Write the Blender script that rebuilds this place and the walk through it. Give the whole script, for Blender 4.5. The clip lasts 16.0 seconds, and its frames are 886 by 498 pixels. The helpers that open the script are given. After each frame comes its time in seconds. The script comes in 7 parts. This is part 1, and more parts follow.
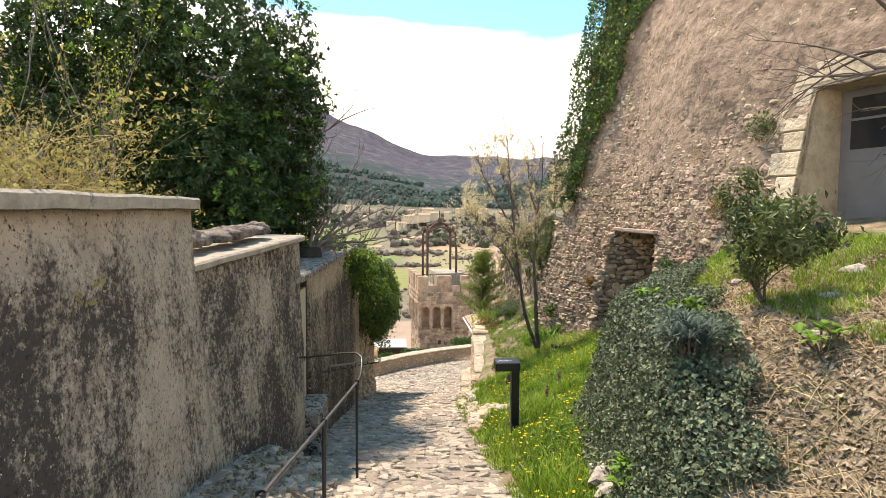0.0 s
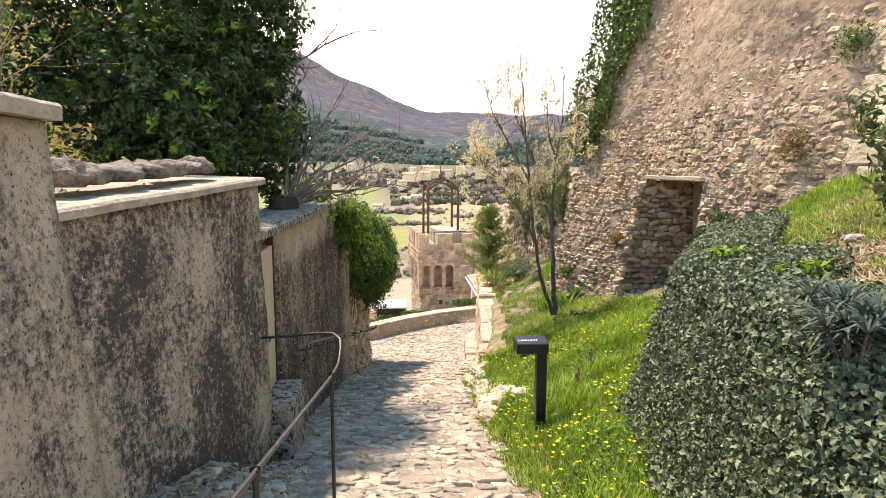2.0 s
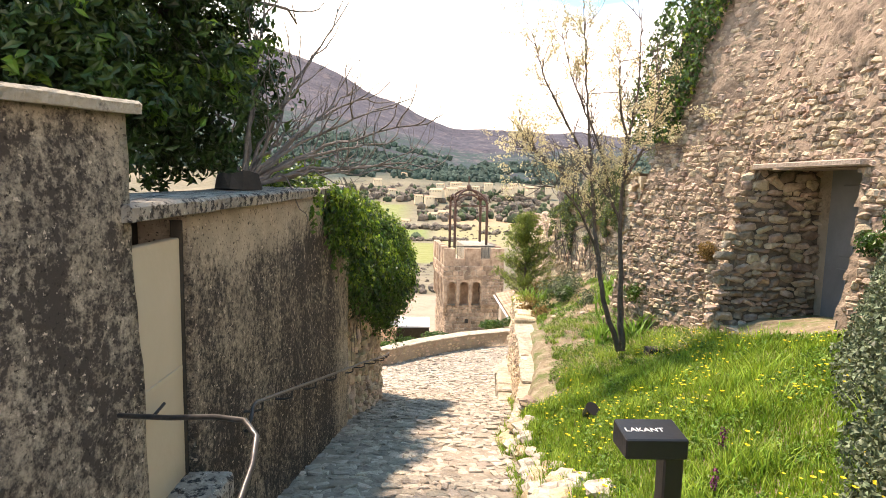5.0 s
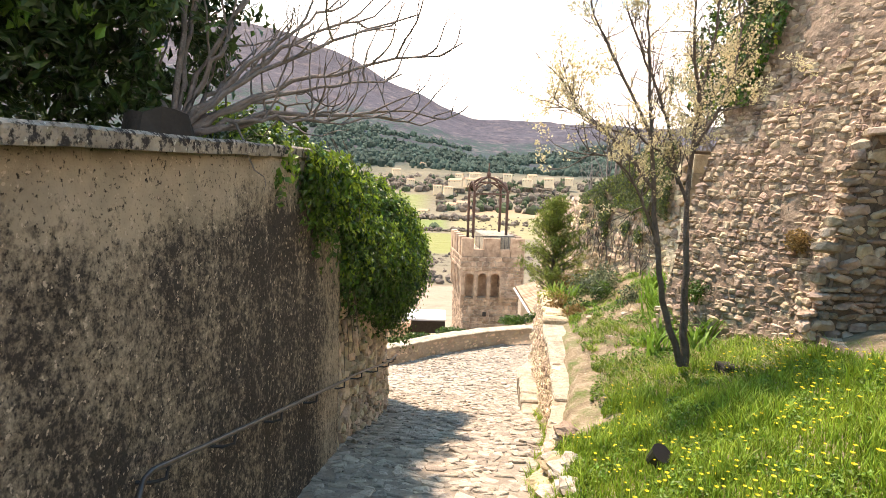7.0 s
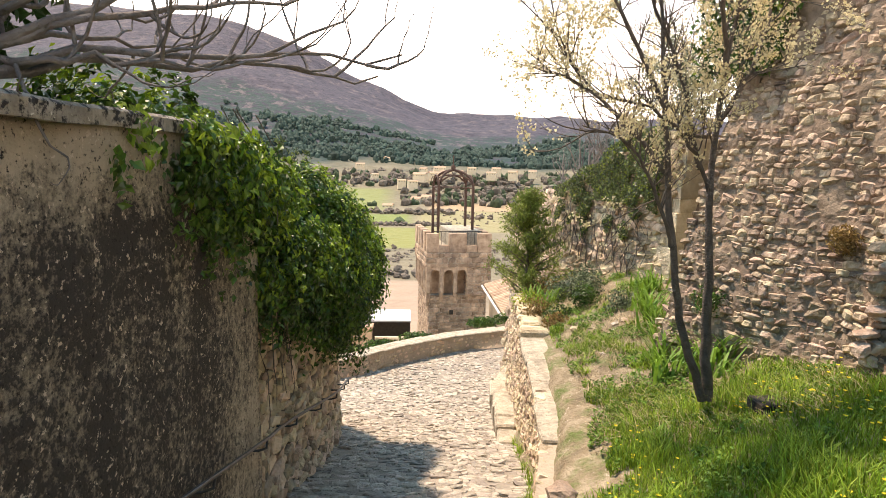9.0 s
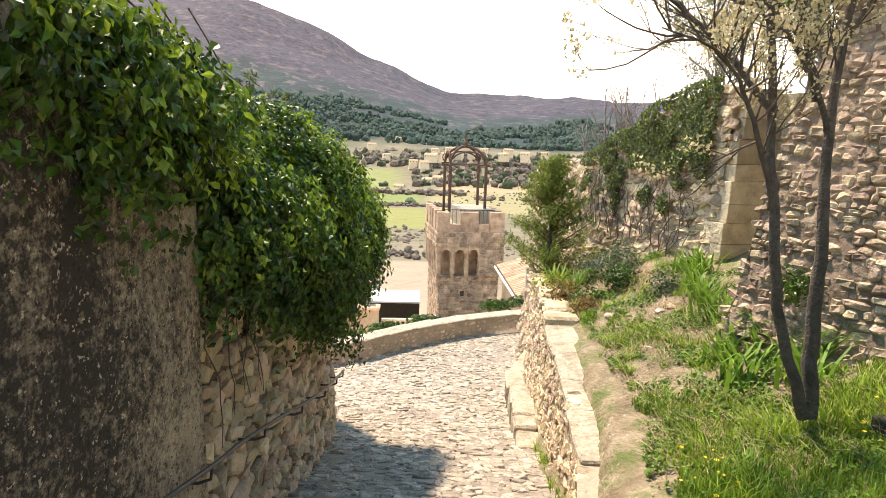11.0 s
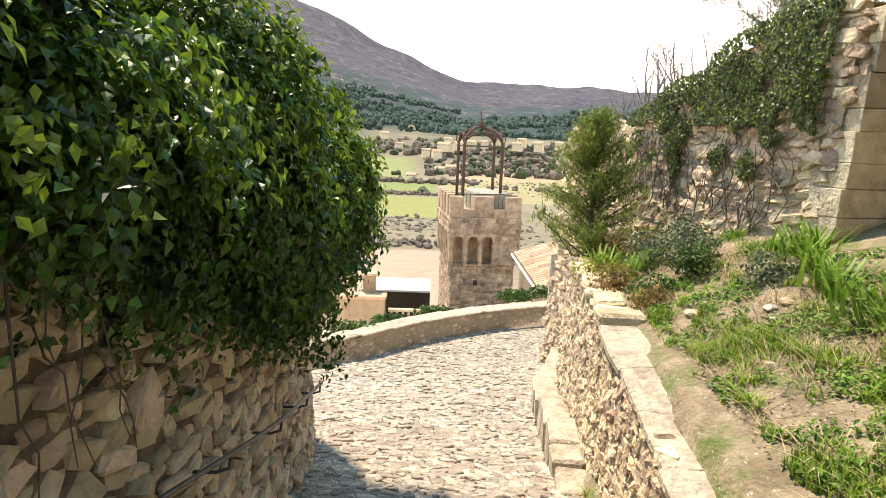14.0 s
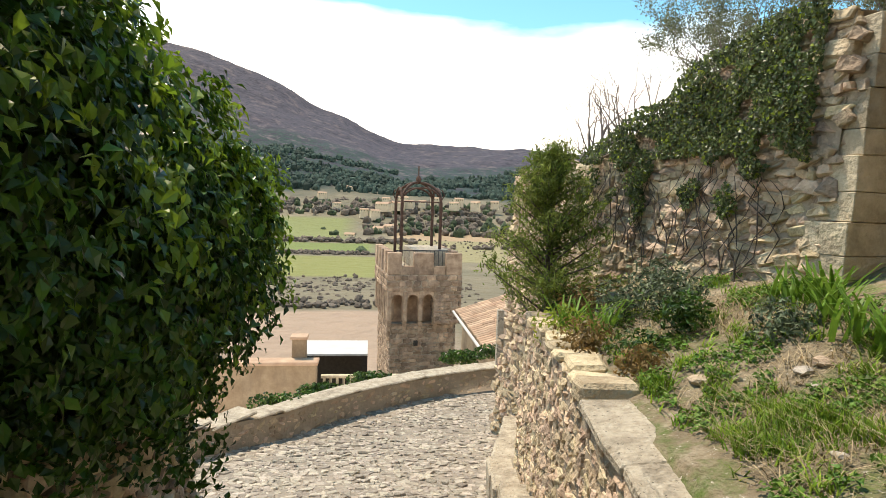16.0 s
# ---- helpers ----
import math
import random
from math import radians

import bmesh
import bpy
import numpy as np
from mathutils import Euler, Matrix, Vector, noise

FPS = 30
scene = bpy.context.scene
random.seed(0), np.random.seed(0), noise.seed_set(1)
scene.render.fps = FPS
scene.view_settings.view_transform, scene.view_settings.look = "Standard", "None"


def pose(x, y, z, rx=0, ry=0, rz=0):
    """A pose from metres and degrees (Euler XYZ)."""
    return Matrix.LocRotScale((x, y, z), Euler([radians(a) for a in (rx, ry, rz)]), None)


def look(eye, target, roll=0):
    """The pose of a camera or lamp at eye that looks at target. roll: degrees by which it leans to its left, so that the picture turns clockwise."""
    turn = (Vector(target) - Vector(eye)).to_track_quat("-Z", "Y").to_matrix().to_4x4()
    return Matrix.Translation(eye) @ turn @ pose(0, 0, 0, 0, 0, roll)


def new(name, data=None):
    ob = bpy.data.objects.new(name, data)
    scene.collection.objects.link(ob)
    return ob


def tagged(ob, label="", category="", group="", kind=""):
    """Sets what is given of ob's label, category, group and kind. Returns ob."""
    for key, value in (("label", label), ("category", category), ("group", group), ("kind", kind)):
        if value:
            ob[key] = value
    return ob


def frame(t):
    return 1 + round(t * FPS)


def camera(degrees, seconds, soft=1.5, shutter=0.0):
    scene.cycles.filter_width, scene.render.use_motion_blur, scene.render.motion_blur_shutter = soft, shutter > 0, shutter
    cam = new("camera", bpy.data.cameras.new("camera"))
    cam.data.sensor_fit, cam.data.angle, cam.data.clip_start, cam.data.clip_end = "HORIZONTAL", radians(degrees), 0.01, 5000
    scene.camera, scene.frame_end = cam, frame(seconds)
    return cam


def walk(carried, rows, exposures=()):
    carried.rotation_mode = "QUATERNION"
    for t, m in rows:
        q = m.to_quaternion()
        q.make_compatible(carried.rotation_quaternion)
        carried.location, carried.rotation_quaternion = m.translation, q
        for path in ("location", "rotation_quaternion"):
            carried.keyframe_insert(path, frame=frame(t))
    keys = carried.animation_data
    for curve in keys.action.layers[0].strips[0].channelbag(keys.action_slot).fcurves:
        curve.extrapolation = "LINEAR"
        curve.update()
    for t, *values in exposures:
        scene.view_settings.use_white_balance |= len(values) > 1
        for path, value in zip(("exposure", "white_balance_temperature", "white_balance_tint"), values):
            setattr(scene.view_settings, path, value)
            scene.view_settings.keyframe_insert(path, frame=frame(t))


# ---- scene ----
cam = camera(73.9, 16.0, soft=0.8)

PATH = [
    (0, (0.658, -1.73, 0.681), (0.814, 0.259, 0.547), 0.4),
    (0.5, (0.68, -1.358, 0.597), (0.8, 0.632, 0.44), 0.3),
    (1, (0.711, -0.993, 0.544), (0.842, 0.993, 0.356), 0.2),
    (1.5, (0.746, -0.602, 0.508), (0.885, 1.376, 0.25), 0.1),
    (2, (0.739, -0.216, 0.482), (0.892, 1.759, 0.207), 0.3),
    (2.5, (0.775, 0.192, 0.379), (0.92, 2.169, 0.11), 0.3),
    (3, (0.79, 0.624, 0.33), (0.885, 2.611, 0.125), 0.4),
    (3.5, (0.825, 1.044, 0.303), (0.919, 3.032, 0.1), 0.3),
    (3.7, (0.854, 1.2, 0.277), (0.951, 3.188, 0.082), 0.2),
    (5.8, (0.871, 2.689, -0.013), (0.92, 4.67, -0.281), 1.7),
    (6, (0.886, 2.831, -0.031), (0.933, 4.81, -0.315), 1.6),
    (6.5, (0.915, 3.215, -0.124), (0.984, 5.19, -0.435), 1.6),
    (7, (0.921, 3.623, -0.144), (0.925, 5.606, -0.398), 1.8),
    (7.5, (0.942, 4.008, -0.133), (0.925, 5.99, -0.403), 1.6),
    (8, (0.989, 4.371, -0.125), (0.978, 6.355, -0.376), 1.2),
    (8.5, (0.994, 4.703, -0.13), (1.062, 6.686, -0.379), 1.0),
    (9, (1.007, 5.006, -0.205), (1.128, 6.984, -0.476), 1.2),
    (9.2, (1.011, 5.135, -0.24), (1.141, 7.111, -0.518), 1.3),
    (11.3, (1.07, 6.357, -0.537), (1.153, 8.325, -0.885), 1.7),
    (11.5, (1.067, 6.488, -0.58), (1.158, 8.454, -0.934), 1.9),
    (12, (1.089, 6.79, -0.676), (1.144, 8.77, -0.955), 1.9),
    (12.5, (1.084, 7.087, -0.725), (1.134, 9.056, -1.072), 1.9),
    (13, (1.084, 7.363, -0.856), (1.108, 9.344, -1.129), 2.1),
    (13.5, (1.101, 7.654, -0.88), (1.113, 9.63, -1.19), 1.7),
    (14, (1.116, 7.954, -0.956), (1.162, 9.918, -1.327), 2.1),
    (14.5, (1.161, 8.241, -1.021), (1.131, 10.205, -1.4), 1.9),
    (15, (1.176, 8.502, -1.05), (1.21, 10.476, -1.368), 1.6),
    (15.5, (1.196, 8.795, -1.166), (1.338, 10.782, -1.342), 1.7),
    (16, (1.208, 9.12, -1.207), (1.454, 11.098, -1.373), 1.8),
]
walk(cam, [(t, look(eye, target, roll)) for t, eye, target, roll in PATH], exposures=[(0.0, 1.02, 7750, 20), (2.5, 1.36, 7950, 23), (7.0, 1.45, 8050, 23), (8.5, 1.36, 8050, 22), (9.0, 1.12, 8050, 22), (11.5, 1.3, 7950, 19), (14.8, 1.22, 7900, 17), (15.5, 1.0, 7800, 16), (16.0, 0.62, 7550, 14)])

# ---- world, sun, exposure ----
SUN_EL, SUN_AZ = radians(66), radians(-42)      # azimuth from +y, towards +x
sun_dir = Vector((math.sin(SUN_AZ) * math.cos(SUN_EL), math.cos(SUN_AZ) * math.cos(SUN_EL), math.sin(SUN_EL)))
sun = new("sun", bpy.data.lights.new("sun", "SUN"))
sun.data.energy, sun.data.angle, sun.data.color = 3.5, radians(3.0), (1.0, 0.93, 0.82)
sun.matrix_world = look(sun_dir * 50, (0, 0, 0))

world = bpy.data.worlds.new("sky")
scene.world = world
world.use_nodes = True
wn, wl = world.node_tree.nodes, world.node_tree.links
wn.clear()
w_out = wn.new("ShaderNodeOutputWorld")
w_bg = wn.new("ShaderNodeBackground")
w_sky = wn.new("ShaderNodeTexSky")
w_sky.sky_type, w_sky.sun_disc = "NISHITA", False
w_sky.dust_density, w_sky.ozone_density = 0.3, 1.0
w_sky.sun_elevation, w_sky.sun_rotation = SUN_EL, SUN_AZ
w_tc = wn.new("ShaderNodeTexCoord")
w_map = wn.new("ShaderNodeMapping")
w_map.inputs["Scale"].default_value = (1.0, 1.0, 3.6)
w_map.inputs["Location"].default_value = (0.35, 0.1, 0.55)
w_noise = wn.new("ShaderNodeTexNoise")
w_noise.inputs["Scale"].default_value, w_noise.inputs["Detail"].default_value = 1.7, 7.0
w_sep = wn.new("ShaderNodeSeparateXYZ")
w_alt = wn.new("ShaderNodeMapRange")
w_alt.inputs[1].default_value, w_alt.inputs[2].default_value = 0.17, 0.34
w_alt.inputs[3].default_value, w_alt.inputs[4].default_value = 0.34, -0.16
w_add = wn.new("ShaderNodeMath")
w_ramp = wn.new("ShaderNodeMapRange")
w_ramp.inputs[1].default_value, w_ramp.inputs[2].default_value = 0.44, 0.64
w_mix = wn.new("ShaderNodeMix")
w_mix.data_type = "RGBA"
w_mix.inputs["B"].default_value = (10.4, 10.3, 10.1, 1)
w_bg.inputs["Strength"].default_value = 0.15
wl.new(w_tc.outputs["Generated"], w_map.inputs["Vector"])
wl.new(w_map.outputs["Vector"], w_noise.inputs["Vector"])
wl.new(w_tc.outputs["Generated"], w_sep.inputs["Vector"])
wl.new(w_sep.outputs["Z"], w_alt.inputs[0])
wl.new(w_noise.outputs["Fac"], w_add.inputs[0])
wl.new(w_alt.outputs[0], w_add.inputs[1])
wl.new(w_add.outputs[0], w_ramp.inputs[0])
wl.new(w_ramp.outputs[0], w_mix.inputs["Factor"])
w_tint = wn.new("ShaderNodeMix")
w_tint.data_type, w_tint.blend_type = "RGBA", "MULTIPLY"
w_tint.inputs["Factor"].default_value, w_tint.inputs["B"].default_value = 1.0, (0.62, 1.12, 1.15, 1)
wl.new(w_sky.outputs["Color"], w_tint.inputs["A"])
wl.new(w_tint.outputs["Result"], w_mix.inputs["A"])
wl.new(w_mix.outputs["Result"], w_bg.inputs["Color"])
wl.new(w_bg.outputs["Background"], w_out.inputs["Surface"])


# ---- materials ----
def material(name, colours, scale=3.0, detail=6.0, rough=0.9, bump=0.3, bump_scale=30.0, per=None, vary=0.3,
             stain=None, stain_scale=1.5, stain_stretch=1.0, stain_from=0.5, stain_to=0.65, metal=0.0, translucent=0.0,
             fleck=None, fleck_scale=40.0, fleck_from=0.62, hue=0.0, speckle=None, stain2=None, stain2_scale=9.0, stain2_from=0.55, stain2_to=0.7, gloss=0.3):
    """A procedural surface. colours: list of (r, g, b) spread over a fine noise; per: 'object' or 'island' varies the brightness of each piece."""
    m = bpy.data.materials.new(name)
    m.use_nodes = True
    n, l = m.node_tree.nodes, m.node_tree.links
    n.clear()
    out = n.new("ShaderNodeOutputMaterial")
    b = n.new("ShaderNodeBsdfPrincipled")
    b.inputs["Roughness"].default_value, b.inputs["Metallic"].default_value = rough, metal
    b.inputs["Specular IOR Level"].default_value = gloss
    geo = n.new("ShaderNodeNewGeometry")
    noise1 = n.new("ShaderNodeTexNoise")
    noise1.inputs["Scale"].default_value, noise1.inputs["Detail"].default_value = scale, detail
    noise1.inputs["Roughness"].default_value = 0.65
    l.new(geo.outputs["Position"], noise1.inputs["Vector"])
    ramp = n.new("ShaderNodeValToRGB")
    els = ramp.color_ramp.elements
    k = len(colours)
    els[0].position, els[0].color = 0.28, (*colours[0], 1)
    els[1].position, els[1].color = 0.72, (*colours[-1], 1)
    for i in range(1, k - 1):
        e = els.new(0.28 + 0.44 * i / (k - 1))
        e.color = (*colours[i], 1)
    l.new(noise1.outputs["Fac"], ramp.inputs["Fac"])
    colour = ramp.outputs["Color"]
    def overlay(colour, tint, sc, stretch, a, z, detail=8.0):
        mp = n.new("ShaderNodeMapping")
        mp.inputs["Scale"].default_value = (1, 1, 1 / stretch)
        l.new(geo.outputs["Position"], mp.inputs["Vector"])
        ns = n.new("ShaderNodeTexNoise")
        ns.inputs["Scale"].default_value, ns.inputs["Detail"].default_value = sc, detail
        ns.inputs["Roughness"].default_value = 0.7
        l.new(mp.outputs["Vector"], ns.inputs["Vector"])
        rg = n.new("ShaderNodeMapRange")
        rg.inputs[1].default_value, rg.inputs[2].default_value = a, z
        l.new(ns.outputs["Fac"], rg.inputs[0])
        mx = n.new("ShaderNodeMix")
        mx.data_type = "RGBA"
        l.new(rg.outputs[0], mx.inputs["Factor"])
        l.new(colour, mx.inputs["A"])
        mx.inputs["B"].default_value = (*tint, 1)
        return mx.outputs["Result"]
    if stain:
        colour = overlay(colour, stain, stain_scale, stain_stretch, stain_from, stain_to)
    if speckle:
        tint, cs, fs, stretch, lo, hi = speckle
        parts_ = []
        for sc, st, dt in ((cs, stretch, 5.0), (fs, 1.0, 6.0)):
            mp = n.new("ShaderNodeMapping")
            mp.inputs["Scale"].default_value = (1, 1, 1 / st)
            l.new(geo.outputs["Position"], mp.inputs["Vector"])
            ns = n.new("ShaderNodeTexNoise")
            ns.inputs["Scale"].default_value, ns.inputs["Detail"].default_value = sc, dt
            ns.inputs["Roughness"].default_value = 0.7
            l.new(mp.outputs["Vector"], ns.inputs["Vector"])
            parts_.append(ns.outputs["Fac"])
        ad = n.new("ShaderNodeMath")
        l.new(parts_[0], ad.inputs[0])
        l.new(parts_[1], ad.inputs[1])
        rg = n.new("ShaderNodeMapRange")
        rg.inputs[1].default_value, rg.inputs[2].default_value = lo, hi
        l.new(ad.outputs[0], rg.inputs[0])
        mx = n.new("ShaderNodeMix")
        mx.data_type = "RGBA"
        l.new(rg.outputs[0], mx.inputs["Factor"])
        l.new(colour, mx.inputs["A"])
        mx.inputs["B"].default_value = (*tint, 1)
        colour = mx.outputs["Result"]
    if stain2:
        colour = overlay(colour, stain2, stain2_scale, 1.0, stain2_from, stain2_to)
    if fleck:
        colour = overlay(colour, fleck, fleck_scale, 1.0, fleck_from, fleck_from + 0.06, 3.0)
    if per:
        if per == "object":
            info = n.new("ShaderNodeObjectInfo")
            rnd = info.outputs["Random"]
        else:
            rnd = geo.outputs["Random Per Island"]
        hsv = n.new("ShaderNodeHueSaturation")
        rg = n.new("ShaderNodeMapRange")
        rg.inputs[3].default_value, rg.inputs[4].default_value = 1 - vary, 1 + vary
        l.new(rnd, rg.inputs[0])
        l.new(rg.outputs[0], hsv.inputs["Value"])
        if hue:
            mul = n.new("ShaderNodeMath")
            mul.operation = "MULTIPLY"
            mul.inputs[1].default_value = 7.31
            l.new(rnd, mul.inputs[0])
            fr = n.new("ShaderNodeMath")
            fr.operation = "FRACT"
            l.new(mul.outputs[0], fr.inputs[0])
            rh = n.new("ShaderNodeMapRange")
            rh.inputs[3].default_value, rh.inputs[4].default_value = 0.5 - hue, 0.5 + hue
            l.new(fr.outputs[0], rh.inputs[0])
            l.new(rh.outputs[0], hsv.inputs["Hue"])
        l.new(colour, hsv.inputs["Color"])
        colour = hsv.outputs["Color"]
    l.new(colour, b.inputs["Base Color"])
    if bump:
        nb = n.new("ShaderNodeTexNoise")
        nb.inputs["Scale"].default_value, nb.inputs["Detail"].default_value = bump_scale, 6.0
        l.new(geo.outputs["Position"], nb.inputs["Vector"])
        bp = n.new("ShaderNodeBump")
        bp.inputs["Strength"].default_value, bp.inputs["Distance"].default_value = bump, 0.03
        l.new(nb.outputs["Fac"], bp.inputs["Height"])
        l.new(bp.outputs["Normal"], b.inputs["Normal"])
    surface = b.outputs["BSDF"]
    if translucent:
        tr = n.new("ShaderNodeBsdfTranslucent")
        l.new(colour, tr.inputs["Color"])
        ms = n.new("ShaderNodeMixShader")
        ms.inputs[0].default_value = translucent
        l.new(surface, ms.inputs[1])
        l.new(tr.outputs["BSDF"], ms.inputs[2])
        surface = ms.outputs[0]
    l.new(surface, out.inputs["Surface"])
    return m


def plaster(name, light, mildew, edge, top, slant=(0.0, 1.0, 0.0), fleck=0.66, patchy=1.4):
    """Old lime plaster under a crust of mildew. edge: where the crust begins and closes; top: (z of the clean band, z of the full crust, amount);
    slant: (y from, y to, amount) bares the plaster along the wall."""
    m = bpy.data.materials.new(name)
    m.use_nodes = True
    n, l = m.node_tree.nodes, m.node_tree.links
    n.clear()
    out, b = n.new("ShaderNodeOutputMaterial"), n.new("ShaderNodeBsdfPrincipled")
    b.inputs["Roughness"].default_value, b.inputs["Specular IOR Level"].default_value = 0.93, 0.2
    geo = n.new("ShaderNodeNewGeometry")
    sep = n.new("ShaderNodeSeparateXYZ")
    l.new(geo.outputs["Position"], sep.inputs[0])
    def field(scale, detail, stretch=1.0, rough=0.65):
        mp = n.new("ShaderNodeMapping")
        mp.inputs["Scale"].default_value = (1, 1, 1 / stretch)
        l.new(geo.outputs["Position"], mp.inputs["Vector"])
        t = n.new("ShaderNodeTexNoise")
        t.inputs["Scale"].default_value, t.inputs["Detail"].default_value, t.inputs["Roughness"].default_value = scale, detail, rough
        l.new(mp.outputs["Vector"], t.inputs["Vector"])
        return t.outputs["Fac"]
    def sums(pairs):
        acc = None
        for sock, k in pairs:
            q = n.new("ShaderNodeMath")
            q.operation = "MULTIPLY_ADD"
            q.inputs[1].default_value = k
            l.new(sock, q.inputs[0])
            if acc is None:
                q.inputs[2].default_value = 0.0
            else:
                l.new(acc, q.inputs[2])
            acc = q.outputs[0]
        return acc
    def span(sock, a, z, lo=0.0, hi=1.0):
        q = n.new("ShaderNodeMapRange")
        q.inputs[1].default_value, q.inputs[2].default_value, q.inputs[3].default_value, q.inputs[4].default_value = a, z, lo, hi
        l.new(sock, q.inputs[0])
        return q.outputs[0]
    def tint(base, fac, colour):
        q = n.new("ShaderNodeMix")
        q.data_type = "RGBA"
        l.new(fac, q.inputs["Factor"])
        l.new(base, q.inputs["A"])
        q.inputs["B"].default_value = (*colour, 1)
        return q.outputs["Result"]
    ramp = n.new("ShaderNodeValToRGB")
    els = ramp.color_ramp.elements
    els[0].position, els[0].color = 0.3, (*(c * 0.62 for c in light), 1)
    els[1].position, els[1].color = 0.7, (*light, 1)
    l.new(field(4.0, 10), ramp.inputs["Fac"])
    broad, drip, grain, pit = field(0.9, 4, 1.3), field(5.0, 5, 3.0), field(24.0, 8), field(75.0, 4)
    crust = sums([(broad, patchy), (drip, 0.55), (grain, 1.15), (pit, 0.6), (span(sep.outputs["Z"], top[0], top[1], -top[2], top[2] * 0.45), 1.0), (span(sep.outputs["Y"], slant[0], slant[1], 0.0, -slant[2]), 1.0)])
    c = tint(ramp.outputs["Color"], span(crust, *edge), mildew)
    c = tint(c, span(field(46.0, 5), 0.57, 0.66), (mildew[0] * 0.55, mildew[1] * 0.52, mildew[2] * 0.5))
    c = tint(c, span(field(30.0, 3), fleck, fleck + 0.035), (light[0] * 1.05, light[1] * 1.05, light[2] * 1.08))
    l.new(c, b.inputs["Base Color"])
    bp = n.new("ShaderNodeBump")
    bp.inputs["Strength"].default_value, bp.inputs["Distance"].default_value = 1.0, 0.028
    l.new(sums([(grain, 1.0), (pit, 0.55), (drip, 0.4)]), bp.inputs["Height"])
    l.new(bp.outputs["Normal"], b.inputs["Normal"])
    l.new(b.outputs["BSDF"], out.inputs["Surface"])
    return m


M_PLASTER = plaster("weathered_plaster", (0.65, 0.55, 0.42), (0.088, 0.074, 0.063), (1.98, 2.30), (0.66, 0.2, 0.22), patchy=1.85, fleck=0.645)
M_PLASTER_BLACK = plaster("blackened_plaster", (0.60, 0.49, 0.36), (0.066, 0.055, 0.047), (1.37, 1.74), (-0.12, -0.50, 0.40), (8.3, 9.0, 0.28), 0.625, 0.8)
M_COPING = material("coping_stone", [(0.27, 0.235, 0.18), (0.40, 0.355, 0.285), (0.50, 0.45, 0.37)], 7, rough=0.92, bump=0.7, bump_scale=40, stain=(0.10, 0.09, 0.08), stain_scale=7, stain_from=0.56, stain_to=0.66)
M_COPING_DARK = material("mossy_coping", [(0.20, 0.17, 0.14), (0.46, 0.41, 0.34)], 9, bump=0.9, bump_scale=30, stain=(0.035, 0.03, 0.028), stain_scale=17, stain_from=0.50, stain_to=0.57, fleck=(0.66, 0.62, 0.54), fleck_scale=30, fleck_from=0.64)
M_COBBLE = material("pale_cobble", [(0.26, 0.222, 0.177), (0.38, 0.33, 0.265), (0.49, 0.43, 0.35)], 9, bump=0.8, bump_scale=40, per="island", vary=0.34, hue=0.014, stain=(0.20, 0.175, 0.145), stain_scale=1.3, stain_from=0.52, stain_to=0.75)
M_COBBLE_OB = material("pale_cobble_near", [(0.26, 0.222, 0.177), (0.38, 0.33, 0.265), (0.49, 0.43, 0.35)], 9, bump=0.8, bump_scale=40, per="object", vary=0.34, hue=0.014, stain=(0.20, 0.175, 0.145), stain_scale=1.3, stain_from=0.52, stain_to=0.75)
M_ROAD = material("dusty_path_bed", [(0.20, 0.168, 0.13), (0.35, 0.297, 0.235)], 6, bump=0.6, bump_scale=50)
M_RUBBLE = material("rubble_limestone", [(0.34, 0.245, 0.16), (0.51, 0.395, 0.27), (0.63, 0.51, 0.365)], 5, bump=1.0, bump_scale=26, per="island", vary=0.36, hue=0.02, stain=(0.16, 0.12, 0.10), stain_scale=2.5, stain_from=0.56, stain_to=0.72)
M_RUBBLE_OB = material("rubble_limestone_near", [(0.34, 0.245, 0.16), (0.51, 0.395, 0.27), (0.63, 0.51, 0.365)], 5, bump=1.0, bump_scale=26, per="object", vary=0.36, hue=0.02, stain=(0.16, 0.12, 0.10), stain_scale=2.5, stain_from=0.56, stain_to=0.72)
M_ROSE = material("rose_rubble", [(0.22, 0.155, 0.11), (0.39, 0.295, 0.21), (0.56, 0.455, 0.335)], 6, bump=0.8, bump_scale=28, per="island", vary=0.34, hue=0.02, stain=(0.15, 0.105, 0.085), stain_scale=2.0, stain_from=0.52, stain_to=0.7)
M_ROSE_OB = material("rose_rubble_near", [(0.22, 0.155, 0.11), (0.39, 0.295, 0.21), (0.56, 0.455, 0.335)], 6, bump=0.8, bump_scale=28, per="object", vary=0.34, hue=0.02, stain=(0.15, 0.105, 0.085), stain_scale=2.0, stain_from=0.52, stain_to=0.7)
M_ROCK_DARK = material("dark_pitted_rock", [(0.12, 0.095, 0.08), (0.32, 0.27, 0.22)], 8, bump=0.9, bump_scale=30, stain=(0.06, 0.05, 0.045), stain_scale=9, stain_from=0.5, stain_to=0.62)
M_EARTH_JOINT = material("earthy_joint", [(0.09, 0.068, 0.05), (0.24, 0.185, 0.135)], 5, bump=0.9, bump_scale=24, stain=(0.06, 0.045, 0.035), stain_scale=4.0, stain_from=0.5, stain_to=0.66)
M_MORTAR = material("lime_mortar", [(0.30, 0.24, 0.18), (0.46, 0.38, 0.28)], 4, bump=0.8, bump_scale=22, stain=(0.17, 0.13, 0.10), stain_scale=2.0, stain_from=0.55, stain_to=0.7)
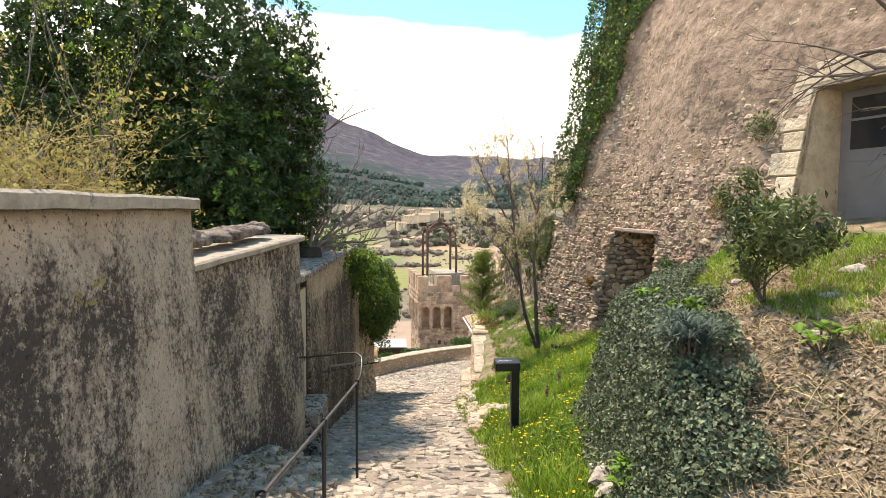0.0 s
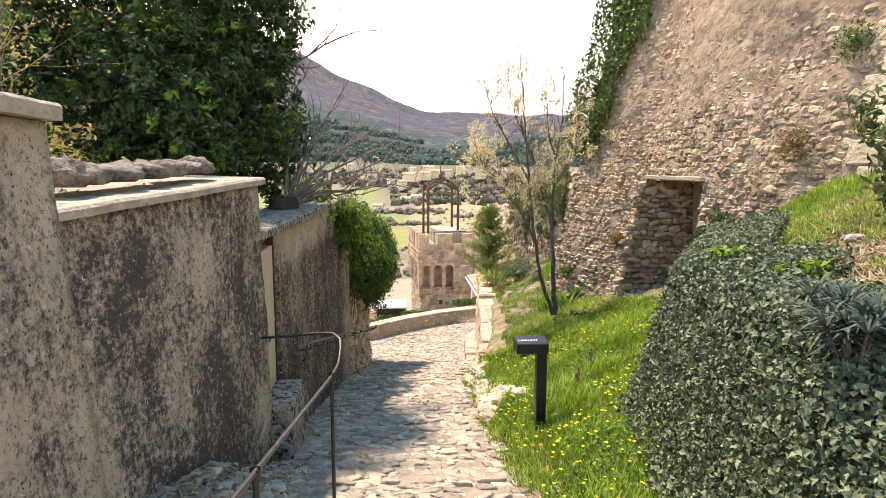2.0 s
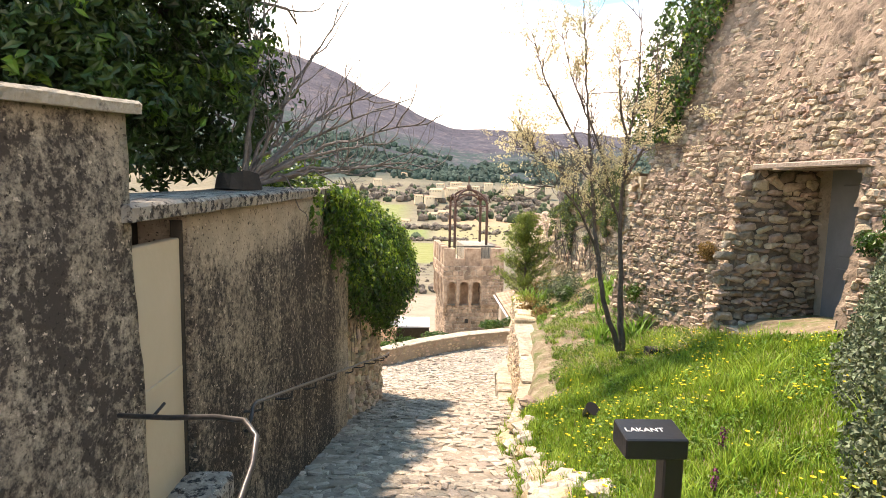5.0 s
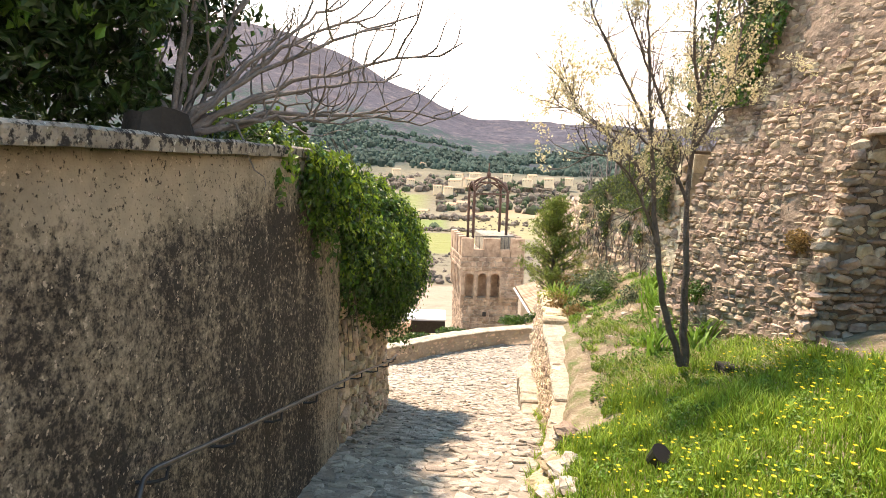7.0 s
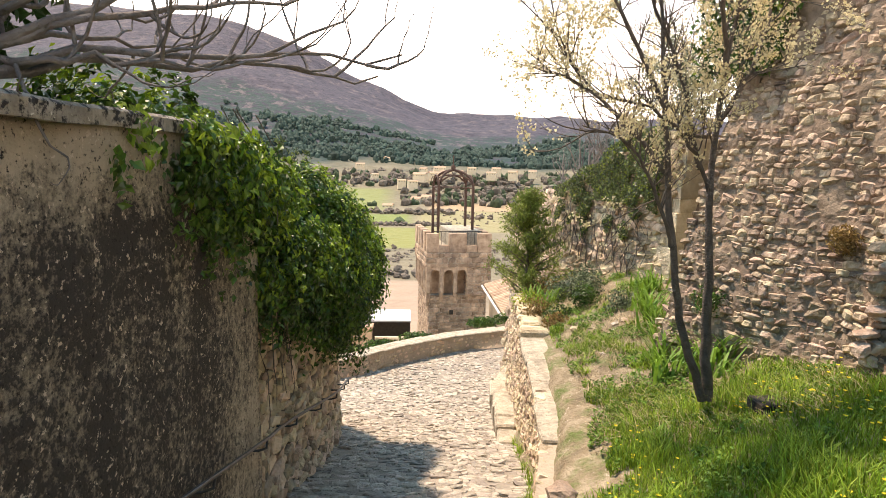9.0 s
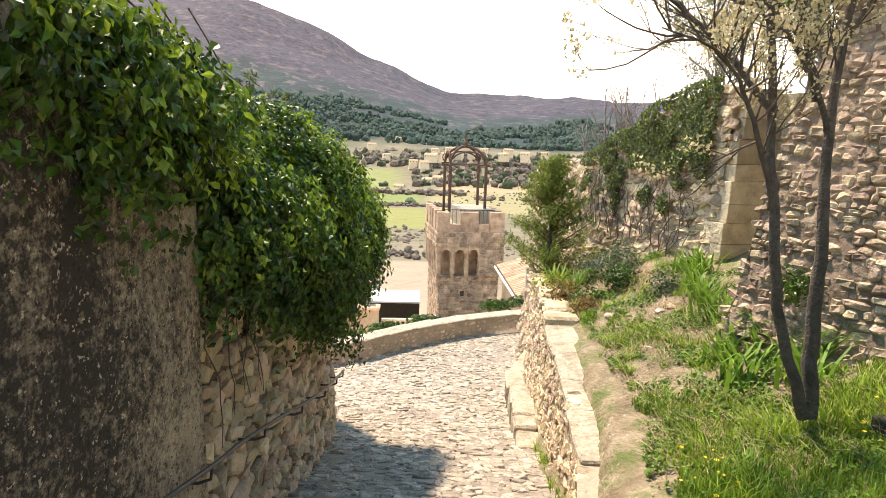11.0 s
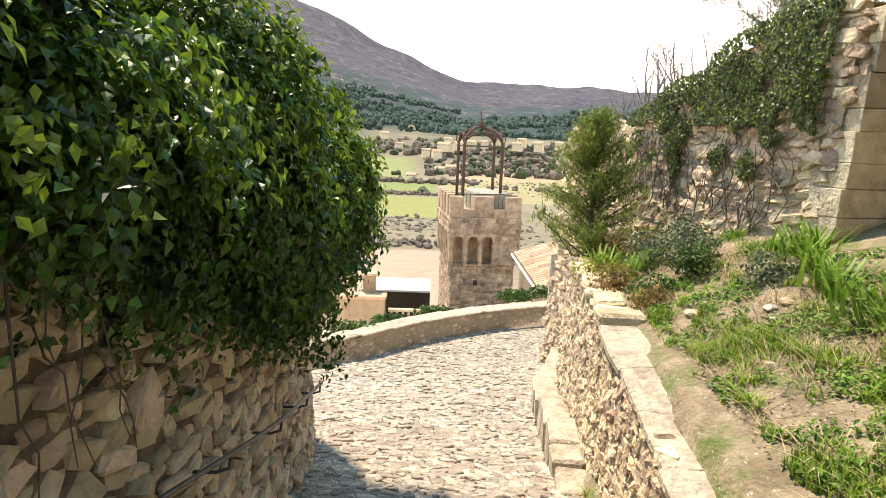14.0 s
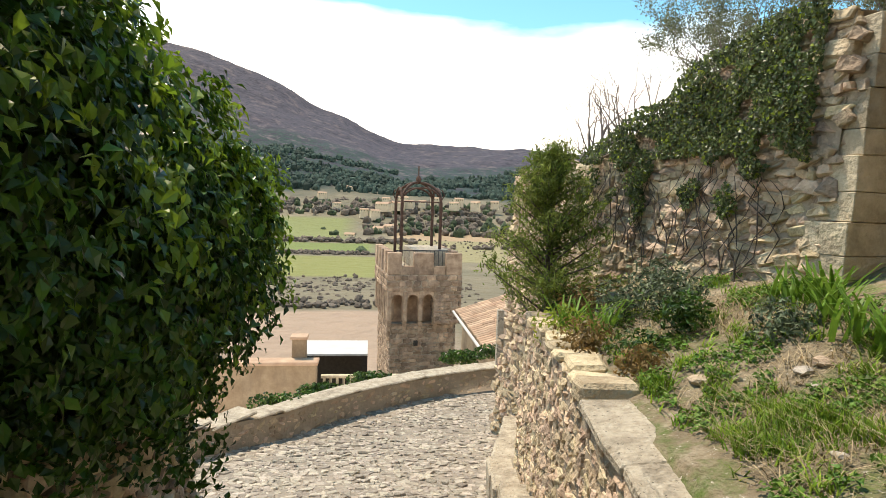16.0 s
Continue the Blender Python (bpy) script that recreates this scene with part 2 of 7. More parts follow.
M_RENDER = material("rough_pink_render", [(0.13, 0.092, 0.066), (0.255, 0.186, 0.132), (0.38, 0.29, 0.21)], 7.0, 12, bump=1.0, bump_scale=14, stain=(0.19, 0.135, 0.10), stain_scale=1.6, stain_from=0.50, stain_to=0.7)
M_ASHLAR = material("dressed_sandstone", [(0.32, 0.255, 0.175), (0.46, 0.385, 0.27), (0.57, 0.485, 0.355)], 6, bump=0.9, bump_scale=22, per="object", vary=0.3, stain=(0.22, 0.17, 0.12), stain_scale=1.6, stain_from=0.55, stain_to=0.75)
M_TOWER = material("tower_masonry", [(0.20, 0.13, 0.085), (0.38, 0.265, 0.18), (0.55, 0.41, 0.285)], 2.2, 10, bump=0.9, bump_scale=7, per="island", vary=0.36, stain=(0.14, 0.105, 0.085), stain_scale=0.5, stain_stretch=2.0, stain_from=0.5, stain_to=0.72)
M_WALLCAP = material("pale_cap_mortar", [(0.29, 0.24, 0.175), (0.43, 0.37, 0.28), (0.54, 0.475, 0.37)], 9, bump=0.9, bump_scale=30, stain=(0.20, 0.165, 0.12), stain_scale=4.0, stain_from=0.5, stain_to=0.72, fleck=(0.13, 0.11, 0.085), fleck_scale=34, fleck_from=0.62)
M_SOIL = material("dry_soil_and_turf", [(0.12, 0.09, 0.055), (0.23, 0.18, 0.115), (0.36, 0.30, 0.21)], 5, bump=1.0, bump_scale=30, stain=(0.09, 0.13, 0.03), stain_scale=2.2, stain_from=0.50, stain_to=0.64, fleck=(0.50, 0.44, 0.36), fleck_scale=26, fleck_from=0.64)
M_GRASS = material("grass_blades", [(0.115, 0.22, 0.02), (0.30, 0.43, 0.052)], 2.5, rough=0.6, bump=0, per="island", vary=0.45, hue=0.02, translucent=0.35)
M_DRYGRASS = material("dry_grass_and_twigs", [(0.30, 0.22, 0.12), (0.46, 0.37, 0.23)], 3, rough=0.85, bump=0, per="island", vary=0.35)
M_IVY = material("ivy_leaves", [(0.013, 0.04, 0.006), (0.085, 0.175, 0.018)], 3, rough=0.36, bump=0, per="island", vary=0.6, hue=0.02, translucent=0.3, gloss=0.5)
M_WEED = material("weed_leaves", [(0.06, 0.14, 0.02), (0.17, 0.29, 0.04)], 4, rough=0.5, bump=0, per="island", vary=0.45, hue=0.02, translucent=0.25)
M_IVY_GREY = material("dusty_ivy_leaves", [(0.06, 0.085, 0.045), (0.20, 0.24, 0.14)], 9, rough=0.5, bump=0, per="island", vary=0.7, hue=0.02, translucent=0.2)
M_IVY_RUIN = material("sunlit_dusty_ivy", [(0.04, 0.065, 0.02), (0.15, 0.19, 0.06)], 6, rough=0.42, bump=0, per="island", vary=0.6, hue=0.02, translucent=0.25, gloss=0.5)
M_LAUREL = material("laurel_leaves", [(0.014, 0.036, 0.009), (0.055, 0.11, 0.022)], 3, rough=0.4, bump=0, per="island", vary=0.45, hue=0.02, translucent=0.25, gloss=0.45)
M_YOUNG = material("young_leaves", [(0.20, 0.29, 0.03), (0.36, 0.42, 0.07)], 3, rough=0.55, bump=0, per="island", vary=0.3, translucent=0.45)
# young ivy tips, with the sun on the ivy's tops coloured in
M_IVY_YOUNG_LIT = material("young_and_lit_ivy_leaves", [(0.11, 0.205, 0.016), (0.27, 0.375, 0.037)], 3, rough=0.42, bump=0, per="island", vary=0.35, translucent=0.35, gloss=0.45)
M_BLOSSOM = material("pale_blossom", [(0.60, 0.50, 0.28), (0.82, 0.74, 0.50)], 3, rough=0.7, bump=0, per="island", vary=0.2, translucent=0.45)
M_BARK = material("dark_bark", [(0.07, 0.055, 0.045), (0.16, 0.13, 0.11)], 12, bump=0.6, bump_scale=60)
M_BARK_GREY = material("grey_bark", [(0.11, 0.095, 0.088), (0.25, 0.22, 0.20)], 12, bump=0.5, bump_scale=60)
M_TWIG = material("tan_twigs", [(0.34, 0.25, 0.11), (0.55, 0.43, 0.20)], 6, bump=0, per="island", vary=0.3)
M_IRON = material("black_iron", [(0.012, 0.012, 0.014), (0.03, 0.028, 0.028)], 20, rough=0.45, bump=0.1, gloss=0.5)
M_RAIL = material("worn_steel_rail", [(0.05, 0.047, 0.045), (0.13, 0.12, 0.115)], 15, rough=0.42, bump=0.1, metal=0.6, gloss=0.5)
M_RUST = material("rusty_iron", [(0.04, 0.022, 0.016), (0.095, 0.052, 0.036)], 6, rough=0.75, bump=0.3)
M_CREAM = material("cream_board", [(0.50, 0.43, 0.31), (0.58, 0.50, 0.37)], 1.2, rough=0.7, bump=0.12, bump_scale=12, stain=(0.38, 0.32, 0.23), stain_scale=1.0, stain_stretch=5, stain_from=0.55, stain_to=0.8)
# near-black; stands for shade in the recess, tower hole and shed
M_DARK = material("dark_brown_and_shade", [(0.03, 0.025, 0.02), (0.06, 0.05, 0.04)], 8)
M_DOOR = material("grey_door_paint", [(0.15, 0.15, 0.155), (0.20, 0.20, 0.205)], 3, rough=0.5, bump=0.1)
M_GLASS = material("dark_glass", [(0.02, 0.022, 0.025), (0.03, 0.032, 0.036)], 2, rough=0.08, bump=0, gloss=0.6)
M_WOOD = material("weathered_lintel", [(0.30, 0.23, 0.18), (0.46, 0.37, 0.30)], 9, bump=0.5, bump_scale=40)
M_SIGN = material("black_steel_sign", [(0.010, 0.010, 0.012), (0.02, 0.02, 0.022)], 4, rough=0.38, bump=0.05, gloss=0.5)
M_WHITE = material("white_lettering", [(0.75, 0.75, 0.74), (0.82, 0.82, 0.8)], 4, rough=0.6, bump=0)
M_YELLOW = material("yellow_petals", [(0.75, 0.55, 0.02), (0.85, 0.68, 0.05)], 3, rough=0.6, bump=0, translucent=0.3)
M_TILE = material("roman_tiles", [(0.36, 0.22, 0.14), (0.54, 0.39, 0.27)], 2, bump=0.3, per="island", vary=0.25)
M_HOUSE = material("ochre_house_wall", [(0.22, 0.15, 0.09), (0.31, 0.225, 0.14), (0.40, 0.30, 0.195)], 2.0, bump=0.5, bump_scale=9, stain=(0.17, 0.125, 0.085), stain_scale=0.8, stain_stretch=2.5, stain_from=0.5, stain_to=0.72)
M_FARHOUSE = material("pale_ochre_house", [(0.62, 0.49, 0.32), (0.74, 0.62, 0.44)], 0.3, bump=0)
M_SHRUB = material("olive_yellow_leaves", [(0.24, 0.21, 0.06), (0.44, 0.38, 0.13)], 4, rough=0.6, bump=0, per="island", vary=0.35, translucent=0.35)
M_ROOFWHITE = material("pale_sheet_roof", [(0.48, 0.46, 0.43), (0.58, 0.56, 0.53)], 1.0, rough=0.6, bump=0)
M_ROCK = material("loose_limestone", [(0.34, 0.29, 0.24), (0.56, 0.50, 0.42)], 6, bump=0.7, bump_scale=25, stain=(0.12, 0.10, 0.09), stain_scale=5, stain_from=0.52, stain_to=0.7)


# ---- helpers ----
def part(name, mesh, mat, parent=None, label=""):
    """Links a mesh or a bmesh as one mesh object under a thing or a part."""
    if isinstance(mesh, bmesh.types.BMesh):
        me = bpy.data.meshes.new(name)
        mesh.to_mesh(me)
        mesh.free()
    else:
        me = mesh
    if mat is not None and not me.materials:
        me.materials.append(mat)
    ob = new(name, me)
    ob.parent = parent
    if label:
        tagged(ob, label)
    return ob


def thing(name, label, category, group="", kind="", at=(0, 0, 0)):
    ob = new(name)
    ob.empty_display_size = 0.2
    ob.location = at
    return tagged(ob, label, category, group, kind)


def raw_mesh(name, verts, faces, smooth=False):
    """verts (n, 3); faces (m, k) with all k the same."""
    me = bpy.data.meshes.new(name)
    verts, faces = np.asarray(verts, np.float32), np.asarray(faces, np.int32)
    me.vertices.add(len(verts))
    me.vertices.foreach_set("co", verts.ravel())
    k = faces.shape[1]
    me.loops.add(faces.size)
    me.loops.foreach_set("vertex_index", faces.ravel())
    me.polygons.add(len(faces))
    me.polygons.foreach_set("loop_start", np.arange(0, faces.size, k, dtype=np.int32))
    me.polygons.foreach_set("use_smooth", np.full(len(faces), smooth))
    me.update(calc_edges=True)
    return me


def grid_mesh(name, us, vs, fn, smooth=True):
    """A sheet of fn(u, v) -> (x, y, z)."""
    vs_, us_ = list(vs), list(us)
    pts = [fn(u, v) for u in us_ for v in vs_]
    n = len(vs_)
    i, j = np.meshgrid(np.arange(len(us_) - 1), np.arange(n - 1), indexing="ij")
    a = (i * n + j).ravel()
    return raw_mesh(name, pts, np.stack([a, a + n, a + n + 1, a + 1], 1), smooth)


def box(bm, size, m=Matrix(), bevel=0.0, seg=1):
    g = bmesh.ops.create_cube(bm, size=1.0, matrix=m @ Matrix.Diagonal((*size, 1)))
    if bevel:
        edges = list({e for v in g["verts"] for e in v.link_edges})
        bmesh.ops.bevel(bm, geom=edges, offset=bevel, segments=seg, affect="EDGES", profile=0.5)


def box_at(lo, hi, bevel=0.0, seg=1):
    bm = bmesh.new()
    lo, hi = Vector(lo), Vector(hi)
    box(bm, hi - lo, Matrix.Translation((lo + hi) / 2), bevel, seg)
    return bm


def tube_arrays(pts, radii, sides=6):
    """Vertices and quads of a tube along pts."""
    pts = [Vector(p) for p in pts]
    verts, faces = [], []
    for i, p in enumerate(pts):
        d = (pts[min(i + 1, len(pts) - 1)] - pts[max(i - 1, 0)])
        if d.length < 1e-7:
            d = Vector((0, 0, 1))
        d.normalize()
        s = d.orthogonal().normalized() if abs(d.z) > 0.9 else d.cross(Vector((0, 0, 1))).normalized()
        u = d.cross(s)
        for k in range(sides):
            a = 2 * math.pi * k / sides
            verts.append(p + (s * math.cos(a) + u * math.sin(a)) * radii[i])
    for i in range(len(pts) - 1):
        for k in range(sides):
            a, b = i * sides + k, i * sides + (k + 1) % sides
            faces.append((a, b, b + sides, a + sides))
    return verts, faces


def tubes_mesh(name, strands, sides=5, smooth=True):
    """One mesh of many tubes: strands of (points, radii)."""
    V, F, o = [], [], 0
    for pts, radii in strands:
        v, f = tube_arrays(pts, radii, sides)
        V += [tuple(p) for p in v]
        F += [tuple(i + o for i in q) for q in f]
        o += len(v)
    return raw_mesh(name, V, F, smooth)


def tube(name, pts, r, mat, parent, sides=8, label=""):
    return part(name, tubes_mesh(name, [(pts, [r] * len(pts))], sides), mat, parent, label)


rng = np.random.default_rng(7)


def unit(a):
    return a / np.maximum(np.linalg.norm(a, axis=1, keepdims=True), 1e-9)


def leaves_mesh(name, centres, normals, size, aspect=0.6, spread=0.7, droop=0.3, rg=rng, fold=0.25):
    """Many leaves, each a folded kite of four triangles round a midrib."""
    c = np.asarray(centres, float)
    n = len(c)
    nr = unit(np.asarray(normals, float) + rg.normal(0, spread, (n, 3)))
    t = rg.normal(0, 1, (n, 3))
    t[:, 2] -= droop * 2
    t = unit(t - (t * nr).sum(1, keepdims=True) * nr)
    s = np.cross(nr, t)
    L = (size * rg.uniform(0.6, 1.35, n))[:, None]
    W = L * aspect * rg.uniform(0.8, 1.2, n)[:, None]
    p0, p3 = c - t * L * 0.5, c + t * L * 0.5 - nr * L * 0.12
    p1 = c - t * L * 0.08 + s * W * 0.5 + nr * W * fold
    p2 = c - t * L * 0.08 - s * W * 0.5 + nr * W * fold
    p4 = c + t * L * 0.02
    V = np.stack([p0, p1, p3, p2, p4], 1).reshape(-1, 3)
    b = np.arange(n)[:, None] * 5
    F = np.concatenate([b + [0, 1, 4], b + [1, 2, 4], b + [2, 3, 4], b + [3, 0, 4]], 0)
    return raw_mesh(name, V, F)


def blob_points(n, blobs, shell=0.55, rg=rng):
    """Points and outward normals near the surfaces of ellipsoids (x, y, z, rx, ry, rz)."""
    blobs = np.asarray(blobs, float)
    w = (blobs[:, 3] * blobs[:, 4] * blobs[:, 5]) ** (2 / 3)
    k = rg.choice(len(blobs), n, p=w / w.sum())
    d = unit(rg.normal(0, 1, (n, 3)))
    r = 1 - shell * rg.random(n) ** 1.6
    r *= 1 + 0.10 * np.sin(d[:, 0] * 9 + k) * np.cos(d[:, 2] * 8 + 2 * k)
    p = blobs[k, :3] + d * blobs[k, 3:] * r[:, None]
    return p, unit(d / blobs[k, 3:])


def sprays(n_sprays, per, blobs, length, rg, shell=0.25, fall=1.15):
    """Drooping leaf sprays on ellipsoids: points and normals, each spray a short cascade."""
    a, nn = blob_points(n_sprays, blobs, shell, rg)
    t = rg.random((n_sprays, per, 1))
    out = unit(nn + rg.normal(0, 0.35, nn.shape))[:, None, :]
    L = (length * rg.uniform(0.6, 1.5, n_sprays))[:, None, None]
    p = a[:, None, :] + out * L * (0.75 * t) + np.array([0, 0, -1.0]) * L * (fall * t * t - 0.12)
    p = p + rg.normal(0, length * 0.16, p.shape)
    m = np.broadcast_to(nn[:, None, :] * 0.8 + np.array([0, 0, 0.45]), p.shape)
    return p.reshape(-1, 3), m.reshape(-1, 3), a


def clump_points(n, anchors, radius, rg=rng):
    """Points clustered round anchor points, with outward normals."""
    a = np.asarray(anchors, float)
    k = rg.integers(0, len(a), n)
    d = rg.normal(0, 1, (n, 3))
    return a[k] + d * radius * 0.5, unit(d + np.array([0, 0, 0.4]))


def branches(base, way, length, radius, levels, rg, spread=0.6, kids=3, up=0.15, bend=0.18, steps=5, shrink=0.62, tips=None, strands=None):
    """Strands of a branching plant, and the points at its ends."""
    strands = [] if strands is None else strands
    tips = [] if tips is None else tips
    p, d = Vector(base), Vector(way).normalized()
    pts, rad = [p.copy()], [radius]
    for i in range(steps):
        d = (d + Vector(rg.normal(0, bend, 3)) + Vector((0, 0, up * 0.3))).normalized()
        p = p + d * (length / steps)
        pts.append(p.copy())
        rad.append(radius * (1 - 0.55 * (i + 1) / steps))
    strands.append((pts, rad))
    if levels <= 0:
        tips += pts[2:]
        return strands, tips
    for k in range(kids):
        i = steps if k == 0 else int(rg.integers(max(1, steps // 3), steps + 1))
        side = Vector(rg.normal(0, 1, 3))
        side -= side.dot(d) * d
        w = d * 0.8 + side.normalized() * spread * rg.uniform(0.6, 1.4) + Vector((0, 0, up))
        branches(pts[i], w, length * shrink * rg.uniform(0.8, 1.25), rad[i] * 0.72, levels - 1, rg, spread, kids, up, bend, steps, shrink, tips, strands)
    return strands, tips


# rough stones: a few shared shapes, each a bevelled, jittered block
def stone_arrays(seed, bevel=0.2, skew=0.06, rough=0.028):
    r = np.random.default_rng(seed)
    bm = bmesh.new()
    bmesh.ops.create_cube(bm, size=1.0)
    bmesh.ops.bevel(bm, geom=bm.edges[:], offset=bevel, segments=1, affect="EDGES")
    bmesh.ops.triangulate(bm, faces=bm.faces[:])
    v = np.array([p.co[:] for p in bm.verts])
    bm.verts.ensure_lookup_table()
    f = np.array([[q.index for q in t.verts] for t in bm.faces])
    bm.free()
    corner = np.sign(v)
    key = ((corner + 1) @ np.array([1, 3, 9])).astype(int)
    shift = r.normal(0, skew, (27, 3))
    v = v + shift[key] + r.normal(0, rough, v.shape)
    return v, f


STONES = [stone_arrays(s) for s in range(14)]
ROUGH = [stone_arrays(70 + s, 0.13, 0.095, 0.035) for s in range(14)]          # broken rubble
FLAGS = [stone_arrays(40 + s, 0.10, 0.12, 0.02) for s in range(12)]      # worn paving stones


def stone_mesh(shape, mat):
    v, f = shape
    me = raw_mesh("stone", v, f)
    me.materials.append(mat)
    return me


def place_stones(name, specs, parent, mat_many, mat_one, near=300, want=None, label="", seed=1, shapes=STONES):
    """specs: (matrix, size) of each stone. The ones first by want(place) are objects, the rest is one mesh."""
    r = np.random.default_rng(seed)
    order = list(range(len(specs)))
    if want:
        order.sort(key=lambda i: want(specs[i][0].translation))
    singles, rest = order[:near], order[near:]
    shared = [stone_mesh(q, mat_one) for q in shapes]
    for i in singles:
        m, s = specs[i]
        ob = new(name, shared[int(r.integers(len(shared)))])
        ob.parent = parent
        ob.matrix_basis = m @ Matrix.Diagonal((*s, 1))
    if rest:
        V, F, o = [], [], 0
        for i in rest:
            m, s = specs[i]
            v, f = shapes[int(r.integers(len(shapes)))]
            a = np.array(m)
            w = (v * np.array(s)) @ a[:3, :3].T + a[:3, 3]
            V.append(w)
            F.append(f + o)
            o += len(v)
        ob = part(name + "s", raw_mesh(name + "s", np.concatenate(V), np.concatenate(F)), mat_many, parent)
        tagged(ob, label or "the rest of the stones", kind="stuff")


def wall_stones(u0, u1, v0, v1, surf, course=(0.09, 0.17), length=(0.12, 0.34), depth=0.16, keep=None, seed=2, proud=0.02, gap=0.012, tilt=3.0):
    """Rough courses over a wall: surf(u, v) -> place and outward normal; keep(place) drops stones."""
    r = np.random.default_rng(seed)
    specs, v = [], v0
    while v < v1:
        h = r.uniform(*course)
        u = u0 - r.uniform(0, 0.2)
        while u < u1:
            w = r.uniform(*length) * (0.8 if h < sum(course) / 2 else 1.1)
            hh = h * r.uniform(0.72, 1.18)
            p, n = surf(u + w / 2, v + h / 2 + r.normal(0, 0.14) * h)
            q, _ = surf(u + w / 2 + 0.05, v + h / 2)
            if keep is None or keep(p):
                n = Vector(n).normalized()
                x = (Vector(q) - Vector(p)).normalized()
                z = x.cross(n)
                z = z if z.z > 0 else -z
                y = z.cross(x)
                m = Matrix(((x.x, y.x, z.x, 0), (x.y, y.y, z.y, 0), (x.z, y.z, z.z, 0), (0, 0, 0, 1)))
                off = Vector(n) * (proud * r.uniform(-0.7, 1.2) - depth / 2)
                m = Matrix.Translation(Vector(p) + off) @ m @ pose(0, 0, 0, r.normal(0, tilt), r.normal(0, tilt), r.normal(0, tilt))
                specs.append((m, (max(w - gap, 0.04), depth, max(hh - gap, 0.03))))
            u += w
        v += h
    return specs


# ---- the lie of the land ----
def sstep(a, b, x):
    t = min(1.0, max(0.0, (x - a) / (b - a)))
    return t * t * (3 - 2 * t)


def lerp(a, b, t):
    return a + (b - a) * t


def road_z(y):
    """The path falls towards the valley and levels out at the bend."""
    z = -1.82 - 0.195 * (y - 3.6)
    z -= 0.085 * max(0.0, min(y, 13.8) - 9.2)
    if y > 18.5:
        z += 0.17 * (y - 18.5)
    return z if y < 26 else z - 0.1 * (y - 26)


def left_face(y):
    """x of the left walls' faces near the ground."""
    if y < 4.7:
        return -0.62 + 0.05 * max(0.0, y - 1.0)
    if y < 9.1:
        return -0.36 + 0.075 * (y - 5.0)
    return -0.06 + 0.22 * sstep(9.1, 11.6, y) - 0.9 * max(0.0, (y - 12.6) / 2.2) ** 2


def road_right(y):
    return 1.66 + 0.12 * sstep(5, 9, y) + 0.26 * min(1.8, max(0.0, y - 8.4)) + 0.11 * min(5.0, max(0.0, y - 10.2)) + 0.3 * max(0.0, y - 15.2)


def lawn_z(x, y):
    e = road_right(y) + 0.1
    t = sstep(7.0, 10.5, y)
    base = lerp(road_z(y) + 0.14, -2.5, t)
    s = lerp(0.46, 0.36, t)
    d = max(0.0, x - e)
    return base + s * min(d, 2.8) + 0.12 * max(0.0, d - 2.8)


def terrace_z(x, y):
    return 0.04 + 0.21 * max(0.0, x - 4.0) + 0.03 * (y - 3)


def mound_rim(y):
    """x of the foot of the terrace bank."""
    return 2.76 - 0.21 * max(0.0, 4.1 - max(y, 0.5)) + 0.66 * max(0.0, y - 4.1)


def bank_z(x, y):
    rim = lerp(-0.85, -0.26, sstep(0.8, 2.3, y))
    r = mound_rim(y)
    return lerp(rim, terrace_z(x, y), sstep(r + 0.35, r + 1.7, x))


def bank_mask(x, y):
    r = mound_rim(y)
    return sstep(r - 0.08, r + 0.24, x)


def ground_z(x, y):
    e = road_right(y)
    if x < e:
        z = road_z(y)
        lf = left_face(y)
        foot = sstep(0.75, 0.0, x - lf) * (1 - sstep(3.2, 4.6, y))
        return z + 0.38 * foot
    z = lerp(road_z(y), lawn_z(x, y), sstep(e, e + 0.25, x))
    z = lerp(z, road_z(y) + 0.35, sstep(15.2, 16.2, y))
    z = lerp(z, bank_z(x, y), bank_mask(x, y))
    return z + 0.035 * noise.noise((x * 2.1, y * 2.1, 0)) + 0.06 * noise.noise((x * 0.7, y * 0.7, 3))


# ---- ground ----
def build_ground():
    me = grid_mesh("ground", np.arange(1.3, 16.01, 0.14), np.arange(-9, 19.01, 0.14), lambda u, v: (u, v, ground_z(u, v)))
    tagged(part("ground", me, M_SOIL), "dry soil and turf bank beside the path", "ground", kind="structure")

    def bed(u, v):
        y = v
        lo, hi = left_face(min(y, 12.6)) - 0.15, road_right(y) + 0.12
        if y > 12.6:
            lo -= 2.2 * (y - 12.6)
            lo = max(lo, -9)
        if y > 12:
            lo = min(hi, max(lo, 7.12 - math.sqrt(max(0.01, 9.7 ** 2 - (y - 11.9) ** 2))))
        x = lerp(lo, hi, u)
        return x, y, road_z(y) + 0.006 + (0.38 * sstep(0.75, 0.0, x - left_face(y)) * (1 - sstep(3.2, 4.6, y)) if y < 5 else 0)
    me = grid_mesh("path", np.linspace(0, 1, 20), np.arange(-9, 21.5, 0.2), bed)
    tagged(part("path", me, M_ROAD), "dusty cobbled footpath falling to the bend", "path", kind="structure")
    me = grid_mesh("garden_ground", np.linspace(-22, -0.9, 12), np.linspace(-12, 11.5, 12), lambda u, v: (u, v, -0.15 - 0.02 * max(0, v)))
    tagged(part("garden_ground", me, M_SOIL), "garden soil held behind the plastered walls", "ground", kind="structure")


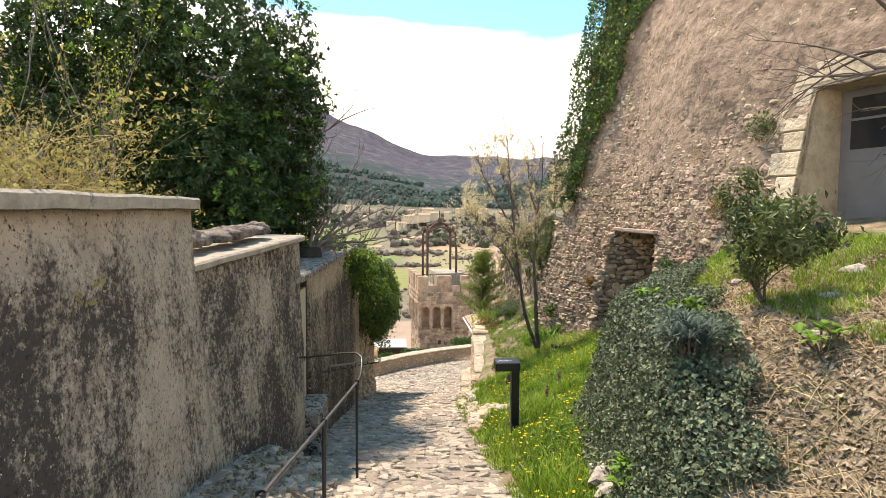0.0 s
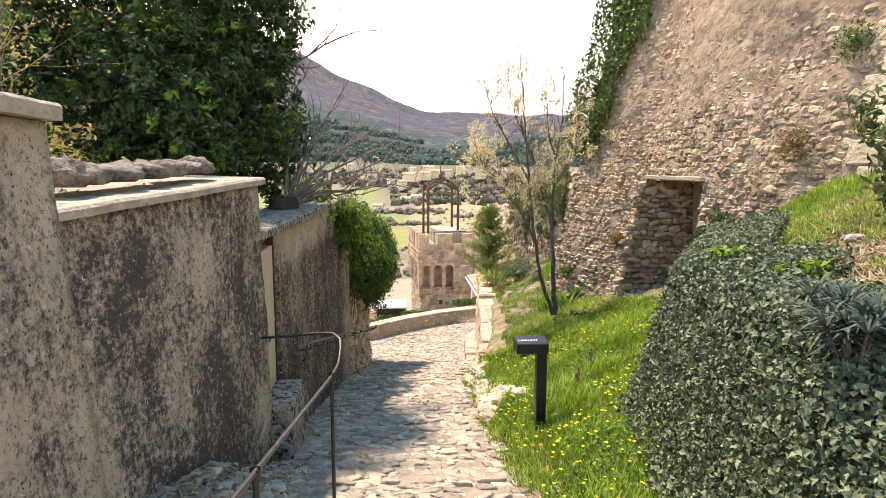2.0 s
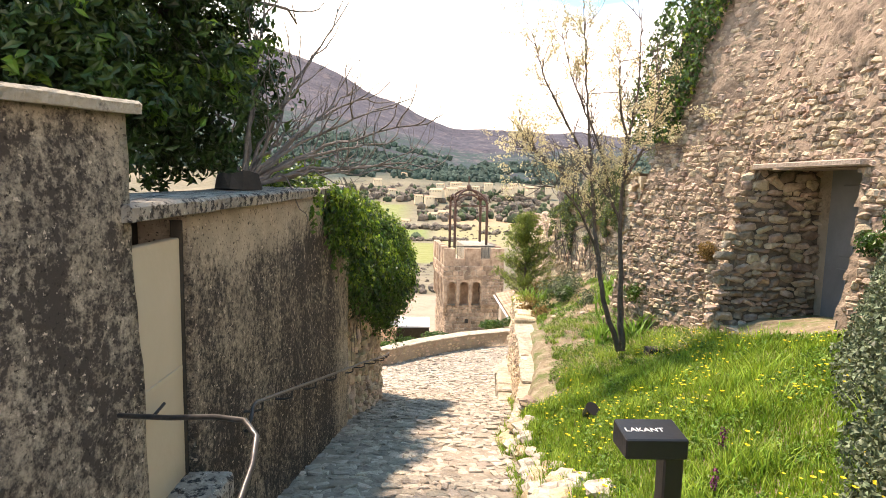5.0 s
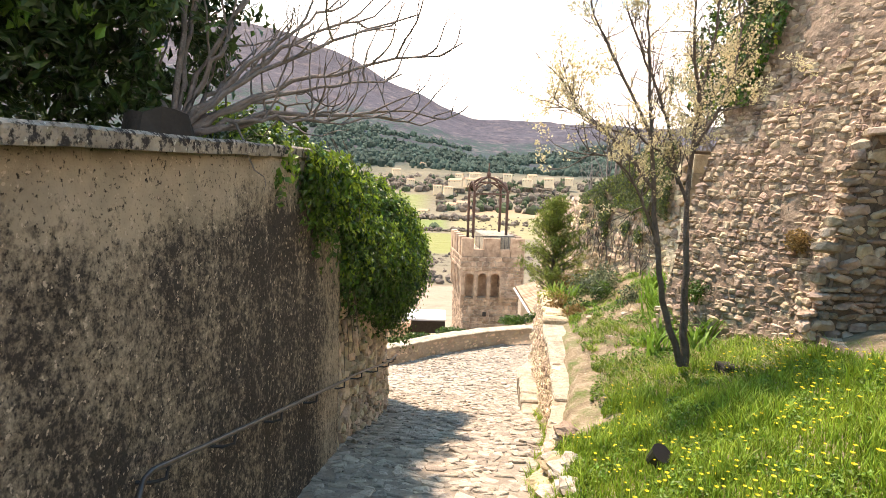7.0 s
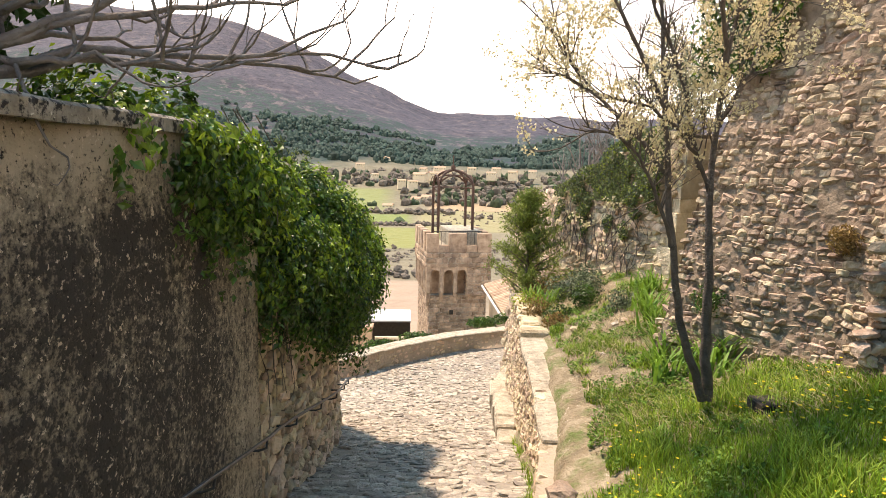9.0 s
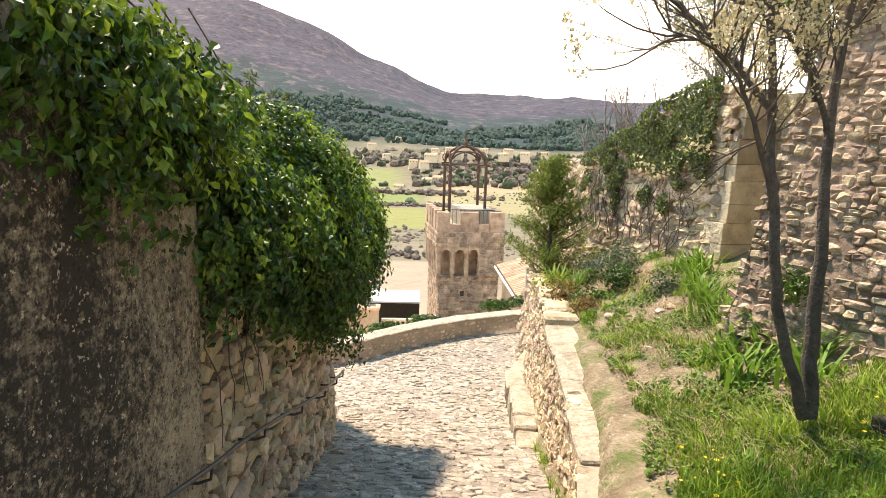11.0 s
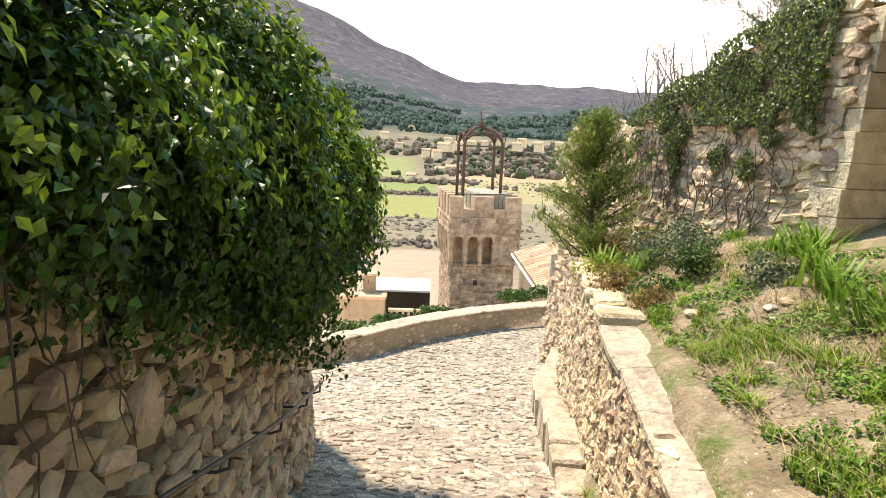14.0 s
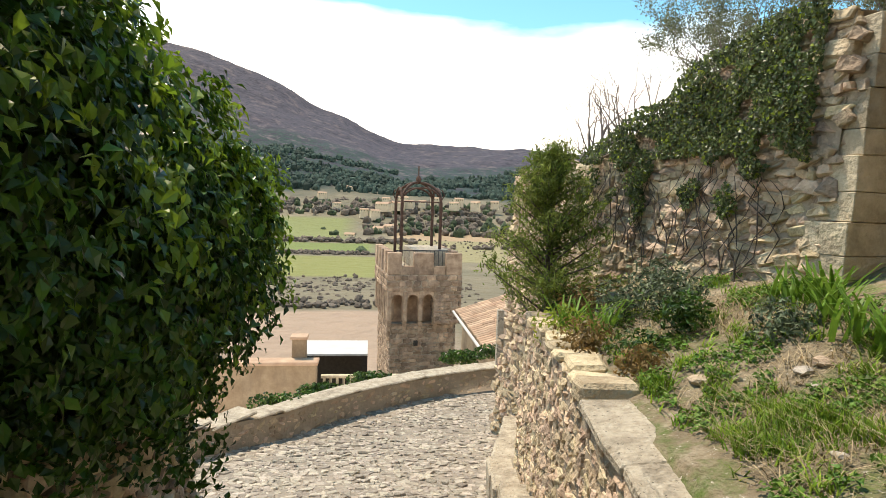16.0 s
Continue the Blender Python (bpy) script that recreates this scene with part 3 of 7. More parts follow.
def build_valley():
    """Slope, valley floor, wooded hillside and ridge in one sheet."""
    def ridge(x):
        return 235 + 395 * sstep(250, -900, x) + 60 * sstep(-800, -2000, x)

    def z(x, y):
        if y < 190:
            a = lerp(-11, -50, sstep(22, 130, y))
            return a - 3 * sstep(0, -60, x)
        floor = -50 - 4 * sstep(300, 700, y) + 42 * sstep(820, 1250, y)
        top = ridge(x)
        r = min(1.0, max(0.0, (y - 1150) / 1550)) ** 1.12
        n = 26 * noise.fractal((x / 420, y / 420, 1.0), 1.0, 2.1, 5) * sstep(1100, 1700, y)
        return floor + (top - floor) * r + n + 22 * noise.noise((x / 160, 5, 2)) * sstep(2000, 2700, y)
    ys = np.concatenate([np.linspace(24, 200, 30), np.linspace(210, 1100, 40), np.linspace(1130, 2750, 90)])
    xs = np.concatenate([np.linspace(-3200, -700, 40), np.linspace(-680, 900, 130), np.linspace(940, 3200, 30)])
    me = grid_mesh("valley", xs, ys, lambda u, v: (u * min(1.0, 0.12 + v / 1200), v, z(u * min(1.0, 0.12 + v / 1200), v)))
    m = material("valley_land", [(0.12, 0.11, 0.07), (0.24, 0.20, 0.13)], 0.012, bump=0)
    n, l = m.node_tree.nodes, m.node_tree.links
    bsdf = next(k for k in n if k.type == "BSDF_PRINCIPLED")
    under = bsdf.inputs["Base Color"].links[0].from_socket
    geo = n.new("ShaderNodeNewGeometry")
    sep = n.new("ShaderNodeSeparateXYZ")
    l.new(geo.outputs["Position"], sep.inputs[0])
    def wobble(amount, scale):
        t = n.new("ShaderNodeTexNoise")
        t.inputs["Scale"].default_value, t.inputs["Detail"].default_value = scale, 4
        l.new(geo.outputs["Position"], t.inputs["Vector"])
        k = n.new("ShaderNodeMath")
        k.operation = "MULTIPLY_ADD"
        k.inputs[1].default_value, k.inputs[2].default_value = amount, -amount / 2
        l.new(t.outputs["Fac"], k.inputs[0])
        return k.outputs[0]
    def band(axis, a, b, soft, wob=None):
        src = sep.outputs[axis]
        if wob is not None:
            ad = n.new("ShaderNodeMath")
            l.new(src, ad.inputs[0])
            l.new(wob, ad.inputs[1])
            src = ad.outputs[0]
        r = []
        for lo, hi in ((a - soft, a + soft), (b + soft, b - soft)):
            q = n.new("ShaderNodeMapRange")
            q.inputs[1].default_value, q.inputs[2].default_value = lo, hi
            l.new(src, q.inputs[0])
            r.append(q.outputs[0])
        k = n.new("ShaderNodeMath")
        k.operation = "MINIMUM"
        l.new(r[0], k.inputs[0])
        l.new(r[1], k.inputs[1])
        return k.outputs[0]
    def both(a, b):
        k = n.new("ShaderNodeMath")
        k.operation = "MULTIPLY"
        l.new(a, k.inputs[0])
        l.new(b, k.inputs[1])
        return k.outputs[0]
    def paint(colour, fac, tint):
        k = n.new("ShaderNodeMix")
        k.data_type = "RGBA"
        l.new(fac, k.inputs["Factor"])
        l.new(colour, k.inputs["A"])
        k.inputs["B"].default_value = (*tint, 1)
        return k.outputs["Result"]
    c = under
    w1 = wobble(24, 0.02)
    c = paint(c, both(band("Y", 165, 262, 4, wobble(10, 0.03)), band("X", -60, 30, 6)), (0.33, 0.24, 0.17))      # ploughed field
    c = paint(c, both(band("Y", 372, 520, 6, w1), band("X", -220, 30, 4)), (0.20, 0.205, 0.065))                     # meadow
    c = paint(c, both(band("Y", 560, 690, 8, w1), band("X", -160, 4, 6)), (0.155, 0.19, 0.055))                     # field by the farm
    c = paint(c, both(band("Y", 750, 1010, 12, w1), band("X", -260, -30, 14)), (0.19, 0.205, 0.075))
    c = paint(c, both(band("Y", 480, 760, 8, w1), band("X", 12, 300, 6)), (0.25, 0.22, 0.11))                     # yellow orchard
    c = paint(c, both(band("Y", 760, 880, 8, w1), band("X", 30, 400, 6)), (0.34, 0.24, 0.14))
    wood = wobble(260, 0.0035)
    c = paint(c, band("Y", 1420, 9000, 60, wood), (0.060, 0.053, 0.068))                                         # bare woods on the slope, distance haze mixed into their purple-grey
    c = paint(c, band("Y", 1280, 1980, 60, wobble(620, 0.004)), (0.02, 0.044, 0.038))                            # pine belt
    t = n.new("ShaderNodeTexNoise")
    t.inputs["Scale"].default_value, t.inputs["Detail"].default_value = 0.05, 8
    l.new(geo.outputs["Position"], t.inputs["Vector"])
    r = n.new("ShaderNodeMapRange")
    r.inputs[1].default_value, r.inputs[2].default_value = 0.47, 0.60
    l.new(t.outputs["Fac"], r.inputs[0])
    # dark tree flecks, in the same haze-tinted grey
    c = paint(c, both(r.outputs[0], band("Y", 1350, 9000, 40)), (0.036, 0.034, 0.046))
    t = n.new("ShaderNodeTexNoise")
    t.inputs["Scale"].default_value, t.inputs["Detail"].default_value, t.inputs["Roughness"].default_value = 0.02, 9, 0.75
    l.new(geo.outputs["Position"], t.inputs["Vector"])
    r = n.new("ShaderNodeMapRange")
    r.inputs[1].default_value, r.inputs[2].default_value = 0.53, 0.62
    l.new(t.outputs["Fac"], r.inputs[0])
    c = paint(c, both(r.outputs[0], band("Y", 1500, 9000, 40)), (0.12, 0.098, 0.098))                              # bare brushwood
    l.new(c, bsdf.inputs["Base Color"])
    bt = n.new("ShaderNodeTexNoise")
    bt.inputs["Scale"].default_value, bt.inputs["Detail"].default_value = 0.09, 8
    l.new(geo.outputs["Position"], bt.inputs["Vector"])
    bp = n.new("ShaderNodeBump")
    bp.inputs["Strength"].default_value, bp.inputs["Distance"].default_value = 0.6, 7.0
    l.new(bt.outputs["Fac"], bp.inputs["Height"])
    l.new(bp.outputs["Normal"], bsdf.inputs["Normal"])
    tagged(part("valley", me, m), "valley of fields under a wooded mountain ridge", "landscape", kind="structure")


build_ground()
build_valley()


# ---- left walls ----
def slab_along(name, pts_out, width, z0, z1, thick, mat, parent=None, lift=0.0):
    """A coping: outer edge along pts_out (x, y), going back by width, top from z0 to z1."""
    n = len(pts_out)
    V, F = [], []
    for i, (x, y) in enumerate(pts_out):
        t = i / (n - 1)
        z = lerp(z0, z1, t) + 0.008 * noise.noise((y * 3, x, 1))
        e = 0.012 * noise.noise((y * 7, 4, 2))
        V += [(x + e, y, z - thick), (x + e + 0.004, y, z - 0.015), (x + e - 0.012, y, z), (x - width, y, z + lift), (x - width, y, z - thick)]
    for i in range(n - 1):
        for k in range(5):
            a, b = i * 5 + k, i * 5 + (k + 1) % 5
            F.append((a, b, b + 5, a + 5))
    me = bpy.data.meshes.new(name)
    me.from_pydata(V, [], F + [(4, 3, 2, 1, 0), tuple(range((n - 1) * 5, n * 5))])
    me.update()
    return part(name, me, mat, parent)


def plaster_wall(name, y0, y1, face_top, face_foot, top, back=0.5, mat=M_PLASTER):
    """A battered plastered wall with an uneven face. face_top(y), face_foot(y), top(y)."""
    ys = np.arange(y0, y1 + 0.001, (y1 - y0) / max(2, round((y1 - y0) / 0.07)))
    rows = 34
    V, F = [], []
    for y in ys:
        zb, zt = road_z(y) - 0.35, top(y)
        for k in range(rows):
            t = k / (rows - 1)
            x = lerp(face_foot(y), face_top(y), t)
            x += 0.016 * noise.noise((y * 2.2, t * 5, 7)) + 0.008 * noise.noise((y * 8, t * 18, 3))
            V.append((x, y, lerp(zb, zt, t)))
        V.append((face_top(y) - back, y, zt))
        V.append((face_top(y) - back, y, zb))
    k = rows + 2
    for i in range(len(ys) - 1):
        for j in range(k):
            a, b = i * k + j, i * k + (j + 1) % k
            F.append((a, a + k, b + k, b))
    me = bpy.data.meshes.new(name)
    me.from_pydata(V, [], F + [tuple(range(k)), tuple(reversed(range((len(ys) - 1) * k, len(ys) * k)))])
    me.update()
    for p in me.polygons:
        p.use_smooth = len(p.vertices) == 4
    return part(name, me, mat)


def build_left_walls():
    w = plaster_wall("wall_garden_high", -7.0, 2.5, lambda y: -0.78, lambda y: -0.58, lambda y: 0.67)
    tagged(w, "high weathered grey plaster garden wall with dark streaks", "wall", kind="structure")
    ys = np.linspace(-7, 2.53, 60)
    tagged(slab_along("coping_high", [(-0.715, y) for y in ys], 0.62, 0.74, 0.75, 0.075, M_COPING), "pale stone coping stained black at the rim", "coping", kind="structure")
    w = plaster_wall("wall_garden_mid", 2.5, 4.66, lambda y: -0.80 + 0.19 * (y - 2.5), lambda y: -0.56 + 0.12 * (y - 2.5), lambda y: 0.235 + 0.048 * (y - 2.5))
    tagged(w, "weathered plaster garden wall, stepped lower", "wall", kind="structure")
    ys = np.linspace(2.5, 4.69, 24)
    tagged(slab_along("coping_mid", [(-0.75 + 0.19 * (y - 2.5), y) for y in ys], 0.75, 0.29, 0.395, 0.055, M_COPING, lift=0.02), "pale flat stone coping carrying loose rocks", "coping", kind="structure")
    face = lambda y: -0.42 + 0.088 * (y - 4.7)
    w = plaster_wall("wall_garden_low", 5.24, 9.12, face, lambda y: -0.335 + 0.075 * (y - 5.2), lambda y: -0.10 + 0.02 * (y - 5.2), mat=M_PLASTER_BLACK)
    tagged(w, "blackened plaster wall under a mossy coping", "wall", kind="structure")
    ys = np.linspace(4.6, 8.9, 40)
    tagged(slab_along("coping_low", [(-0.35 + 0.07 * (y - 4.6), y) for y in ys], 0.6, -0.035, 0.03, 0.075, M_COPING_DARK), "dark mossy stone coping", "coping", kind="structure")
    # the recess's shade is put into a near-black back
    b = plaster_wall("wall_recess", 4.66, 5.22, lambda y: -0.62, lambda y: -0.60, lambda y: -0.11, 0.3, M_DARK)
    tagged(b, "back of the recess in the wall, painted near-black for its shade", "wall", kind="structure")
    d = thing("panel_door", "tall cream-painted board closing a recess in the wall", "door")
    part("panel", box_at((-0.46, 4.60, -1.52), (-0.405, 5.24, -0.23), 0.006), M_CREAM, d)
    part("edge_strip", box_at((-0.45, 5.205, -1.52), (-0.395, 5.235, -0.14), 0.004), M_DARK, d)
    part("mid_rail", box_at((-0.404, 4.64, -0.93), (-0.397, 5.19, -0.90), 0.002), M_CREAM, d)
    tube("latch", [(-0.405, 4.80, -1.02), (-0.375, 4.80, -1.02), (-0.37, 4.90, -1.00)], 0.008, M_IRON, d, 6, "dark iron lever latch")
    s = thing("door_step", "worn stone doorstep under the cream board", "step")
    part("step_stone", box_at((-0.60, 4.62, -2.3), (-0.16, 5.28, -1.52), 0.035, 2), M_COPING_DARK, s)


build_left_walls()


# rubble end of the left wall, under the ivy
def rubble_left(u, v):
    y = 9.12 + u
    x = left_face(y) - 0.03 - 0.05 * (v - road_z(y))
    dx = (left_face(y + 0.05) - left_face(y - 0.05)) / 0.1
    return Vector((x, y, v)), Vector((1, -dx, 0.05)).normalized()


def build_rubble_left():
    top = lambda y: -0.5 - 0.16 * (y - 9.1)
    me = grid_mesh("rubble_left", np.linspace(0, 5.4, 50), np.linspace(0, 1, 12),
                   lambda u, t: rubble_left(u, lerp(road_z(9.12 + u) - 0.3, top(9.12 + u), t))[0] - Vector((0.034, 0, 0)))
    w = tagged(part("wall_rubble_left", me, M_EARTH_JOINT), "rubble stone wall with open joints under ivy", "wall", kind="structure")
    core = box_at((-3.0, 9.0, -5.5), (-0.4, 12.4, -1.0))
    tagged(part("wall_core", core, M_MORTAR), "plain core of the rubble wall", "wall", kind="structure")
    def put(u, k):
        return rubble_left(u, k)
    specs = wall_stones(0.02, 5.2, -5.2, -0.5, put, (0.06, 0.13), (0.08, 0.21), 0.14, lambda p: road_z(p.y) - 0.05 < p.z < top(p.y), 11, 0.026, 0.010, 7)
    place_stones("stone", specs, w, M_RUBBLE, M_RUBBLE_OB, 300, lambda p: abs(p.y - 10.5) + 0.4 * abs(p.z + 2.6), "rubble stones of the wall", 3, ROUGH)


# right low wall along the path
def right_face(y):
    return road_right(y) + 0.02


def build_right_wall():
    top = lambda y: -2.62 + 0.07 * (y - 10) if y < 12.6 else (-2.43 if y < 15.25 else road_z(y) + 0.5)
    def surf(u, v):
        y = u
        return Vector((right_face(y) + 0.03 * (v - road_z(y)), y, v)), Vector((-1, 0.12, 0.03)).normalized()
    def solid(y0, y1, name):
        def fn(u, k):
            zt = top(u)
            prof = [(0.002, road_z(u) - 0.4), (0.002 + 0.03 * (zt - road_z(u)), zt), (0.40, zt), (0.45, road_z(u) - 0.4)]
            dx, z = prof[k]
            return right_face(u) + dx, u, z
        return grid_mesh(name, np.arange(y0, y1, 0.15), range(4), fn, False)
    w = tagged(part("wall_path", solid(8.75, 22.5, "wall_path"), M_MORTAR), "low rubble retaining wall beside the path", "wall", kind="structure")
    specs = wall_stones(8.8, 21.5, -6.0, -2.4, surf, (0.055, 0.10), (0.06, 0.145), 0.12, lambda p: road_z(p.y) - 0.04 < p.z < top(p.y) - 0.01, 21, 0.012, 0.0, 5)
    place_stones("stone", specs, w, M_RUBBLE, M_RUBBLE_OB, 300, lambda p: abs(p.y - 12.2), "rubble stones of the low wall", 4, ROUGH)
    r = np.random.default_rng(5)
    y = 9.9
    while y < 12.55:
        d = r.uniform(0.45, 0.8)
        bm = bmesh.new()
        box(bm, (0.40 + r.uniform(-0.03, 0.03), d + 0.02, 0.07), Matrix.Translation((right_face(y + d / 2) + 0.20, y + d / 2, top(y + d / 2) - 0.005)) @ pose(0, 0, 0, 4, r.normal(0, 1), -6), 0.015, 1)
        bmesh.ops.subdivide_edges(bm, edges=bm.edges[:], cuts=2, use_grid_fill=True)
        for v in bm.verts:
            v.co += Vector(noise.noise_vector(v.co * 5)) * 0.022 + Vector(noise.noise_vector(v.co * 17)) * 0.008
        part("cap_slab", bm, M_WALLCAP, w)
        y += d
    while y < 15.3:
        d = r.uniform(0.16, 0.34)
        bm = bmesh.new()
        box(bm, (0.34 + r.uniform(-0.06, 0.06), d - 0.02, r.uniform(0.08, 0.16)), Matrix.Translation((right_face(y + d / 2) + 0.21, y + d / 2, top(y + d / 2) + 0.02)) @ pose(0, 0, 0, r.normal(0, 4), r.normal(0, 4), -6), 0.03, 1)
        for v in bm.verts:
            v.co += Vector(noise.noise_vector(v.co * 5)) * 0.025
        part("cap_stone", bm, M_RUBBLE_OB, w)
        y += d


# curved parapet at the bend
def build_ledge():
    """Low stone bench at the foot of the path wall."""
    w = bpy.data.objects["wall_path"]
    r = np.random.default_rng(19)
    y = 12.2
    while y < 18.6:
        d = r.uniform(0.3, 0.6)
        m = y + d / 2
        hgt = 0.34 * sstep(12.0, 13.2, y) + 0.06
        bm = bmesh.new()
        box(bm, (0.30, d - 0.01, hgt + 0.3), Matrix.Translation((right_face(m) - 0.13, m, road_z(m) + hgt / 2 - 0.15)) @ pose(0, 0, 0, r.normal(0, 1.5), r.normal(0, 1.5), -8 if y < 15.2 else -16), 0.03)
        for v in bm.verts:
            v.co += Vector(noise.noise_vector(v.co * 5)) * 0.025
        part("ledge_stone", bm, M_WALLCAP, w)
        y += d


def parapet_line(u):
    """u from 0 (far left) to 1 (right end), a bowed line."""
    a = lerp(radians(168), radians(107), u)
    return Vector((7.12 + 9.8 * math.cos(a), 11.9 + 9.8 * math.sin(a)))


def build_parapet():
    def n_at(u):
        t = parapet_line(min(1, u + 0.01)) - parapet_line(max(0, u - 0.01))
        return Vector((t.y, -t.x)).normalized()
    def zt(u):
        p = parapet_line(u)
        return road_z(min(p.y, 22)) + 0.42
    def fn(u, k):
        p, n = parapet_line(u), n_at(u)
        z = road_z(min(p.y, 22))
        off, zz = [(0.0, z - 0.3), (0.0, zt(u)), (-0.36, zt(u)), (-0.36, z - 4)][k]
        return p.x + n.x * off, p.y + n.y * off, zz
    w = tagged(part("wall_parapet", grid_mesh("wall_parapet", np.linspace(0, 1, 70), range(4), fn, False), M_MORTAR), "low curved stone parapet round the bend", "wall", kind="structure")
    total = 9.8 * radians(61)
    def surf(u, v):
        s = min(1, max(0, u / total))
        p, n = parapet_line(s), n_at(s)
        return Vector((p.x, p.y, road_z(min(p.y, 22)) + v)), Vector((n.x, n.y, 0))
    specs = wall_stones(0, total, 0.0, 0.38, surf, (0.07, 0.13), (0.10, 0.28), 0.14, None, 31, 0.015)
    place_stones("stone", specs, w, M_RUBBLE, M_RUBBLE_OB, 300, lambda p: p.y * -1, "parapet stones", 5)
    r = np.random.default_rng(6)
    u = 0.0
    while u < 0.995:
        du = r.uniform(0.045, 0.085)
        m = min(u + du / 2, 1)
        p, n = parapet_line(m), n_at(m)
        bm = bmesh.new()
        box(bm, (0.44, du * total + 0.01, 0.045), Matrix.Translation((p.x - n.x * 0.18, p.y - n.y * 0.18, zt(m) + 0.03)) @ pose(0, 0, 0, r.normal(0, 1), r.normal(0, 1), math.degrees(math.atan2(n.y, n.x))), 0.018)
        for v in bm.verts:
            v.co += Vector(noise.noise_vector(v.co * 4)) * 0.012
        part("cap_stone", bm, M_WALLCAP, w)
        u += du


# ---- the big battered house wall ----
FX0, FB = 4.34, 0.21     # x of the face at z = -1.5, and its lean per metre


def facade(u, v):
    """u: y along the wall; v: height."""
    x = FX0 + FB * (v + 1.5) + 0.28 * max(0.0, 7.3 - u) ** 1.15 - 0.40 * max(0.0, u - 9.3) * 1.0
    x += 0.09 * noise.noise((u * 0.9, v * 0.9, 4)) + 0.03 * noise.noise((u * 3, v * 3, 9))
    return Vector((x, u, v)), Vector((-1, -0.1, 0.2)).normalized()


NY0, NY1, NZ0, NZ1 = 7.05, 8.85, -1.52, 0.30    # the doorway in the wall


def in_niche(y, z, m=0.0):
    t = (z - NZ0) / (NZ1 - NZ0)
    return NY0 + 0.28 * t - m < y < NY1 + 0.06 * t + m and NZ0 - m < z < NZ1 + m


def in_door(y, z, m=0.0):
    return 3.98 - m < y < 5.2 + m and 0.1 < z < 2.25 + m


def build_facade():
    us, vs = np.arange(0.8, 10.81, 0.05), np.arange(-3.0, 7.01, 0.05)
    V, keep = [], []
    for u in us:
        for v in vs:
            p, _ = facade(u, v)
            k = 0.05 * noise.fractal((u * 4.5, v * 4.5, 2.0), 1.0, 2.0, 4) + 0.034 * noise.noise((u * 12, v * 15, 5))
            V.append((p.x + k * 0.6 + (0.016 if v < 1.2 else 0), u, v))
    n = len(vs)
    F = []
    for i in range(len(us) - 1):
        for j in range(n - 1):
            if not in_niche(us[i] + 0.025, vs[j] + 0.025):
                a = i * n + j
                F.append((a, a + 1, a + n + 1, a + n))
    F = [f for f in F if not in_door(V[f[0]][1] + 0.025, V[f[0]][2] + 0.025)]
    me = raw_mesh("wall_house", V, F, True)
    me.materials.append(M_RENDER)
    w = tagged(part("wall_house", me, None), "tall battered house wall of rubble and flaking rose render", "wall", kind="structure")
    edge = lambda y: 1.45 + 2.6 * sstep(8.2, 10.3, y) + 0.5 * sstep(7.4, 6.2, y) + 0.4 * noise.noise((y * 1.3, 0, 0))
    specs = wall_stones(3.2, 10.8, -2.2, 6.4, facade, (0.042, 0.088), (0.05, 0.15), 0.11,
                        lambda p: not in_niche(p.y, p.z, 0.05) and not in_door(p.y, p.z, 0.3) and p.z > ground_z(min(p.x, 4.2), p.y) - 0.6, 41, 0.018, -0.002, 2.5)
    rr = np.random.default_rng(42)
    deep = []
    for m, size in specs:
        p = m.translation
        buried = sstep(-0.5, 1.3, p.z - edge(p.y) + 0.5 * noise.noise((p.y * 1.1, p.z * 1.5, 8)))
        if buried > 0.05:
            if rr.random() < 0.25 * buried:
                continue
            m = Matrix.Translation(Vector((1, 0.1, -0.2)) * buried * rr.uniform(0.008, 0.046)) @ m
        deep.append((m, size))
    specs = deep
    place_stones("stone", specs, w, M_ROSE, M_ROSE_OB, 300, lambda p: abs(p.y - 8.6) + abs(p.z + 0.6), "rubble stones of the house wall", 6)
    # end of the wall towards the valley
    me = grid_mesh("wall_house_end", np.linspace(0, 6, 40), np.arange(-3, 7.01, 0.2), lambda u, v: (facade(10.8, v)[0].x + u, 10.8 + 0.12 * u, v))
    tagged(part("wall_house_end", me, M_RENDER), "end of the house wall", "wall", kind="structure")
    body = box_at((7.4, 0.85, -3.0), (13.5, 10.75, 6.98), 0.05)
    tagged(part("wall_house_core", body, M_RENDER), "plain body of the house behind its wall", "house", kind="structure")
    me = grid_mesh("roof_house", np.linspace(0, 1, 4), np.arange(0.8, 10.81, 0.5), lambda u, y: (lerp(facade(y, 7.0)[0].x - 0.15, 13.5, u), y, 7.02 + 0.8 * u), False)
    tagged(part("roof_house", me, M_TILE), "tiled roof of the house", "roof", kind="structure")
    return w


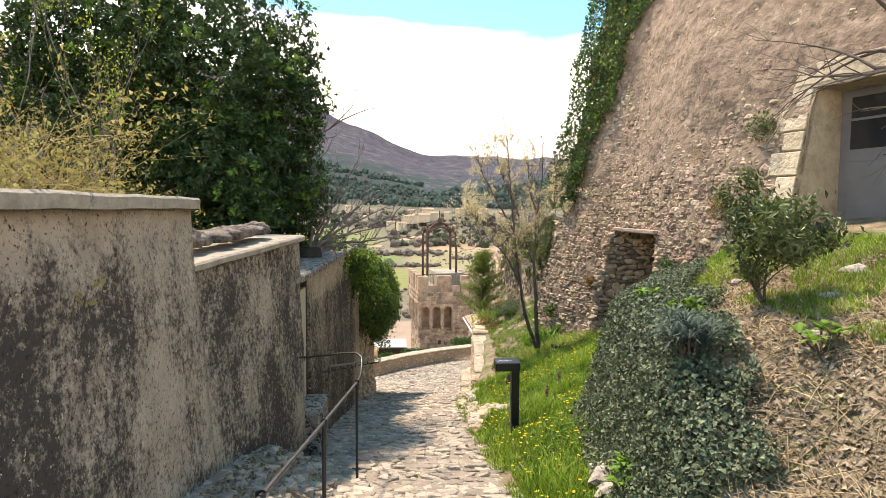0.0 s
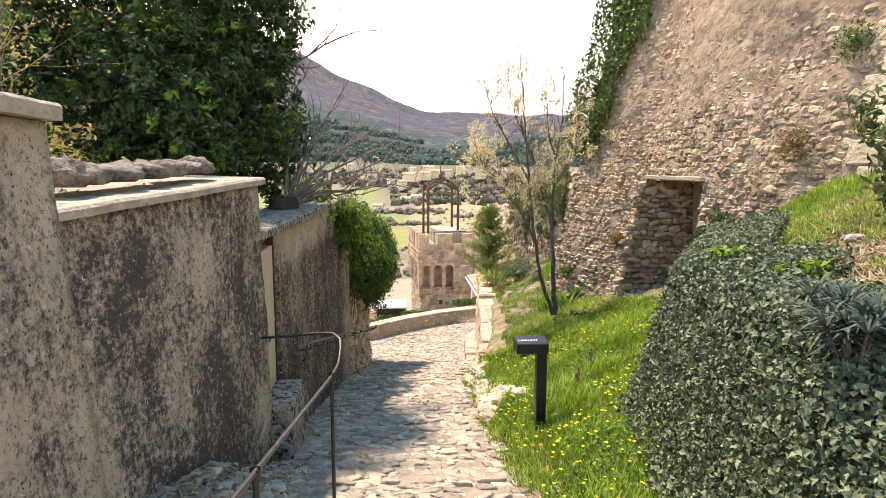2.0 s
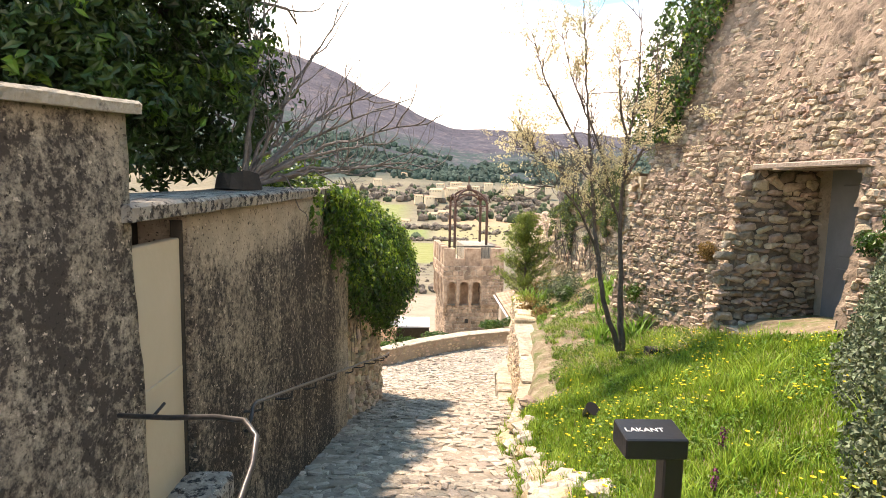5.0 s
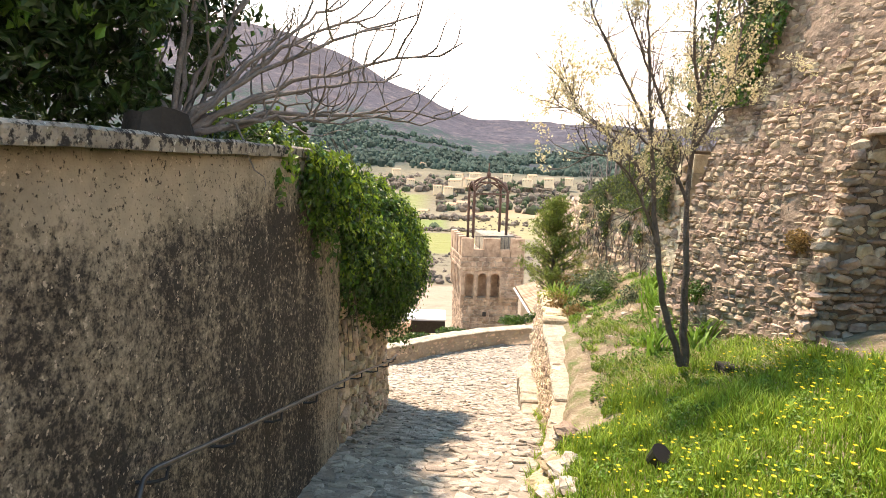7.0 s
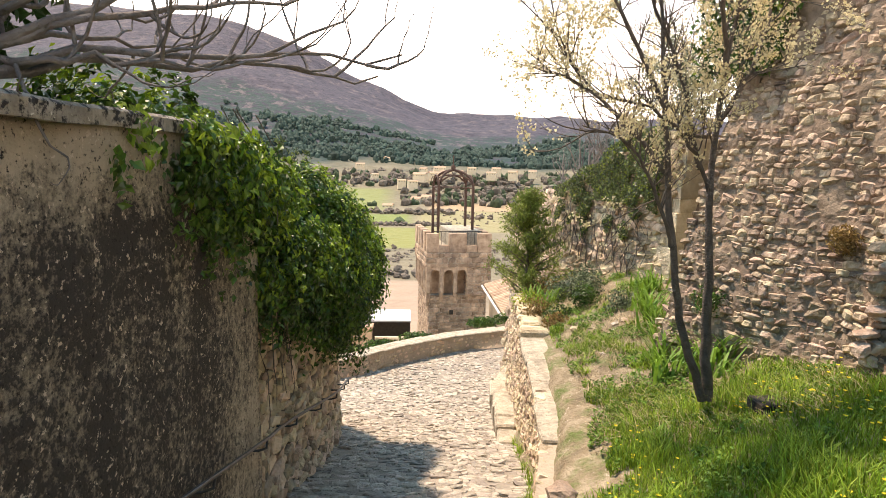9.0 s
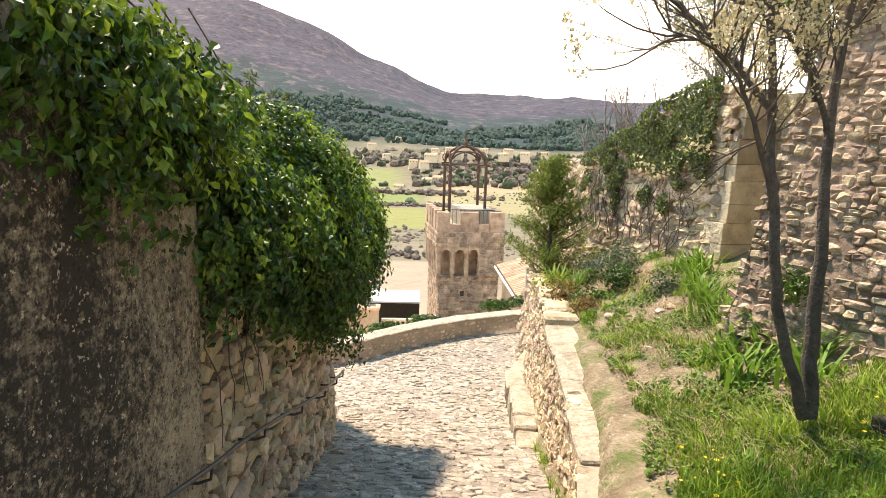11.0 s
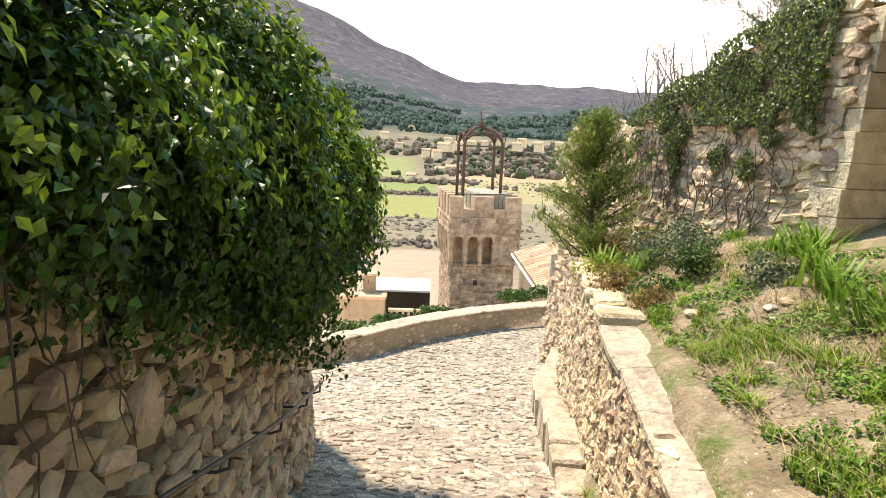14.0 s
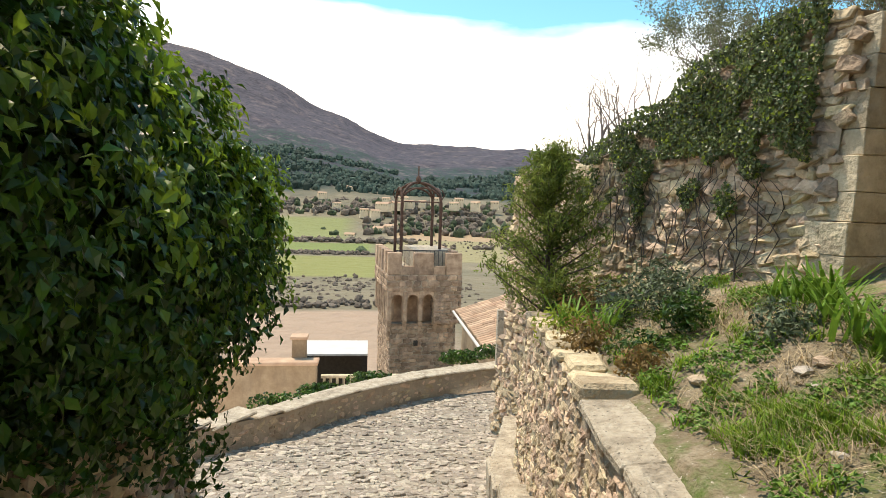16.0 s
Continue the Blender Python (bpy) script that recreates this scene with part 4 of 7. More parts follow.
def build_niche():
    d = thing("niche_doorway", "deep stone doorway with a closed grey door in the battered wall", "doorway")
    depth = 0.82
    specs = []
    r = np.random.default_rng(8)
    # far jamb, splayed, of large blocks
    def jamb(u, v):
        t = (v - NZ0) / (NZ1 - NZ0)
        x = facade(NY1, v)[0].x + u
        return Vector((x, NY1 + 0.06 * t - 0.10 * u, v)), Vector((-0.1, -1, 0))
    def jamb2(u, v):
        t = (v - NZ0) / (NZ1 - NZ0)
        return Vector((facade(NY0, v)[0].x + u, NY0 + 0.28 * t, v)), Vector((0, 1, 0))
    specs += wall_stones(0.0, depth + 0.15, NZ0 - 0.05, NZ1, jamb, (0.05, 0.115), (0.08, 0.22), 0.14, None, 51, 0.014, 0.006, 3)
    place_stones("jamb_stone", specs, d, M_ROSE, M_ROSE_OB, 300, seed=9)
    part("jamb", grid_mesh("jamb", np.linspace(0, 1.4, 6), np.linspace(NZ0 - 0.3, NZ1 + 0.1, 6), lambda u, v: jamb(u, v)[0] + Vector((0, 0.035, 0)), False), M_EARTH_JOINT, d)
    part("jamb", grid_mesh("jamb", np.linspace(0, 1.4, 6), np.linspace(NZ0 - 0.3, NZ1 + 0.1, 6), lambda u, v: jamb2(u, v)[0], False), M_MORTAR, d)
    xb = facade(8, -0.6)[0].x + depth
    part("soffit", box_at((4.86, 6.95, NZ1 + 0.012), (6.4, 9.1, NZ1 + 0.2)), M_WOOD, d)
    bm = bmesh.new()
    box(bm, (0.2, 1.74, 0.065), Matrix.Translation((4.77, 8.10, NZ1 + 0.045)) @ pose(0, 0, 0, 0, 0, 0), 0.012)
    part("lintel", bm, M_WOOD, d, "long weathered timber lintel")
    part("door_leaf", box_at((xb, NY0 - 0.1, NZ0), (xb + 0.05, NY1 - 0.25, NZ1 + 0.05), 0.006), M_DOOR, d, "grey painted door leaf")
    for z0, z1 in ((-1.35, -0.75), (-0.62, 0.15)):
        part("door_panel", box_at((xb - 0.012, NY0 + 0.35, z0), (xb + 0.004, NY1 - 0.45, z1), 0.008), M_DOOR, d)
    part("back_wall", box_at((xb + 0.051, 6.5, -2), (xb + 0.3, 9.4, 1)), M_MORTAR, d)
    bm = box_at((4.36, NY0 - 0.05, NZ0 - 0.3), (6.2, NY1 + 0.15, NZ0 + 0.005), 0.02)
    part("threshold", bm, M_WALLCAP, d, "worn pale stone threshold")


# ---- ruined wall with the sandstone quoin ----
def ruin(u, v):
    """u: y from the quoin outwards."""
    x = 4.72 - 0.225 * (u - 13.4) + 0.06 * (v + 1.5) + 0.05 * noise.noise((u, v, 6))
    return Vector((x, u, v)), Vector((-1, -0.2, 0.05)).normalized()


def ruin_top(y):
    return 0.35 - 1.05 * sstep(13.6, 17.0, y) + 0.12 * noise.noise((y * 2, 0, 0))


def rough_block(bm):
    bmesh.ops.subdivide_edges(bm, edges=bm.edges[:], cuts=1, use_grid_fill=True)
    for v in bm.verts:
        v.co += Vector(noise.noise_vector(v.co * 4)) * 0.008 + Vector(noise.noise_vector(v.co * 15)) * 0.006


def build_ruin():
    me = grid_mesh("wall_ruin", np.linspace(13.35, 18.6, 60), np.linspace(0, 1, 30), lambda u, t: ruin(u, lerp(-6, ruin_top(u), t))[0] + Vector((0.025, 0, 0)))
    w = tagged(part("wall_ruin", me, M_MORTAR), "ruined rubble wall partly cloaked in ivy", "wall", kind="structure")
    specs = wall_stones(13.4, 18.6, -5.6, 0.5, ruin, (0.06, 0.13), (0.08, 0.22), 0.16, lambda p: p.z < ruin_top(p.y) + 0.03, 61, 0.022, -0.002, 5)
    place_stones("stone", specs, w, M_RUBBLE, M_RUBBLE_OB, 300, lambda p: p.y * -1, "rubble stones of the ruined wall", 7, ROUGH)
    me = grid_mesh("wall_ruin_back", np.linspace(0, 0.7, 3), np.linspace(13.35, 18.6, 20), lambda u, y: ruin(y, ruin_top(y) - 0.02)[0] + Vector((u, 0.0, 0)))
    part("wall_head", me, M_MORTAR, w)
    p0 = ruin(18.6, -1)[0]
    part("wall_end", box_at((p0.x + 0.04, 18.5, -6), (p0.x + 0.75, 18.62, ruin_top(18.55) - 0.02), 0.02), M_MORTAR, w)
    q = thing("quoin_pier", "pier of dressed sandstone blocks at the end of the ruin", "pier")
    z, i = -2.6, 0
    r = np.random.default_rng(4)
    while z < 0.25:
        h = r.uniform(0.18, 0.32)
        ly = 0.62 if i % 2 else 0.40
        c = 4.76 + 0.09 * (z + 1.5)
        bm = bmesh.new()
        box(bm, (0.52, ly - 0.008, h - 0.009), Matrix.Translation((c + 0.26, 13.20 + ly / 2, z + h / 2)) @ pose(0, 0, 0, 0, 0, 8), 0.006)
        rough_block(bm)
        part("ashlar_block", bm, M_ASHLAR, q)
        bm = bmesh.new()
        box(bm, (0.9, 0.42, h - 0.009), Matrix.Translation((c + 0.52 + 0.46, 13.36, z + h / 2)) @ pose(0, 0, 0, 0, 0, 8), 0.006)
        rough_block(bm)
        part("ashlar_block", bm, M_ASHLAR, q)
        z += h - 0.004
        i += 1


# ---- belfry tower below ----
def build_tower():
    t = thing("belfry_tower", "battlemented stone belfry tower with machicolation arches", "tower", at=(2.12, 38.6, 0))
    t.rotation_euler = (0, 0, radians(6.5))
    X0, X1, Y0, Y1, ZT = 0.0, 3.88, 0.0, 5.0, -3.95
    r = np.random.default_rng(12)
    def masonry(name, lo, hi, course, length, mat=M_TOWER, front=True):
        """A block wall whose front and left faces are courses of single stones, in one mesh."""
        bm = box_at(lo, hi)
        part("core", bm, M_MORTAR, t)
        V, F, o = [], [], 0
        z = lo[2]
        while z < hi[2] - 0.02:
            h = min(r.uniform(*course), hi[2] - z)
            for side in (0, 1):
                a, b = (lo[0], hi[0]) if side == 0 else (lo[1], hi[1])
                u = a
                while u < b - 0.02:
                    w = min(r.uniform(*length), b - u)
                    v, f = STONES[int(r.integers(12))]
                    d = 0.2
                    s = np.array((w - 0.015, d, h - 0.015)) if side == 0 else np.array((d, w - 0.015, h - 0.015))
                    c = np.array((u + w / 2, lo[1] + d / 2 - 0.04 - r.uniform(0, 0.03), z + h / 2)) if side == 0 else np.array((lo[0] + d / 2 - 0.04 - r.uniform(0, 0.03), u + w / 2, z + h / 2))
                    V.append(v * s + c)
                    F.append(f + o)
                    o += len(v)
                    u += w
            z += h
        tagged(part(name, raw_mesh(name, np.concatenate(V), np.concatenate(F)), mat, t), kind="stuff")
    masonry("lower_masonry", (X0 + 0.25, Y0 + 0.3, -18), (X1 - 0.2, Y1, -7.6), (0.14, 0.28), (0.18, 0.5))
    masonry("upper_masonry", (X0, Y0, -5.9), (X1, Y1, -5.05), (0.22, 0.34), (0.3, 0.7))
    masonry("right_masonry", (X0 + 2.45, Y0 + 0.02, -7.6), (X1, Y1, -5.9), (0.14, 0.26), (0.2, 0.5))
    # merlons and gaps
    for x, w in ((X0, 0.72), (X0 + 1.34, 1.02), (X0 + 3.02, 0.84)):
        bm = box_at((x, Y0, -5.05), (x + w, Y0 + 0.42, ZT + 0.02), 0.03)
        part("merlon", bm, M_TOWER, t)
    for i in range(4):
        y = Y0 + 0.95 + i * 1.2
        part("merlon", box_at((X0, y, -5.05), (X0 + 0.4, y + 0.72, ZT + 0.05), 0.03), M_TOWER, t)
        part("merlon", box_at((X1 - 0.4, y, -5.05), (X1, y + 0.72, ZT + 0.05), 0.03), M_TOWER, t)
    for x in (X0 + 0.72, X0 + 2.36):
        part("sill_stone", box_at((x, Y0 + 0.05, -5.05), (x + 0.64, Y0 + 0.4, -4.62), 0.02), M_TOWER, t)
    part("roof_deck", box_at((X0 + 0.4, Y0 + 0.4, -5.0), (X1 - 0.4, Y1, -4.85)), M_WALLCAP, t)
    # arches on corbels in front
    zs, za = -7.45, -6.25
    for i in range(4):
        x = X0 + 0.02 + i * 0.80
        part("corbel", box_at((x, Y0 - 0.02, zs), (x + 0.22, Y0 + 0.5, -5.9), 0.03), M_TOWER, t)
        for k in range(3):
            part("corbel_stone", box_at((x + 0.01, Y0 + 0.06 + 0.14 * k, zs - 0.28 * (k + 1)), (x + 0.21, Y0 + 0.55, zs - 0.28 * k - 0.01), 0.04), M_TOWER, t)
    for i in range(3):
        x0, x1 = X0 + 0.24 + i * 0.80, X0 + 0.82 + i * 0.80
        bm = bmesh.new()
        arc = [(lerp(x0, x1, 0.5 - 0.5 * math.cos(math.pi * k / 10)), -6.45 + 0.40 * math.sin(math.pi * k / 10) ** 0.8) for k in range(11)]
        ring = [(x1, -5.88), (x0, -5.88)] + arc
        f = [bm.verts.new((a, Y0, b)) for a, b in ring]
        g = [bm.verts.new((a, Y0 + 0.35, b)) for a, b in ring]
        bm.faces.new(f)
        bm.faces.new(list(reversed(g)))
        for k in range(len(ring)):
            j = (k + 1) % len(ring)
            bm.faces.new((f[k], g[k], g[j], f[j]))
        part("arch", bm, M_TOWER, t)
    for i in range(7):
        y = Y0 + 0.3 + i * 0.7
        part("corbel", box_at((X0 - 0.02, y, -7.45), (X0 + 0.4, y + 0.2, -5.9), 0.03), M_TOWER, t)
    part("arch_back", box_at((X0 + 0.3, Y0 + 0.75, -7.6), (X0 + 2.6, Y1, -5.9)), M_TOWER, t)
    # hole drawn as a near-black block, its shade in the colour
    part("putlog_hole", box_at((X0 + 1.45, Y0 + 0.1, -8.75), (X0 + 1.65, Y0 + 0.35, -8.5)), M_DARK, t)
    # wrought-iron bell cage
    c = thing("bell_cage", "rusty wrought-iron bell cage of four posts and crossing arches", "bell cage", at=(2.12, 38.6, 0))
    c.rotation_euler = (0, 0, radians(6.5))
    cx, cy, h, z0, z1 = 1.95, 2.6, 1.05, -4.85, -1.35
    posts = [(cx + sx * h, cy + sy * h) for sx, sy in ((-1, -1), (1, -1), (1, 1), (-1, 1))]
    for x, y in posts:
        part("post", box_at((x - 0.075, y - 0.075, z0), (x + 0.075, y + 0.075, z1), 0.01), M_RUST, c)
        pts = [(lerp(x, cx, 1 - math.cos(a)), lerp(y, cy, 1 - math.cos(a)), z1 + 1.05 * math.sin(a)) for a in np.linspace(0, math.pi / 2 * 0.94, 12)]
        tube("arch_rib", pts, 0.075, M_RUST, c, 6)
        tube("scroll", [(x + (x - cx) * 0.12 * math.sin(a), y + (y - cy) * 0.12 * math.sin(a), z1 + 0.1 + 0.55 * a / 3) for a in np.linspace(0, 3, 8)], 0.03, M_RUST, c, 5)
    for i in range(4):
        a, b = posts[i], posts[(i + 1) % 4]
        tube("tie_bar", [(*a, z1), (*b, z1)], 0.03, M_RUST, c, 5)
        pts = [(lerp(a[0], b[0], 0.5 - 0.5 * math.cos(k)), lerp(a[1], b[1], 0.5 - 0.5 * math.cos(k)), z1 + 0.75 * math.sin(k)) for k in np.linspace(0, math.pi, 13)]
        tube("side_arch", pts, 0.055, M_RUST, c, 6)
    tube("finial", [(cx, cy, z1 + 1.0), (cx, cy, z1 + 1.95)], 0.035, M_RUST, c, 6)
    bm = bmesh.new()
    bmesh.ops.create_uvsphere(bm, u_segments=10, v_segments=6, radius=0.15, matrix=Matrix.Translation((cx, cy, z1 + 1.2)) @ Matrix.Diagonal((1, 1, 1.5, 1)))
    part("finial_knob", bm, M_RUST, c)
    g = thing("tower_railing", "thin iron railing round the tower roof", "railing", at=(2.12, 38.6, 0))
    g.rotation_euler = (0, 0, radians(6.5))
    for y in (Y0 + 0.55,):
        tube("top_rail", [(X0 + 0.5, y, -3.85), (X1 - 0.5, y, -3.85)], 0.025, M_IRON, g, 5)
        for k in range(14):
            x = X0 + 0.5 + k * (X1 - X0 - 1.0) / 13
            tube("baluster", [(x, y, -4.85), (x, y, -3.85)], 0.015, M_IRON, g, 4)
    part("lead_cover", box_at((X0 + 1.5, Y0 + 1.2, -4.84), (X1 - 0.42, Y1 - 0.6, -3.86), 0.03), M_WALLCAP, t)


build_rubble_left()
build_right_wall()
build_ledge()
build_parapet()
build_facade()
build_niche()
build_ruin()
build_tower()


# ---- house door on the terrace ----
def build_house_door():
    y0 = 5.2
    d = thing("house_door", "grey panelled door with a glazed top in a deep stone opening", "door", at=(facade(y0, 1.2)[0].x, y0, 0))
    d.rotation_euler = (0, 0, radians(17))
    w, zb, zt, dp = 1.28, 0.36, 2.2, 0.68
    lean = lambda z: FB * (z - 1.2)
    part("far_reveal", grid_mesh("far_reveal", np.linspace(-0.06, 0.95, 5), np.linspace(zb - 0.4, zt, 8), lambda u, v: (lean(v) + u, 0.0, v), False), M_ASHLAR, d, "pale dressed stone reveal")
    part("near_reveal", grid_mesh("near_reveal", np.linspace(-0.06, 0.95, 5), np.linspace(zb - 0.4, zt, 8), lambda u, v: (lean(v) + u, -w, v), False), M_ASHLAR, d)
    part("soffit", box_at((lean(zt) - 0.06, -w - 0.1, zt), (1.2, 0.1, zt + 0.05)), M_ASHLAR, d)
    part("sill", box_at((lean(zb) - 0.15, -w, zb - 0.4), (0.9, 0.0, zb), 0.02), M_COPING, d)
    leaf = part("leaf", box_at((dp, -w, zb), (dp + 0.05, 0, zt), 0.006), M_DOOR, d)
    for a, b in ((-0.60, -0.10), (-w + 0.1, -0.70)):
        part("lower_panel", box_at((dp - 0.015, a, zb + 0.12), (dp + 0.002, b, zb + 0.95), 0.01), M_DOOR, leaf)
        part("pane", box_at((dp - 0.006, a + 0.03, zb + 1.1), (dp + 0.004, b - 0.03, zt - 0.1), 0.002), M_GLASS, leaf)
        part("glazing_bar", box_at((dp - 0.016, a, zb + 1.45), (dp - 0.004, b, zb + 1.48), 0.002), M_DOOR, leaf)
    tube("handle", [(dp - 0.01, -0.66, zb + 1.0), (dp - 0.05, -0.66, zb + 1.0), (dp - 0.05, -0.56, zb + 1.0)], 0.009, M_IRON, leaf, 6)
    r = np.random.default_rng(3)
    z, i = zb - 0.1, 0
    while z < zt:
        h = r.uniform(0.24, 0.36)
        ww = 0.42 if i % 2 else 0.28
        bm = bmesh.new()
        box(bm, (0.12, ww, h - 0.012), Matrix.Translation((lean(z + h / 2) + 0.0, ww / 2, z + h / 2)) @ pose(0, 0, 0, 0, 12, 0), 0.012)
        part("surround_block", bm, M_ASHLAR, d)
        z += h
        i += 1
    bm = bmesh.new()
    box(bm, (0.14, w + 0.5, 0.28), Matrix.Translation((lean(zt + 0.15) - 0.0, -w / 2, zt + 0.17)) @ pose(0, 0, 0, 0, 12, 0), 0.012)
    part("lintel_stone", bm, M_ASHLAR, d)


# ---- cobbles ----
def build_cobbles():
    path_ob = bpy.data.objects["path"]
    r = np.random.default_rng(17)
    specs = []
    y = -1.6
    while y < 20.8:
        d = r.uniform(0.06, 0.115)
        far = y > 10.5
        if far:
            d *= 0.9
        lo, hi = left_face(min(y, 12.6)) + 0.0, road_right(y) - 0.02
        if y > 12.6:
            lo -= 2.0 * (y - 12.6)
            lo = max(lo, -4.5)
        if y > 14:
            lo = max(lo, 7.12 - math.sqrt(max(0.1, 9.8 ** 2 - (y - 11.9) ** 2)) + 0.05)
        x = lo - r.uniform(0, 0.15)
        while x < hi:
            w = r.uniform(0.06, 0.19) * (0.85 if far else 1)
            yy = y + 0.03 * math.sin(x * 3 + y) + r.normal(0, 0.012)
            slope = (road_z(yy + 0.05) - road_z(yy - 0.05)) / 0.1
            z = road_z(yy)
            if yy < 4.8:
                z += 0.38 * sstep(0.75, 0.0, x + w / 2 - left_face(yy)) * (1 - sstep(3.2, 4.6, yy))
            m = Matrix.Translation((x + w / 2, yy, z - 0.024 + r.normal(0, 0.008))) @ pose(0, 0, 0, math.degrees(math.atan(slope)) + r.normal(0, 3.5), r.normal(0, 3.5), r.normal(0, 13))
            specs.append((m, (w - r.uniform(0.0, 0.012), d * r.uniform(0.88, 1.04), 0.075)))
            x += w
        y += d
    place_stones("cobble", specs, path_ob, M_COBBLE, M_COBBLE_OB, 300, lambda p: abs(p.y - 6.0), "worn pale cobbles of the path", 8, FLAGS)


# ---- plants ----
def sample_sheet(n, fn, x0, x1, y0, y1, keep, rg):
    """Points on a height sheet with upward normals."""
    P, N = [], []
    while len(P) < n:
        x, y = rg.uniform(x0, x1), rg.uniform(y0, y1)
        if not keep(x, y, rg):
            continue
        z = fn(x, y)
        e = 0.04
        N.append((fn(x - e, y) - fn(x + e, y), fn(x, y - e) - fn(x, y + e), 2 * e))
        P.append((x, y, z))
    return np.array(P), unit(np.array(N))


def ivy_mass(name, label, n, blobs, size, mat, seed, young=0, woody=None):
    """A hanging ivy: tufts of leaves that cascade from a lumpy mass, with dark hollows between. young: leaves that
    lighten its sunlit tops.
    """
    rg = np.random.default_rng(seed)
    t = thing(name, label, "ivy")
    def swell(v):
        v = Vector(v)
        return noise.noise(v * 2.3) + 0.55 * noise.noise(v * 5.5)
    per = 16
    p, nn, a = sprays(n // per, per, blobs, 0.135, rg, 0.16, 1.5)
    lump = np.repeat(np.array([swell(v) for v in a]), per)
    p = p + unit(nn) * (0.30 * lump)[:, None]
    hollow = np.repeat(np.array([noise.noise(Vector(v) * 7.5) for v in a]), per)
    k = (lump > -0.55) & (hollow > -0.15)
    part("foliage", leaves_mesh("foliage", p[k], nn[k], size, 0.62, 0.42, 1.1, rg), mat, t)
    q, qn = blob_points(n // 3, [(x, y, z, u - 0.07, v - 0.07, w - 0.07) for x, y, z, u, v, w in blobs], 0.5, rg)
    part("inner_foliage", leaves_mesh("inner_foliage", q, qn, size, 0.8, 0.6, 0.5, rg), mat, t)
    if young:
        per = 14
        p, nn, a = sprays(young * 3 // per, per, blobs, 0.13, rg, 0.03, 1.5)
        lump = np.array([swell(v) for v in a])
        # only upward-facing leaves: the lit tops are lightened by colour
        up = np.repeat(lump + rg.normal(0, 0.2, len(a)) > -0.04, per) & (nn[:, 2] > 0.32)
        p = p + unit(nn) * (0.30 * np.repeat(lump, per) + 0.02)[:, None]
        part("young_foliage", leaves_mesh("young_foliage", p[up], nn[up], size * 1.05, 0.55, 0.42, 1.0, rg), M_IVY_YOUNG_LIT, t)
    if woody:
        part("stem_work", tubes_mesh("stem_work", woody, 5), M_BARK, t)
    return t


def tree(name, label, base, stems, mat_bark, seed, leaf=None, n=0, size=0.06, radius=0.12, sides=5, aspect=0.55, category="tree", extra=None, **kw):
    """stems: list of (way, length, radius, levels)."""
    rg = np.random.default_rng(seed)
    t = thing(name, label, category)
    strands, tips = [], []
    for way, length, rad, levels in stems:
        branches(base, way, length, rad, levels, rg, tips=tips, strands=strands, **kw)
    part("trunk", tubes_mesh("trunk", strands[:1], 8), mat_bark, t)
    part("branch_work", tubes_mesh("branch_work", strands[1:] if len(strands) > 1 else strands, sides), mat_bark, t)
    if leaf:
        p, nn = clump_points(n, [q[:] for q in tips], radius, rg)
        part("crown", leaves_mesh("crown", p, nn, size, aspect, 0.8, 0.3, rg), leaf, t)
    return t, tips


